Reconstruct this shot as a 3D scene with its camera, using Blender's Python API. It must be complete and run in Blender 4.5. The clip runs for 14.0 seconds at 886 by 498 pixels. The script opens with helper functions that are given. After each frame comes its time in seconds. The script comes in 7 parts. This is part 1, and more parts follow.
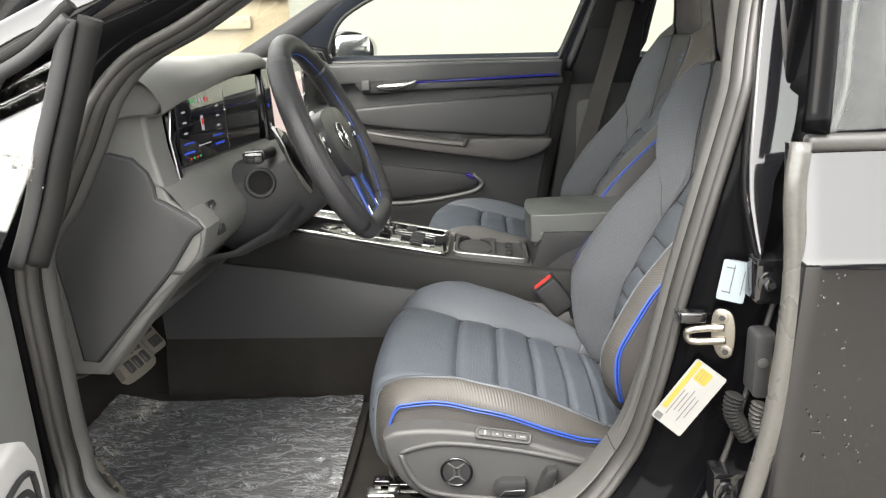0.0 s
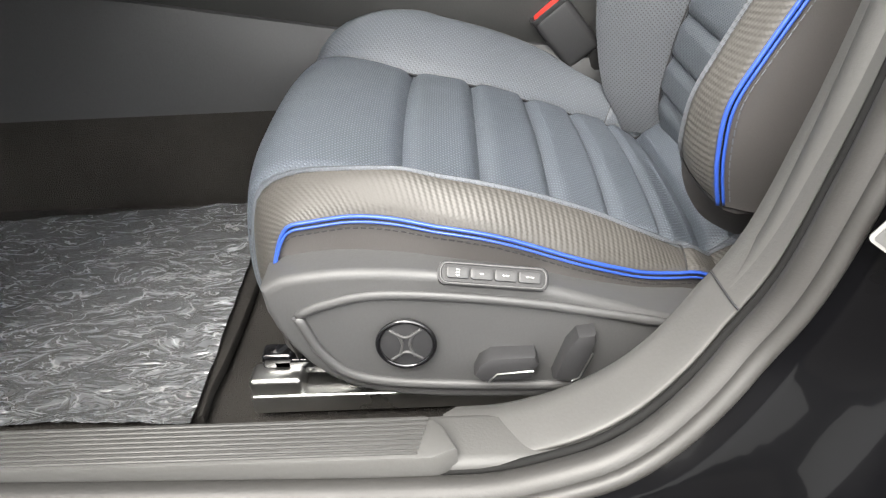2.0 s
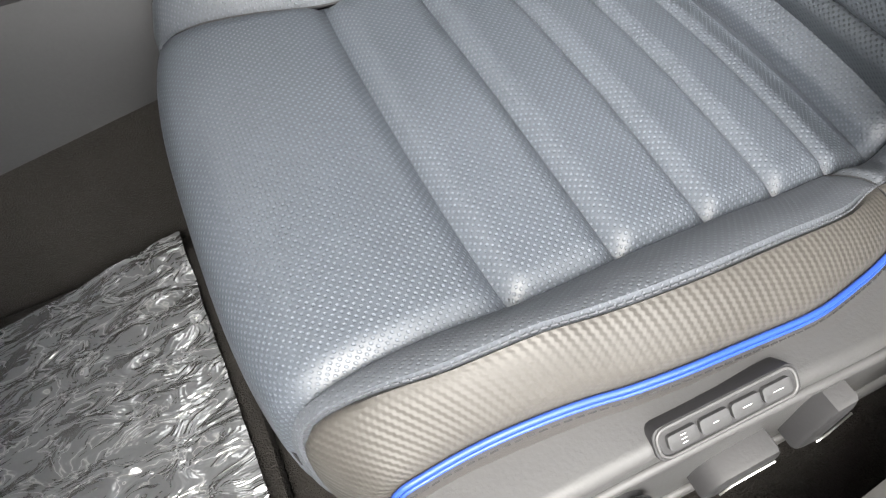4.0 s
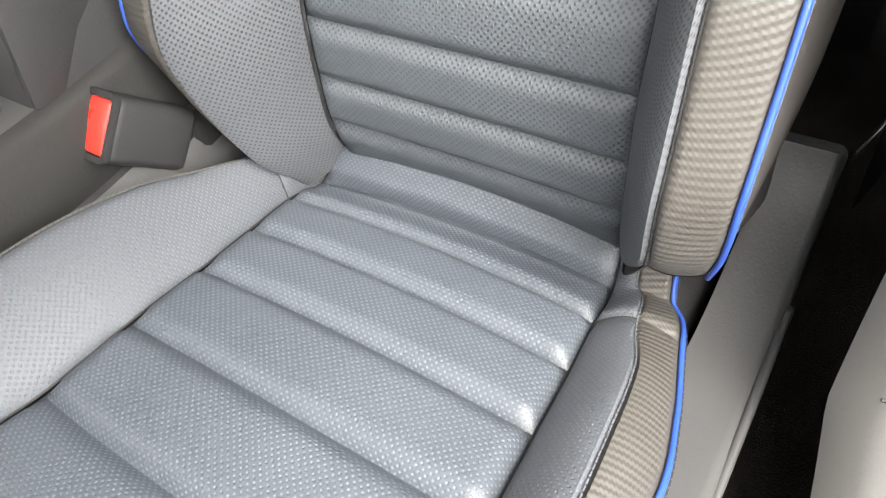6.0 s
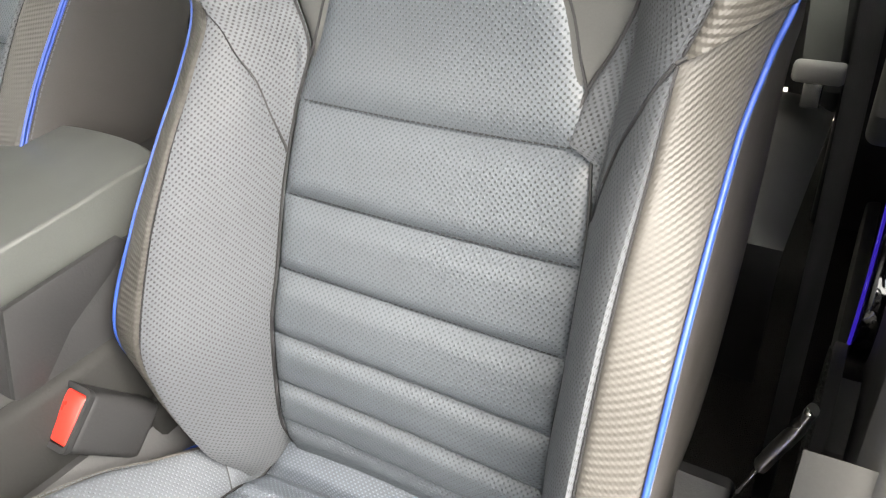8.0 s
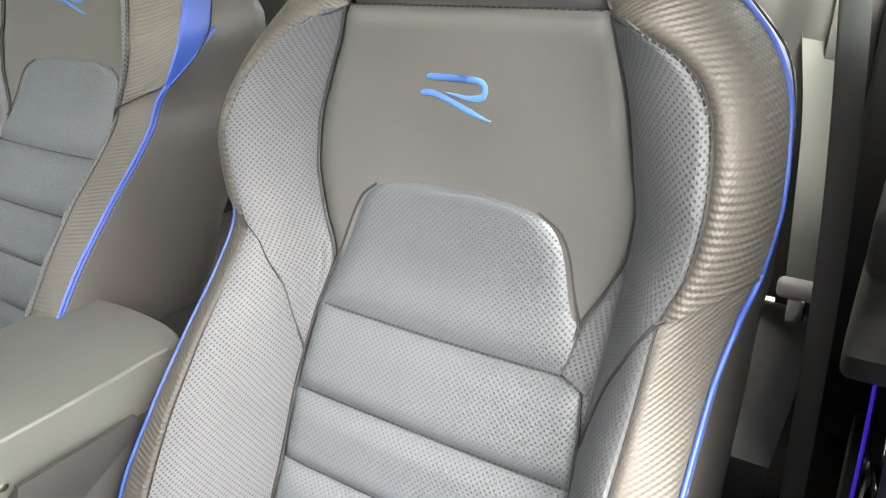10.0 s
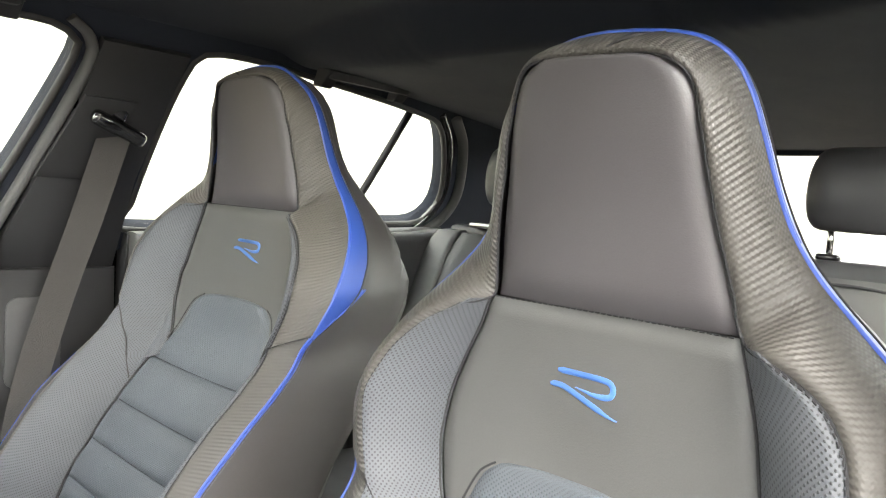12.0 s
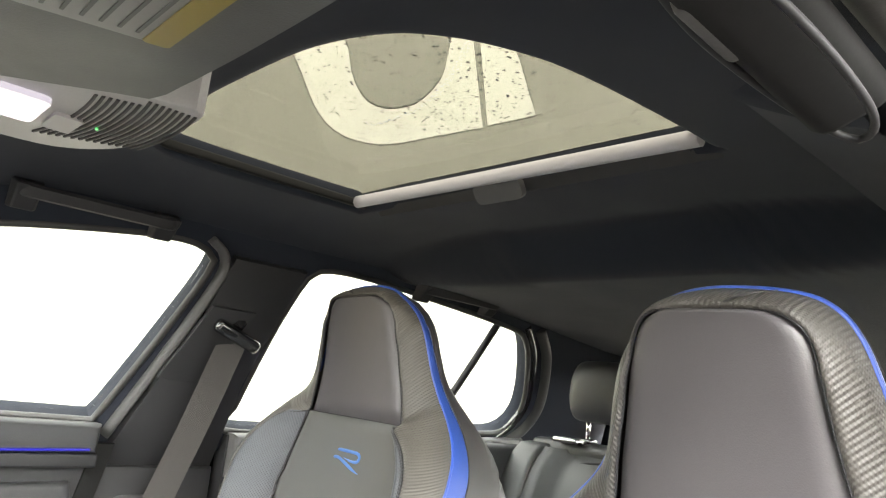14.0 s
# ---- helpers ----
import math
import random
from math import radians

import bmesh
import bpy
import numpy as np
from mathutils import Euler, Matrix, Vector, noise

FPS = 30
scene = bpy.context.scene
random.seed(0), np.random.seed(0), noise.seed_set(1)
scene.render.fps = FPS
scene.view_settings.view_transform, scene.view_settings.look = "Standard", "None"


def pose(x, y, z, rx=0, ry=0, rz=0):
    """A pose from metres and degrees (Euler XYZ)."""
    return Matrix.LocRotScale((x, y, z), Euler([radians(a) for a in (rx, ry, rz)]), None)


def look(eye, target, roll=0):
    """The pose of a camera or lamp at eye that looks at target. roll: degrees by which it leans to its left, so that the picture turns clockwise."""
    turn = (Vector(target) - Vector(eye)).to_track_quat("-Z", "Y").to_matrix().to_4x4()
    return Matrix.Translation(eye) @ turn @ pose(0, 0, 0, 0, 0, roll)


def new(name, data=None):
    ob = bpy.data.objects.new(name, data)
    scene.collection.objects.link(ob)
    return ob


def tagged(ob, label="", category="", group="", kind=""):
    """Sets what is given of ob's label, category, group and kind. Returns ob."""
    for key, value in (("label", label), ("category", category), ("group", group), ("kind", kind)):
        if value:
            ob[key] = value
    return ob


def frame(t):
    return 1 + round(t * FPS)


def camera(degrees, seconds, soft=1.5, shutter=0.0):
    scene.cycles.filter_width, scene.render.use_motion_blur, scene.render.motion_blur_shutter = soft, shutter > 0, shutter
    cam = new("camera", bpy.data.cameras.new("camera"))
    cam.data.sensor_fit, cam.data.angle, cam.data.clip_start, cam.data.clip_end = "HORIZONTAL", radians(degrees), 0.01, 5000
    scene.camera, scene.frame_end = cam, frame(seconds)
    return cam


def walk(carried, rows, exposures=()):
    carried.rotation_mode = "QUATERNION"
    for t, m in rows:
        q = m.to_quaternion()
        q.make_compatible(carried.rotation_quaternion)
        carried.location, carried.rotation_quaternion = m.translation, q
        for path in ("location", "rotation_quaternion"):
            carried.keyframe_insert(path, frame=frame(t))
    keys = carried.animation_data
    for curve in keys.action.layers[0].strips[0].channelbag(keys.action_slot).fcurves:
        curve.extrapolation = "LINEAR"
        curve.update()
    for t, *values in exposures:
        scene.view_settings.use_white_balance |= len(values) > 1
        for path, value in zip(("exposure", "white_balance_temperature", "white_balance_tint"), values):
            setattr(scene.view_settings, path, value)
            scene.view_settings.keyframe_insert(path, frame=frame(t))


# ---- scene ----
LENS = 63.31
PATH = [
    (0, (-0.1509, -1.6053, 1.0549), (-0.2628, 0.3163, 0.5116), -1.87),
    (0.5, (-0.1593, -1.6040, 1.0478), (-0.2522, 0.3037, 0.4547), -1.82),
    (1, (-0.1492, -1.4642, 0.9901), (-0.2426, 0.3922, 0.2516), -2.64),
    (1.5, (-0.1365, -1.2593, 0.8966), (-0.2209, 0.5275, 0.0019), -3.71),
    (2, (-0.1503, -1.0867, 0.7975), (-0.1984, 0.6069, -0.2651), -3.19),
    (2.2, (-0.1526, -1.0395, 0.7619), (-0.1938, 0.6213, -0.3517), -4.65),
    (4.3, (-0.2462, -0.6659, 0.8628), (-0.0744, 0.3436, -0.8552), -24.83),
    (4.5, (-0.2458, -0.6485, 0.8647), (-0.0372, 0.3252, -0.8697), -27.06),
    (5, (-0.2291, -0.6235, 0.8623), (0.1684, 0.2945, -0.8695), -26.85),
    (5.5, (-0.2026, -0.6231, 0.8692), (0.4136, 0.2668, -0.8126), -23.43),
    (6, (-0.1843, -0.6237, 0.8973), (0.6279, 0.2464, -0.7100), -19.24),
    (6.5, (-0.1759, -0.6291, 0.9236), (0.8196, 0.2433, -0.5757), -14.84),
    (7, (-0.1777, -0.6352, 0.9506), (0.9674, 0.2462, -0.4321), -11.13),
    (7.5, (-0.1838, -0.6403, 0.9725), (1.0720, 0.2668, -0.2926), -8.46),
    (8, (-0.1912, -0.6450, 0.9924), (1.1514, 0.2828, -0.1638), -6.38),
    (8.2, (-0.1924, -0.6448, 1.0026), (1.1770, 0.2864, -0.1187), -5.47),
    (10.3, (-0.2142, -0.6588, 1.0704), (1.3207, 0.3908, 0.3338), -1.38),
    (10.5, (-0.2192, -0.6594, 1.0756), (1.3207, 0.4122, 0.3826), -0.94),
    (11, (-0.2226, -0.6598, 1.0790), (1.3203, 0.4920, 0.5378), 0.57),
    (11.5, (-0.2287, -0.6607, 1.0867), (1.2913, 0.5890, 0.7296), 2.20),
    (12, (-0.2489, -0.6582, 1.0971), (1.2250, 0.6870, 0.9635), 4.03),
    (12.5, (-0.2777, -0.6486, 1.1055), (1.1352, 0.7657, 1.1655), 5.48),
    (13, (-0.3046, -0.6500, 1.1111), (1.0497, 0.8043, 1.3367), 6.33),
    (13.5, (-0.3287, -0.6558, 1.1181), (0.9851, 0.8148, 1.4520), 6.57),
    (14, (-0.3323, -0.6584, 1.1206), (0.9597, 0.8173, 1.5117), 6.52),
]
EXPO = [(0.0, 3.18, 6900, 9), (1.0, 3.22, 6850, 9), (2.2, 3.45, 6800, 9), (4.3, 3.6, 6850, 9.5), (5.0, 3.75, 6900, 9.5), (6.5, 4.05, 7050, 9.5), (8.2, 4.25, 7250, 9.5), (10.3, 4.4, 7250, 9), (11.0, 4.4, 7250, 9), (12.0, 4.48, 7000, 9), (13.0, 4.65, 6850, 9.5), (14.0, 4.6, 6950, 9.5)]
cam = camera(LENS, 14.0, soft=1.2)
walk(cam, [(t, look(e, a, r)) for t, e, a, r in PATH], EXPO)

# ---------------------------------------------------------------- sky and sun
world = bpy.data.worlds.new("overcast_sky")
scene.world = world
world.use_nodes = True
wn, wl = world.node_tree.nodes, world.node_tree.links
sky = wn.new("ShaderNodeTexSky")
sky.sky_type, sky.sun_disc = "NISHITA", False
sky.sun_elevation, sky.sun_rotation = radians(52), radians(200)
hs = wn.new("ShaderNodeHueSaturation")
hs.inputs["Saturation"].default_value = 0.10
wl.new(sky.outputs["Color"], hs.inputs["Color"])
wl.new(hs.outputs["Color"], wn["Background"].inputs["Color"])
wn["Background"].inputs["Strength"].default_value = 0.15
sun = new("sun", bpy.data.lights.new("sun", "SUN"))
sun.data.energy, sun.data.angle, sun.data.color = 0.9, radians(40), (1.0, 0.97, 0.92)
sun.matrix_world = look((-3, -8, 12), (0, 0, 0))


# ---------------------------------------------------------------- materials
def nodes_of(name):
    m = bpy.data.materials.new(name)
    m.use_nodes = True
    return m, m.node_tree.nodes, m.node_tree.links, m.node_tree.nodes["Principled BSDF"]


def math_node(n, l, op, a, b=None):
    k = n.new("ShaderNodeMath")
    k.operation = op
    for i, v in enumerate((a, b)):
        if v is None:
            continue
        if isinstance(v, (int, float)):
            k.inputs[i].default_value = v
        else:
            l.new(v, k.inputs[i])
    return k.outputs[0]


def surf(name, col, rough=0.5, metal=0.0, grain=900.0, bump=0.15, var=0.12, coat=0.0, spec=0.5, sheen=0.0, big=9.0, dist=0.0006, rvar=0.1):
    """A surface with grain, slow stains in colour and gloss."""
    m, n, l, p = nodes_of(name)
    tc = n.new("ShaderNodeTexCoord")
    slow = n.new("ShaderNodeTexNoise")
    slow.inputs["Scale"].default_value, slow.inputs["Detail"].default_value = big, 5
    l.new(tc.outputs["Object"], slow.inputs["Vector"])
    fine = n.new("ShaderNodeTexNoise")
    fine.inputs["Scale"].default_value, fine.inputs["Detail"].default_value = grain, 2
    l.new(tc.outputs["Object"], fine.inputs["Vector"])
    both = math_node(n, l, "ADD", math_node(n, l, "MULTIPLY", slow.outputs["Fac"], 0.65), math_node(n, l, "MULTIPLY", fine.outputs["Fac"], 0.35))
    ramp = n.new("ShaderNodeMapRange")
    ramp.inputs["From Min"].default_value, ramp.inputs["From Max"].default_value = 0.3, 0.7
    ramp.inputs["To Min"].default_value, ramp.inputs["To Max"].default_value = 1 - var, 1 + var
    l.new(both, ramp.inputs["Value"])
    mul = n.new("ShaderNodeMix")
    mul.data_type, mul.blend_type = "RGBA", "MULTIPLY"
    mul.inputs[0].default_value = 1.0
    mul.inputs[6].default_value = (*col, 1)
    l.new(ramp.outputs[0], mul.inputs[7])
    l.new(mul.outputs[2], p.inputs["Base Color"])
    rr = n.new("ShaderNodeMapRange")
    rr.inputs["From Min"].default_value, rr.inputs["From Max"].default_value = 0.3, 0.7
    rr.inputs["To Min"].default_value, rr.inputs["To Max"].default_value = max(rough - rvar, 0.02), min(rough + rvar, 1)
    l.new(slow.outputs["Fac"], rr.inputs["Value"])
    l.new(rr.outputs[0], p.inputs["Roughness"])
    p.inputs["Metallic"].default_value = metal
    p.inputs["Coat Weight"].default_value = coat
    p.inputs["Coat Roughness"].default_value = 0.04
    p.inputs["Specular IOR Level"].default_value = spec
    p.inputs["Sheen Weight"].default_value = sheen
    if bump:
        b = n.new("ShaderNodeBump")
        b.inputs["Strength"].default_value, b.inputs["Distance"].default_value = bump, dist
        l.new(fine.outputs["Fac"], b.inputs["Height"])
        l.new(b.outputs["Normal"], p.inputs["Normal"])
    return m


def add_relief(m, height, strength, dist):
    """Puts a second relief on top of a material's own."""
    n, l = m.node_tree.nodes, m.node_tree.links
    p = n["Principled BSDF"]
    b = n.new("ShaderNodeBump")
    b.inputs["Strength"].default_value, b.inputs["Distance"].default_value = strength, dist
    l.new(height, b.inputs["Height"])
    if p.inputs["Normal"].is_linked:
        l.new(p.inputs["Normal"].links[0].from_socket, b.inputs["Normal"])
    l.new(b.outputs["Normal"], p.inputs["Normal"])


def dots(m, pitch=0.0052, radius=0.17, tone=0.55):
    """Staggered punched holes over the surface's own coordinates in metres; a tone above 1 paints them as lit."""
    n, l = m.node_tree.nodes, m.node_tree.links
    p = n["Principled BSDF"]
    tc = n.new("ShaderNodeTexCoord")
    heights = []
    for shift in (0.0, 0.5):
        sc = n.new("ShaderNodeVectorMath")
        sc.operation = "MULTIPLY_ADD"
        sc.inputs[1].default_value, sc.inputs[2].default_value = (1 / pitch, 1 / pitch, 0), (shift, shift, 0)
        l.new(tc.outputs["UV"], sc.inputs[0])
        fr = n.new("ShaderNodeVectorMath")
        fr.operation = "FRACTION"
        l.new(sc.outputs[0], fr.inputs[0])
        ds = n.new("ShaderNodeVectorMath")
        ds.operation = "DISTANCE"
        ds.inputs[1].default_value = (0.5, 0.5, 0)
        l.new(fr.outputs[0], ds.inputs[0])
        heights.append(ds.outputs["Value"])
    near = math_node(n, l, "MINIMUM", *heights)
    hole = n.new("ShaderNodeMapRange")
    hole.interpolation_type = "SMOOTHSTEP"
    hole.inputs["From Min"].default_value, hole.inputs["From Max"].default_value = radius * 0.55, radius * 1.25
    l.new(near, hole.inputs["Value"])
    add_relief(m, hole.outputs[0], 0.6, 0.0008)
    dark = n.new("ShaderNodeMapRange")
    dark.inputs["To Min"].default_value = tone
    l.new(hole.outputs[0], dark.inputs["Value"])
    mul = n.new("ShaderNodeMix")
    mul.data_type, mul.blend_type = "RGBA", "MULTIPLY"
    mul.inputs[0].default_value = 1.0
    l.new(p.inputs["Base Color"].links[0].from_socket, mul.inputs[6])
    l.new(dark.outputs[0], mul.inputs[7])
    l.new(mul.outputs[2], p.inputs["Base Color"])


def ribs(m, pitch, turn, strength, dist, fine=0.0):
    """Parallel ribs at an angle; fine adds the small crossing weave."""
    n, l = m.node_tree.nodes, m.node_tree.links
    tc = n.new("ShaderNodeTexCoord")
    mp = n.new("ShaderNodeMapping")
    mp.inputs["Rotation"].default_value = (0, 0, radians(turn))
    l.new(tc.outputs["UV"], mp.inputs["Vector"])
    sep = n.new("ShaderNodeSeparateXYZ")
    l.new(mp.outputs[0], sep.inputs[0])
    h = math_node(n, l, "SINE", math_node(n, l, "MULTIPLY", sep.outputs["X"], 2 * math.pi / pitch))
    if fine:
        saw = math_node(n, l, "SINE", math_node(n, l, "MULTIPLY", sep.outputs["Y"], 2 * math.pi / fine))
        h = math_node(n, l, "SINE", math_node(n, l, "ADD", math_node(n, l, "MULTIPLY", sep.outputs["X"], 2 * math.pi / pitch), math_node(n, l, "MULTIPLY", saw, 0.45)))
    add_relief(m, h, strength, dist)


INSERT = surf("perforated_blue_leather", (0.066, 0.0755, 0.088), 0.45, grain=1400, bump=0.12, var=0.1, spec=0.5)
dots(INSERT, 0.0052, 0.19, 0.5)
# lit copy for the cushion: holes painted pale as highlights on their edges
INSERT_GLINT = surf("perforated_blue_leather_lit_holes", (0.057, 0.066, 0.080), 0.46, grain=1400, bump=0.12, var=0.1, spec=0.5)
dots(INSERT_GLINT, 0.0052, 0.19, 1.7)
BOLSTER = surf("perforated_dark_leather", (0.068, 0.073, 0.082), 0.56, grain=1400, bump=0.12, var=0.1, spec=0.32)
dots(BOLSTER, 0.0052, 0.19, 0.45)
# cushion sides likewise, with highlights painted into the holes
BOLSTER_GLINT = surf("perforated_side_leather_lit_holes", (0.070, 0.077, 0.089), 0.54, grain=1400, bump=0.12, var=0.1, spec=0.35)
dots(BOLSTER_GLINT, 0.0052, 0.17, 1.35)
LEATHER = surf("smooth_grey_leather", (0.063, 0.0635, 0.0625), 0.46, spec=0.4, grain=700, bump=0.25, var=0.1)
LEATHER_SIDE = surf("smooth_brown_grey_leather", (0.046, 0.043, 0.042), 0.44, grain=700, bump=0.22, var=0.1, spec=0.45)
LEATHER_DARK = surf("dark_leather", (0.03, 0.03, 0.032), 0.42, grain=700, bump=0.25, var=0.12)
ARM_LEATHER = surf("armrest_leatherette", (0.070, 0.074, 0.072), 0.45, grain=700, bump=0.2, var=0.1)
CARBON = surf("ribbed_carbon_look_leather", (0.052, 0.0492, 0.0455), 0.48, spec=0.35, grain=1500, bump=0.08, var=0.08)
ribs(CARBON, 0.0048, 70, 0.30, 0.0006, 0.0034)
CARBON_UP = surf("ribbed_carbon_look_leather_across", (0.062, 0.058, 0.053), 0.46, spec=0.4, grain=1500, bump=0.08, var=0.08)
ribs(CARBON_UP, 0.0050, 6, 0.40, 0.0007, 0.0036)
BLUE = surf("blue_leather", (0.020, 0.055, 0.25), 0.4, grain=900, bump=0.15, var=0.08)
PIPE = surf("blue_piping", (0.020, 0.060, 0.30), 0.4, grain=900, bump=0.1, var=0.06)
STITCH = surf("grey_blue_thread", (0.075, 0.08, 0.092), 0.7, bump=0)
STITCH_BLUE = surf("blue_thread", (0.05, 0.14, 0.6), 0.6, bump=0)
THREAD = surf("dark_thread", (0.012, 0.012, 0.014), 0.7, bump=0)
EMBROIDERY = surf("light_blue_embroidery", (0.055, 0.15, 0.42), 0.55, grain=1200, bump=0.4, var=0.12)
PLASTIC = surf("grained_dark_plastic", (0.048, 0.048, 0.049), 0.5, grain=420, bump=0.35, var=0.1, dist=0.0005)
PLASTIC_LO = surf("matt_black_plastic", (0.022, 0.022, 0.0235), 0.58, grain=420, bump=0.3, var=0.12, spec=0.3, dist=0.0005)
CONSOLE_UP = surf("grained_console_plastic", (0.017, 0.017, 0.0168), 0.62, grain=420, bump=0.4, var=0.1, spec=0.2, dist=0.0005)
DASH_DARK = surf("dark_dash_plastic", (0.036, 0.0365, 0.038), 0.52, grain=360, bump=0.35, var=0.1, spec=0.35, dist=0.0005)
SOFT = surf("soft_touch_dash_skin", (0.100, 0.100, 0.097), 0.48, grain=300, bump=0.4, var=0.1, dist=0.0006)
TRIM = surf("grey_pillar_plastic", (0.057, 0.0562, 0.0547), 0.52, grain=420, bump=0.3, var=0.1, dist=0.0005)
GLOSS = surf("piano_black", (0.006, 0.006, 0.007), 0.06, grain=60, bump=0.0, var=0.1, coat=1.0, rvar=0.03)
RUBBER = surf("rubber_seal", (0.027, 0.026, 0.025), 0.5, grain=500, bump=0.25, var=0.15)
# same car paint as the next, darkened and dulled so flanges look shaded
PAINT = surf("dulled_black_paint", (0.0016, 0.0016, 0.002), 0.3, grain=40, bump=0.0, var=0.2, coat=0.05, spec=0.03, rvar=0.04)
# bright copy of that paint for panels that mirror the sky
PAINT_DOOR = surf("mirroring_black_paint", (0.005, 0.005, 0.006), 0.12, grain=40, bump=0.0, var=0.2, coat=1.0, spec=0.25, rvar=0.04)
BLACK = surf("matt_black_rubber", (0.008, 0.008, 0.008), 0.8, grain=300, bump=0.1, var=0.2, spec=0.2)
for _m in (PAINT_DOOR,):
    _m.node_tree.nodes["Principled BSDF"].inputs["Coat IOR"].default_value = 1.62
# sky reflection on the black door edge, put in as a pale base colour
EDGE_SKY = surf("sky_reflection_edge", (0.062, 0.060, 0.056), 0.3, grain=200, bump=0.15, var=0.2, coat=0.3)
EDGE = surf("grey_edge_strip", (0.040, 0.039, 0.038), 0.35, grain=200, bump=0.1, var=0.2)
CHROME = surf("bright_metal", (0.72, 0.72, 0.70), 0.16, 1.0, grain=300, bump=0.05, var=0.06, rvar=0.06)
STEEL = surf("zinc_steel", (0.30, 0.28, 0.245), 0.36, 1.0, grain=300, bump=0.15, var=0.14)
SATIN = surf("satin_silver", (0.55, 0.55, 0.54), 0.3, 1.0, grain=500, bump=0.05, var=0.06)
CARPET = surf("black_carpet", (0.022, 0.0202, 0.0185), 0.95, grain=700, bump=0.9, var=0.35, spec=0.06, sheen=0.03, dist=0.003)
LINER = surf("black_headliner_cloth", (0.0170, 0.0200, 0.0275), 0.9, grain=1500, bump=0.4, var=0.15, spec=0.15, sheen=0.06)
WEB = surf("belt_webbing", (0.032, 0.029, 0.027), 0.6, grain=1200, bump=0.3, var=0.1)
ribs(WEB, 0.0014, 0, 0.5, 0.0006)
RED = surf("red_button_plastic", (0.62, 0.035, 0.025), 0.35, bump=0.05, var=0.06)
LABEL = surf("white_label", (0.17, 0.17, 0.165), 0.35, bump=0.05, var=0.04)
LABEL_BLUE = surf("pale_blue_label", (0.17, 0.20, 0.22), 0.35, bump=0.05, var=0.05)
YELLOW = surf("yellow_print", (0.20, 0.15, 0.02), 0.4, bump=0.0, var=0.05)
INK = surf("grey_print", (0.06, 0.06, 0.06), 0.5, bump=0.0, var=0.1)
WHITE = surf("white_film", (0.84, 0.84, 0.80), 0.5, bump=0.0, var=0.03)
LEATHER_HEAD = surf("headrest_leather", (0.060, 0.0553, 0.0590), 0.46, grain=700, bump=0.2, var=0.08)
DOOR_TRIM = surf("grey_door_trim", (0.13, 0.13, 0.128), 0.5, grain=420, bump=0.3, var=0.08)
PALE_GREY = surf("pale_grey_plastic", (0.34, 0.335, 0.33), 0.5, grain=420, bump=0.25, var=0.08)
PEDAL = surf("brushed_pedal_metal", (0.24, 0.22, 0.19), 0.33, 0.6, grain=500, bump=0.15, var=0.1)
WALLPAINT = surf("cream_wall_paint", (0.195, 0.199, 0.168), 0.7, grain=60, bump=0.2, var=0.05, big=0.6)
MARK = surf("white_switch_print", (0.75, 0.75, 0.73), 0.5, bump=0.0, var=0.03)


def glow(name, col, power):
    m, n, l, p = nodes_of(name)
    p.inputs["Base Color"].default_value = (0, 0, 0, 1)
    p.inputs["Roughness"].default_value = 0.1
    p.inputs["Emission Color"].default_value = (*col, 1)
    p.inputs["Emission Strength"].default_value = power
    return m


def glass(name, tint=(0.95, 0.97, 0.96), rough=0.0, graze=0.6, face=0.04):
    """Thin clear sheet: lets light straight through, with gloss on its face."""
    m = bpy.data.materials.new(name)
    m.use_nodes = True
    n, l = m.node_tree.nodes, m.node_tree.links
    n.clear()
    out = n.new("ShaderNodeOutputMaterial")
    mix = n.new("ShaderNodeMixShader")
    tr = n.new("ShaderNodeBsdfTransparent")
    tr.inputs["Color"].default_value = (*tint, 1)
    gl = n.new("ShaderNodeBsdfGlossy")
    gl.inputs["Roughness"].default_value = rough
    fr = n.new("ShaderNodeLayerWeight")
    gloss = math_node(n, l, "MULTIPLY_ADD", math_node(n, l, "POWER", fr.outputs["Facing"], 4.0), graze)
    gloss.node.inputs[2].default_value = face
    l.new(gloss, mix.inputs[0])
    l.new(tr.outputs[0], mix.inputs[1])
    l.new(gl.outputs[0], mix.inputs[2])
    l.new(mix.outputs[0], out.inputs["Surface"])
    return m


GLASS = glass("window_glass")
ROOFGLASS = glass("tinted_roof_glass", (0.325, 0.32, 0.298), graze=0.05, face=0.006)
SCREEN_BG = surf("display_glass", (0.006, 0.006, 0.008), 0.08, bump=0.0, coat=1.0)
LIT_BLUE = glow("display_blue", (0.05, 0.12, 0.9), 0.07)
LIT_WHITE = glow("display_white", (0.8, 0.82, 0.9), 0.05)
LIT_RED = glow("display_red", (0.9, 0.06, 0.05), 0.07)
LIT_GREEN = glow("display_green", (0.1, 0.8, 0.2), 0.06)
# lighter tint that imitates a reflection on the roof glass
REFLECTION_GLASS = glass("reflection_tint_glass", (0.475, 0.47, 0.445), graze=0.05, face=0.006)
AMBIENT = glow("ambient_light_violet", (0.06, 0.03, 0.9), 0.025)

# wet asphalt: dark binder, pale chips
ASPHALT, _n, _l, _p = nodes_of("wet_asphalt")
_tc = _n.new("ShaderNodeTexCoord")
_vo = _n.new("ShaderNodeTexVoronoi")
_vo.inputs["Scale"].default_value = 90
_no = _n.new("ShaderNodeTexNoise")
_no.inputs["Scale"].default_value, _no.inputs["Detail"].default_value = 1.2, 8
_l.new(_tc.outputs["Object"], _vo.inputs["Vector"])
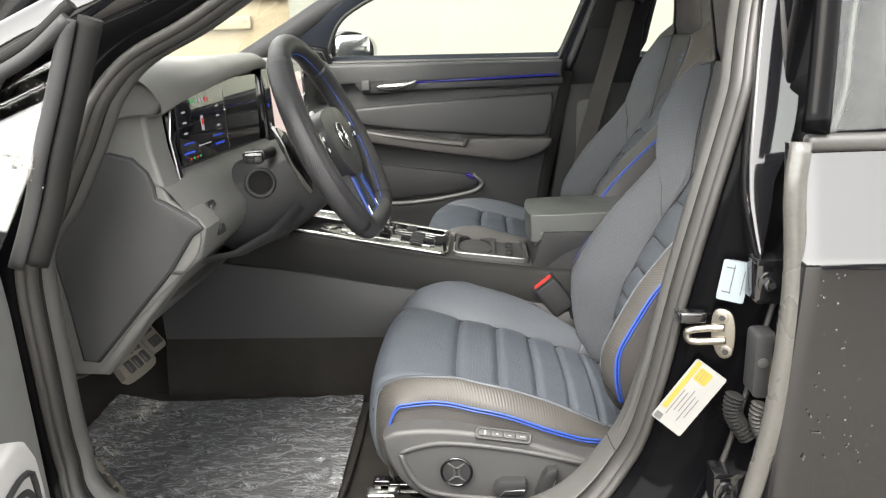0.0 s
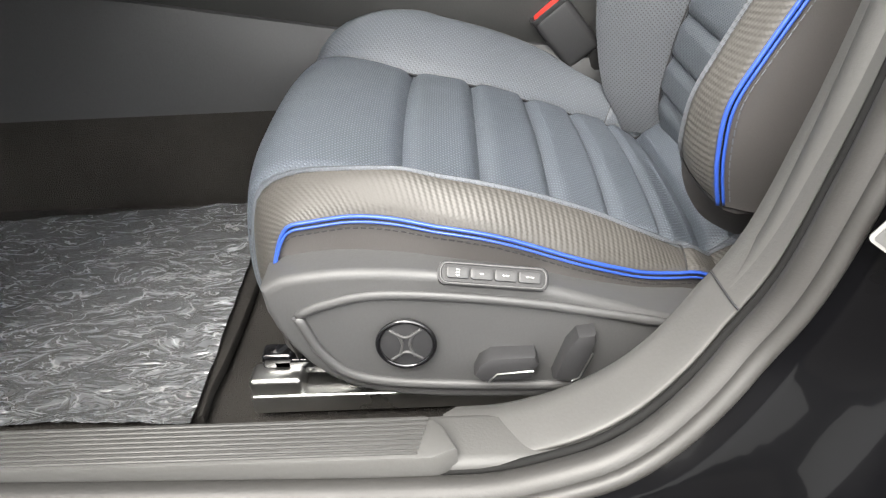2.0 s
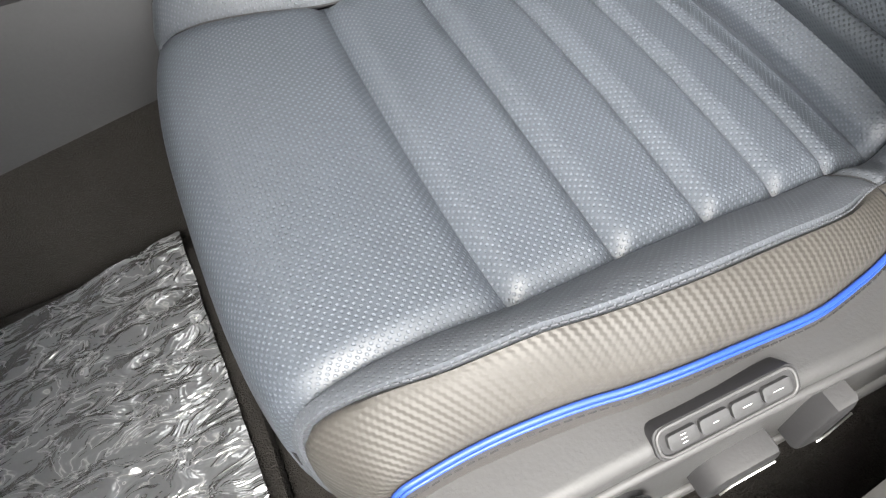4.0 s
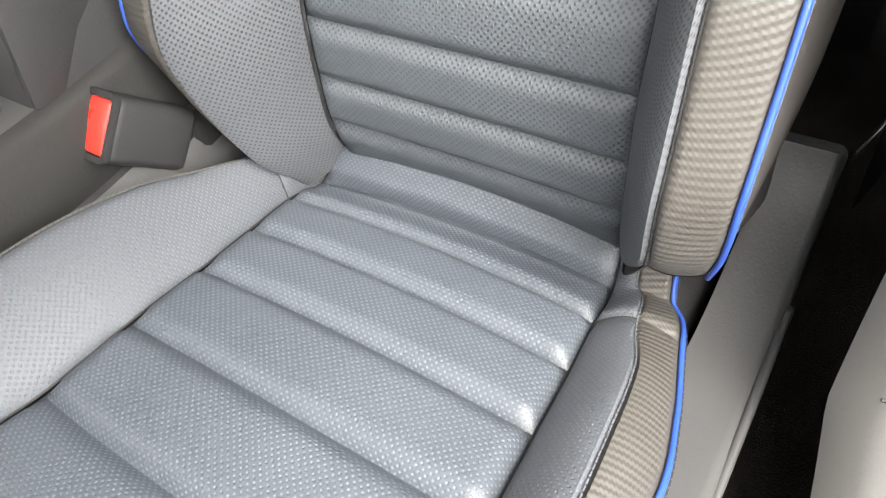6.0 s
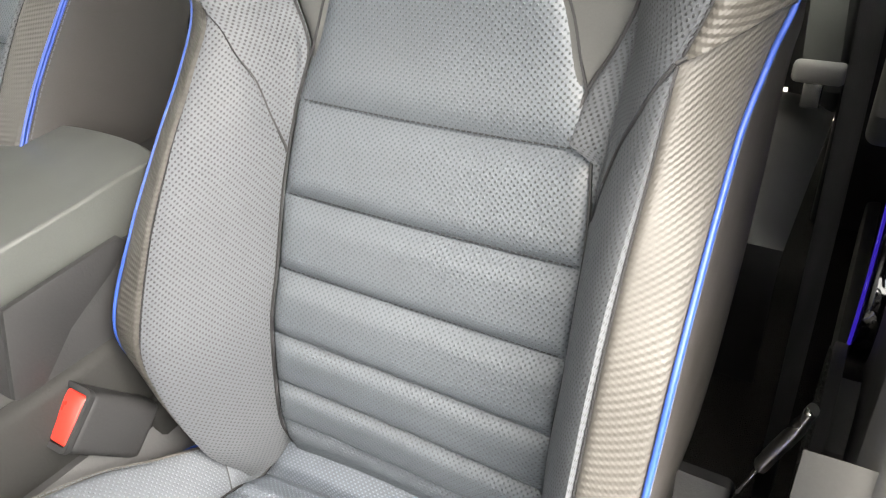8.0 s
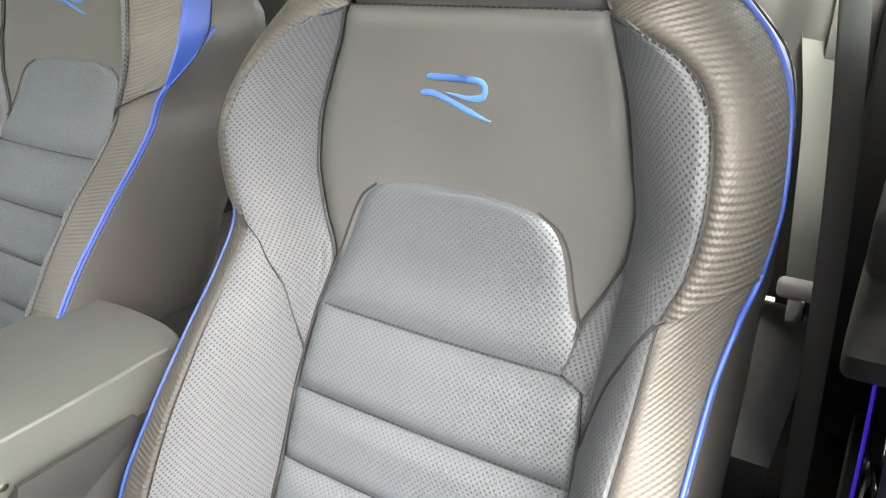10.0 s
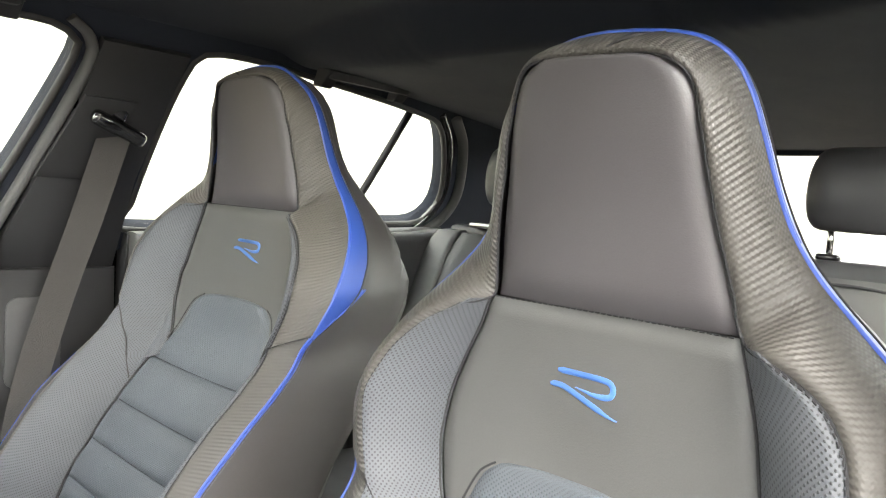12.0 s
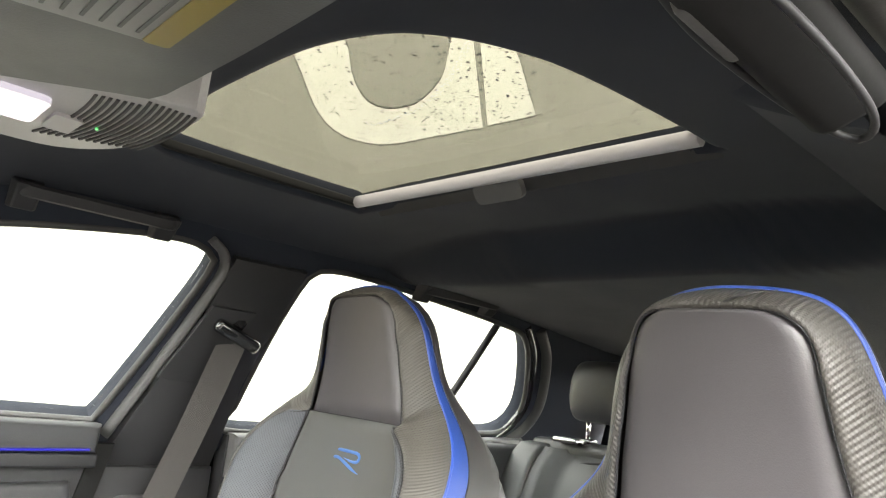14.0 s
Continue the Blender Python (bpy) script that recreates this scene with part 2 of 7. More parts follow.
_l.new(_tc.outputs["Object"], _no.inputs["Vector"])
_rp = _n.new("ShaderNodeValToRGB")
_rp.color_ramp.elements[0].color, _rp.color_ramp.elements[1].color = (0.03, 0.027, 0.024, 1), (0.13, 0.115, 0.095, 1)
_mx = math_node(_n, _l, "ADD", math_node(_n, _l, "MULTIPLY", _vo.outputs["Distance"], 0.9), math_node(_n, _l, "MULTIPLY", _no.outputs["Fac"], 0.5))
_l.new(_mx, _rp.inputs[0])
_l.new(_rp.outputs[0], _p.inputs["Base Color"])
_p.inputs["Roughness"].default_value = 0.5
_bp = _n.new("ShaderNodeBump")
_bp.inputs["Strength"].default_value, _bp.inputs["Distance"].default_value = 0.3, 0.004
_l.new(_vo.outputs["Distance"], _bp.inputs["Height"])
_l.new(_bp.outputs[0], _p.inputs["Normal"])

# creased clear protection film on the foot mat
FILM, _n, _l, _p = nodes_of("clear_protection_film")
_tc = _n.new("ShaderNodeTexCoord")
_no = _n.new("ShaderNodeTexNoise")
_no.inputs["Scale"].default_value, _no.inputs["Detail"].default_value, _no.inputs["Distortion"].default_value = 24, 3, 0.9
_mp = _n.new("ShaderNodeMapping")
_mp.inputs["Scale"].default_value = (1, 2.2, 1)
_mp.inputs["Rotation"].default_value = (0, 0, 0.5)
_l.new(_tc.outputs["Object"], _mp.inputs["Vector"])
_l.new(_mp.outputs[0], _no.inputs["Vector"])
_bp = _n.new("ShaderNodeBump")
_bp.inputs["Strength"].default_value, _bp.inputs["Distance"].default_value = 0.75, 0.010
_l.new(_no.outputs["Fac"], _bp.inputs["Height"])
_l.new(_bp.outputs[0], _p.inputs["Normal"])
# thin pale lines mixed into the colour as glints along the creases
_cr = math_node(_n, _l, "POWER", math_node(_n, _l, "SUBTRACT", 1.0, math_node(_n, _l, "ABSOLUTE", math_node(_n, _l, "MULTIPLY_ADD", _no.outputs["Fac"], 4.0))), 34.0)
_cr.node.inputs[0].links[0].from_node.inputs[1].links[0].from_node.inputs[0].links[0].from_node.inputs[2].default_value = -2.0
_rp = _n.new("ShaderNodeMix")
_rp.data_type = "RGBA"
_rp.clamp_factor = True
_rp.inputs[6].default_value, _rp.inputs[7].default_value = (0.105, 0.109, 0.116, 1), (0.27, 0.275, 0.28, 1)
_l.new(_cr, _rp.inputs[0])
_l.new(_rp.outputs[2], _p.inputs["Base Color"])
_p.inputs["Roughness"].default_value = 0.16
_p.inputs["Specular IOR Level"].default_value = 1.0
_p.inputs["Coat Weight"].default_value = 1.0
_p.inputs["Coat IOR"].default_value = 2.3
_p.inputs["Coat Roughness"].default_value = 0.05
_l.new(_bp.outputs[0], _p.inputs["Coat Normal"])


# ---------------------------------------------------------------- mesh tools
def thing(name, base, label, category, group="", kind=""):
    ob = new(name)
    ob.location = base
    ob.empty_display_size = 0.05
    bpy.context.view_layer.update()
    return tagged(ob, label, category, group, kind)


def part(name, me, material, parent=None, label=""):
    """One mesh object under a thing or a part; the mesh is in world metres."""
    if isinstance(me, bmesh.types.BMesh):
        bm, me = me, bpy.data.meshes.new(name)
        bm.to_mesh(me)
        bm.free()
    me.materials.append(material)
    ob = new(name, me)
    if parent is not None:
        ob.parent = parent
        top = parent
        m = Matrix()
        while top is not None:
            m = Matrix.Translation(top.location) @ m if top.parent is None else m
            top = top.parent
        ob.matrix_parent_inverse = m.inverted() if parent.parent is None else Matrix()
    if label:
        tagged(ob, label)
    return ob


def smooth(me, angle=40):
    for p in me.polygons:
        p.use_smooth = True
    me.set_sharp_from_angle(angle=radians(angle))
    return me


def cr(pts, n=40, closed=False):
    """n points evenly along a smooth curve through pts."""
    p = np.array(pts, float)
    if closed:
        p = np.vstack([p[-1:], p, p[:2]])
    else:
        p = np.vstack([2 * p[0] - p[1], p, 2 * p[-1] - p[-2]])
    out = []
    for i in range(1, len(p) - 2):
        t = np.linspace(0, 1, 16, endpoint=False)[:, None]
        a, b, c, d = p[i - 1], p[i], p[i + 1], p[i + 2]
        out.append(0.5 * (2 * b + (c - a) * t + (2 * a - 5 * b + 4 * c - d) * t**2 + (3 * b - a - 3 * c + d) * t**3))
    out = np.vstack(out + [p[-2][None]])
    s = np.r_[0, np.cumsum(np.linalg.norm(np.diff(out, axis=0), axis=1))]
    return np.stack([np.interp(np.linspace(0, s[-1], n), s, out[:, k]) for k in range(out.shape[1])], 1)


def lerp_table(table, v):
    t = np.array(table, float)
    return float(np.interp(v, t[:, 0], t[:, 1]))


def grid(P, closed_u=False, flip=False):
    """A mesh from an array of points [row, column, xyz], with UVs in metres."""
    P = np.asarray(P, float)
    a, b, _ = P.shape
    me = bpy.data.meshes.new("grid")
    faces = []
    for i in range(a - 1):
        for j in range(b - 1 + closed_u):
            k = (j + 1) % b
            f = (i * b + j, i * b + k, (i + 1) * b + k, (i + 1) * b + j)
            faces.append(f[::-1] if flip else f)
    me.from_pydata(P.reshape(-1, 3).tolist(), [], faces)
    su = np.concatenate([np.zeros((a, 1)), np.cumsum(np.linalg.norm(np.diff(P, axis=1), axis=2), axis=1)], 1)
    su -= su.mean(1, keepdims=True)
    sv = np.concatenate([np.zeros((1, b)), np.cumsum(np.linalg.norm(np.diff(P, axis=0), axis=2), axis=0)], 0)
    sv = np.repeat(sv.mean(1, keepdims=True), b, 1)
    uv = me.uv_layers.new(name="metres")
    idx = np.array([l.vertex_index for l in me.loops])
    uv.data.foreach_set("uv", np.stack([su.ravel()[idx], sv.ravel()[idx]], 1).ravel())
    return smooth(me, 70)


def strip(A, B, rows=8, bulge=0.0, out=(0, 0, 1), flip=False, power=2.0):
    """A padded band between two curves of the same number of points."""
    A, B = np.asarray(A, float), np.asarray(B, float)
    out = np.asarray(out, float)
    P = []
    for t in np.linspace(0, 1, rows):
        h = bulge * (1 - abs(2 * t - 1) ** power)
        P.append(A * (1 - t) + B * t + h * out)
    return grid(np.array(P), flip=flip)


def tube(pts, r, n=8, closed=False, flat=1.0):
    """A round bar along a curve; r may be a list."""
    pts = np.asarray(pts, float)
    rr = np.full(len(pts), r) if np.isscalar(r) else np.asarray(r)
    tang = np.gradient(pts, axis=0)
    if closed:
        tang = np.roll(pts, -1, 0) - np.roll(pts, 1, 0)
    tang /= np.linalg.norm(tang, axis=1, keepdims=True) + 1e-9
    ref = np.array([0, 0, 1.0]) if abs(tang[0][2]) < 0.9 else np.array([1.0, 0, 0])
    rows = []
    for p, t, q in zip(pts, tang, rr):
        ref = ref - t * (ref @ t)
        ref /= np.linalg.norm(ref) + 1e-9
        side = np.cross(t, ref)
        a = np.linspace(0, 2 * np.pi, n, endpoint=False)
        rows.append(p + q * (np.cos(a)[:, None] * ref + flat * np.sin(a)[:, None] * side))
    if closed:
        rows.append(rows[0])
    me = grid(np.array(rows), closed_u=True)
    if not closed:
        bm = bmesh.new()
        bm.from_mesh(me)
        bm.verts.ensure_lookup_table()
        k = len(rows)
        bm.faces.new([bm.verts[i] for i in range(n)][::-1])
        bm.faces.new([bm.verts[(k - 1) * n + i] for i in range(n)])
        bm.to_mesh(me)
        bm.free()
    return me


def box(c, s, bevel=0.004, turn=(0, 0, 0), seg=3):
    """A rounded block of size s about c, turned by degrees."""
    bm = bmesh.new()
    bmesh.ops.create_cube(bm, size=1)
    bmesh.ops.scale(bm, vec=s, verts=bm.verts)
    if bevel:
        bmesh.ops.bevel(bm, geom=list(bm.edges), offset=min(bevel, min(s) * 0.49), segments=seg, profile=0.5, affect="EDGES")
    bmesh.ops.transform(bm, matrix=pose(*c, *turn), verts=bm.verts)
    me = bpy.data.meshes.new("box")
    bm.to_mesh(me)
    bm.free()
    return smooth(me, 50)


def slab(outline, depth, frame_m, bevel=0.004, holes=(), seg=2):
    """A flat outline (2D, counter-clockwise) with holes, of a thickness, with rounded rims, put into the world by a matrix; it is built from z = -depth to 0."""
    bm = bmesh.new()
    edges = []
    for loop in (outline, *holes):
        vs = [bm.verts.new((x, y, 0)) for x, y in loop]
        edges += [bm.edges.new((vs[i], vs[(i + 1) % len(vs)])) for i in range(len(vs))]
    bmesh.ops.triangle_fill(bm, use_beauty=True, use_dissolve=False, edges=edges)
    bmesh.ops.recalc_face_normals(bm, faces=bm.faces)
    if sum(f.normal.z for f in bm.faces) < 0:
        bmesh.ops.reverse_faces(bm, faces=bm.faces)
    top = list(bm.faces)
    rim = [e for e in bm.edges if e.is_boundary]
    r = bmesh.ops.extrude_face_region(bm, geom=top)
    new_v = [g for g in r["geom"] if isinstance(g, bmesh.types.BMVert)]
    bmesh.ops.translate(bm, verts=new_v, vec=(0, 0, -depth))
    bmesh.ops.recalc_face_normals(bm, faces=bm.faces)
    if bevel:
        rim = [e for e in bm.edges if len(e.link_faces) == 2 and e.calc_face_angle(0) > 0.9 and abs(e.verts[0].co.z) < 1e-6 and abs(e.verts[1].co.z) < 1e-6]
        bmesh.ops.bevel(bm, geom=rim, offset=bevel, segments=seg, profile=0.5, affect="EDGES", clamp_overlap=True)
    bmesh.ops.transform(bm, matrix=frame_m, verts=bm.verts)
    me = bpy.data.meshes.new("slab")
    bm.to_mesh(me)
    bm.free()
    return smooth(me, 35)


def axes_m(o, u, v):
    """A matrix with the first axis along u, the second along v, at o."""
    u, v = Vector(u).normalized(), Vector(v)
    w = u.cross(v).normalized()
    v = w.cross(u)
    m = Matrix((u, v, w)).transposed().to_4x4()
    m.translation = o
    return m


SIDE_L = Matrix(((1, 0, 0, 0), (0, 0, -1, 0), (0, 1, 0, 0), (0, 0, 0, 1)))  # outline (x, z); face to -y


def left_face(y):
    """Outlines in (x, z) whose front looks towards -y."""
    return Matrix.Translation((0, y, 0)) @ SIDE_L


def rounded(w, h, r, n=5, cx=0.0, cy=0.0):
    """A rectangle with round corners as an outline."""
    out = []
    for k, (sx, sy) in enumerate(((1, -1), (1, 1), (-1, 1), (-1, -1))):
        for i in range(n):
            a = radians(-90 + 90 * k + 90 * i / (n - 1))
            out.append((cx + sx * (w / 2 - r) + r * math.cos(a), cy + sy * (h / 2 - r) + r * math.sin(a)))
    return out


def ring(o, axis, R, r, n=40, m=10, sx=1.0):
    """A torus about axis."""
    mt = Vector(axis).to_track_quat("Z", "Y").to_matrix()
    a = np.linspace(0, 2 * np.pi, n, endpoint=False)
    pts = [np.array(o) + np.array(mt @ Vector((R * math.cos(t) * sx, R * math.sin(t), 0))) for t in a]
    return tube(pts, r, m, closed=True)


def disc(o, axis, R, depth, bevel=0.002, n=32):
    q = Vector(axis).to_track_quat("Z", "Y").to_matrix().to_4x4()
    q.translation = o
    return slab([(R * math.cos(2 * math.pi * i / n), R * math.sin(2 * math.pi * i / n)) for i in range(n)], depth, q, bevel)


def joined(*meshes):
    bm = bmesh.new()
    for me in meshes:
        bm.from_mesh(me)
    me = bpy.data.meshes.new("joined")
    bm.to_mesh(me)
    bm.free()
    return smooth(me, 40)


def stitches(pts, every=0.006, length=0.0038, r=0.0006):
    """A run of short threads along a curve, as one mesh."""
    pts = np.asarray(pts, float)
    s = np.r_[0, np.cumsum(np.linalg.norm(np.diff(pts, axis=0), axis=1))]
    verts, faces = [], []
    for d in np.arange(every / 2, s[-1] - length, every):
        a = np.array([np.interp(d, s, pts[:, k]) for k in range(3)])
        b = np.array([np.interp(d + length, s, pts[:, k]) for k in range(3)])
        t = (b - a) / (np.linalg.norm(b - a) + 1e-9)
        u = np.cross(t, (0.3, 0.5, 0.8))
        u /= np.linalg.norm(u) + 1e-9
        v = np.cross(t, u)
        k = len(verts)
        for q in (a, b):
            verts += [tuple(q + r * u), tuple(q + r * v), tuple(q - r * u), tuple(q - r * v)]
        faces += [(k + i, k + (i + 1) % 4, k + 4 + (i + 1) % 4, k + 4 + i) for i in range(4)] + [(k, k + 3, k + 2, k + 1), (k + 4, k + 5, k + 6, k + 7)]
    me = bpy.data.meshes.new("stitches")
    me.from_pydata(verts, [], faces)
    return me


# ---------------------------------------------------------------- the front seats
def eased(knots, values):
    """A monotone smooth curve through a table."""
    x, y = np.array(knots, float), np.array(values, float)
    h = np.diff(x)
    d = np.diff(y) / h
    m = np.r_[d[0], [2 * a * b / (a + b) if a * b > 0 else 0.0 for a, b in zip(d, d[1:])], d[-1]]
    xs = np.linspace(x[0], x[-1], 240)
    k = np.clip(np.searchsorted(x, xs) - 1, 0, len(h) - 1)
    s = (xs - x[k]) / h[k]
    ys = y[k] * (2 * s**3 - 3 * s**2 + 1) + h[k] * m[k] * (s**3 - 2 * s**2 + s) + y[k + 1] * (3 * s**2 - 2 * s**3) + h[k] * m[k + 1] * (s**3 - s**2)
    return lambda v: float(np.interp(v, xs, ys))


# backrest: middle line (x, z); half widths of the insert, the seam and the piping and how far they stand forward, by height
BACK = cr([(0.126, 0.40), (0.118, 0.44), (0.1135, 0.483), (0.132, 0.575), (0.1545, 0.624), (0.186, 0.685), (0.220, 0.745), (0.250, 0.80), (0.2655, 0.87), (0.272, 0.945), (0.2735, 1.015), (0.2625, 1.08), (0.245, 1.15), (0.228, 1.21), (0.205, 1.24)], 120)
BZ = (0.44, 0.50, 0.56, 0.62, 0.68, 0.74, 0.79, 0.83, 0.87, 0.91, 0.95, 0.985, 1.015, 1.045, 1.08, 1.12, 1.16, 1.19, 1.215, 1.235)
B_OUT = dict(
    inner=eased(BZ, (0.139, 0.137, 0.138, 0.139, 0.137, 0.136, 0.138, 0.142, 0.143, 0.137, 0.130, 0.121, 0.113, 0.105, 0.096, 0.088, 0.082, 0.073, 0.057, 0.042)),
    seam=eased(BZ, (0.160, 0.173, 0.182, 0.184, 0.184, 0.183, 0.183, 0.184, 0.197, 0.2015, 0.197, 0.176, 0.128, 0.107, 0.097, 0.089, 0.083, 0.077, 0.0705, 0.063)),
    pipe=eased(BZ, (0.192, 0.207, 0.2176, 0.2204, 0.221, 0.220, 0.219, 0.224, 0.2336, 0.237, 0.2335, 0.223, 0.197, 0.1665, 0.139, 0.1225, 0.1115, 0.1015, 0.0857, 0.051)),
    fore=eased(BZ, (0.057, 0.076, 0.093, 0.102, 0.103, 0.095, 0.083, 0.073, 0.067, 0.063, 0.052, 0.0376, 0.0315, 0.019, 0.0086, 0.0025, 0.0, 0.0, 0.001, 0.0015)),
    lip=eased(BZ, (0.023, 0.052, 0.077, 0.0905, 0.090, 0.0745, 0.050, 0.030, 0.027, 0.028, 0.0207, 0.006, -0.007, -0.0174, -0.023, -0.026, -0.028, -0.0305, -0.034, -0.0365)),
)
B_IN = dict(
    inner=eased(BZ, (0.139, 0.137, 0.1335, 0.133, 0.136, 0.137, 0.140, 0.147, 0.154, 0.152, 0.139, 0.124, 0.1115, 0.108, 0.104, 0.095, 0.087, 0.074, 0.053, 0.0385)),
    seam=eased(BZ, (0.159, 0.173, 0.185, 0.193, 0.192, 0.189, 0.187, 0.184, 0.195, 0.202, 0.190, 0.161, 0.118, 0.109, 0.105, 0.096, 0.088, 0.0777, 0.071, 0.063)),
    pipe=eased(BZ, (0.190, 0.206, 0.222, 0.2295, 0.225, 0.222, 0.220, 0.219, 0.2337, 0.242, 0.232, 0.2137, 0.1905, 0.1625, 0.1373, 0.125, 0.115, 0.098, 0.070, 0.030)),
    fore=eased(BZ, (0.056, 0.077, 0.095, 0.1075, 0.105, 0.096, 0.081, 0.066, 0.0685, 0.070, 0.0586, 0.045, 0.029, 0.016, 0.007, 0.002, 0.0005, 0.001, 0.002, 0.0025)),
    lip=eased(BZ, (0.017, 0.046, 0.0806, 0.1026, 0.094, 0.078, 0.061, 0.047, 0.046, 0.039, 0.021, 0.0036, -0.010, -0.0216, -0.0285, -0.029, -0.0287, -0.0294, -0.032, -0.0355)),
)
ROWS = (0.402, 0.478, 0.5217, 0.5717, 0.6272, 0.6855, 0.7547)
ROW_BOW, DISH = -0.0046, 0.0058
ARCH_IN = eased((0.40, 0.62, 0.70, 0.756, 0.814, 0.853, 0.865, 0.870, 0.8735), (0.137, 0.133, 0.136, 0.134, 0.120, 0.105, 0.091, 0.078, 0.030))
ARCH_OUT = eased((0.40, 0.62, 0.69, 0.754, 0.808, 0.844, 0.860, 0.8675, 0.8735), (0.138, 0.139, 0.1365, 0.1265, 0.106, 0.094, 0.081, 0.062, 0.010))
SHIELD_IN = eased((0.756, 0.789, 0.835, 0.873, 0.91, 0.95, 0.985, 1.0145), (0.134, 0.130, 0.147, 0.1545, 0.152, 0.139, 0.124, 0.1115))
SHIELD_OUT = eased((0.754, 0.789, 0.819, 0.853, 0.883, 0.91, 0.95, 0.985, 1.0145), (0.106, 0.113, 0.129, 0.141, 0.1425, 0.137, 0.130, 0.121, 0.113))
WEDGE = eased((0.718, 0.745, 0.78, 0.805, 0.822, 0.838), (0.136, 0.143, 0.154, 0.166, 0.174, 0.184))
HEAD_IN = [(0.1115, 1.0145), (0.108, 1.045), (0.1035, 1.08), (0.0955, 1.12), (0.0875, 1.16), (0.0785, 1.19), (0.068, 1.205), (0.050, 1.2125), (0.025, 1.2138)]
HEAD_OUT = [(-0.113, 1.0145), (-0.105, 1.045), (-0.096, 1.08), (-0.088, 1.12), (-0.082, 1.16), (-0.075, 1.19), (-0.066, 1.203), (-0.050, 1.2105), (-0.025, 1.2130)]

# cushion: the middle line from the back edge over the nose, each with its length along the line
CUSHION_LINE = [(0.128, 0.447), (0.084, 0.4123), (0.0454, 0.4321), (-0.0053, 0.4526), (-0.0598, 0.4754), (-0.126, 0.4986), (-0.1977, 0.5145), (-0.2565, 0.53), (-0.306, 0.5325), (-0.336, 0.518), (-0.349, 0.478), (-0.353, 0.425), (-0.343, 0.375)]
CUSHION = cr(CUSHION_LINE, 160)
CLEN = np.r_[0, np.cumsum(np.linalg.norm(np.diff(CUSHION, axis=0), axis=1))]
CMARK = [float(CLEN[np.argmin(((CUSHION - np.array(q)) ** 2).sum(1))]) for q in CUSHION_LINE]
SEAMS = CMARK[1:7]
NOSE = CLEN[-1]
CK = tuple(np.interp((0, 1, 1.6, 2.2, 3, 4, 5, 6, 7, 8, 9, 10.5, 12), range(13), CMARK))
C_OUT = dict(
    inner=eased(CK, (0.1324, 0.1378, 0.1411, 0.1430, 0.1476, 0.1527, 0.1580, 0.1620, 0.1623, 0.1633, 0.1650, 0.1698, 0.1752)),
    ridge=eased(CK, (0.1462, 0.1583, 0.1671, 0.1740, 0.1881, 0.1959, 0.2007, 0.1959, 0.1899, 0.1774, 0.1720, 0.1755, 0.1800)),
    pipe=eased(CK, (0.1713, 0.1834, 0.1960, 0.2053, 0.2175, 0.2285, 0.2301, 0.2238, 0.2198, 0.2178, 0.2179, 0.2177, 0.2185)),
    fore=eased(CK, (0.0100, 0.0112, 0.0122, 0.0123, 0.0192, 0.0253, 0.0267, 0.0258, 0.0110, 0.0006, -0.0051, -0.0070, -0.0099)),
    lip=eased(CK, (0.0098, 0.0102, 0.0095, 0.0031, -0.0007, -0.0002, 0.0016, -0.0024, -0.0135, -0.0202, -0.0161, -0.0095, -0.0078)),
)
C_INN = dict(
    inner=eased(CK, (0.1500, 0.1560, 0.1565, 0.1542, 0.1497, 0.1420, 0.1396, 0.1420, 0.1501, 0.1629, 0.1729, 0.1773, 0.1788)),
    ridge=eased(CK, (0.1580, 0.1660, 0.1735, 0.1821, 0.1927, 0.2061, 0.2134, 0.2143, 0.2101, 0.2061, 0.2062, 0.2006, 0.1941)),
    pipe=eased(CK, (0.1781, 0.1909, 0.2026, 0.2127, 0.2208, 0.2264, 0.2292, 0.2294, 0.2282, 0.2263, 0.2242, 0.2219, 0.2195)),
    fore=eased(CK, (0.0060, 0.0230, 0.0330, 0.0324, 0.0358, 0.0445, 0.0467, 0.0506, 0.0408, 0.0244, 0.0076, -0.0039, -0.0122)),
    lip=eased(CK, (0.0286, 0.0242, 0.0196, 0.0148, 0.0100, 0.0055, 0.0008, -0.0043, -0.0094, -0.0129, -0.0141, -0.0137, -0.0127)),
)
SEAM_BOW, C_DISH, NOSE_BOW = (-0.0066, 0.0036), -0.0048, 0.012


def soft_pad(u, v, rim=0.10, rimv=0.0):
    """0 at a panel's border, 1 inside."""
    e = min(u, 1 - u, 1.0) / rim
    f = min(v, 1 - v, 1.0) / (rimv or rim)
    k = lambda t: 1 - (1 - min(t, 1)) ** 2.2
    return k(e) * k(f)


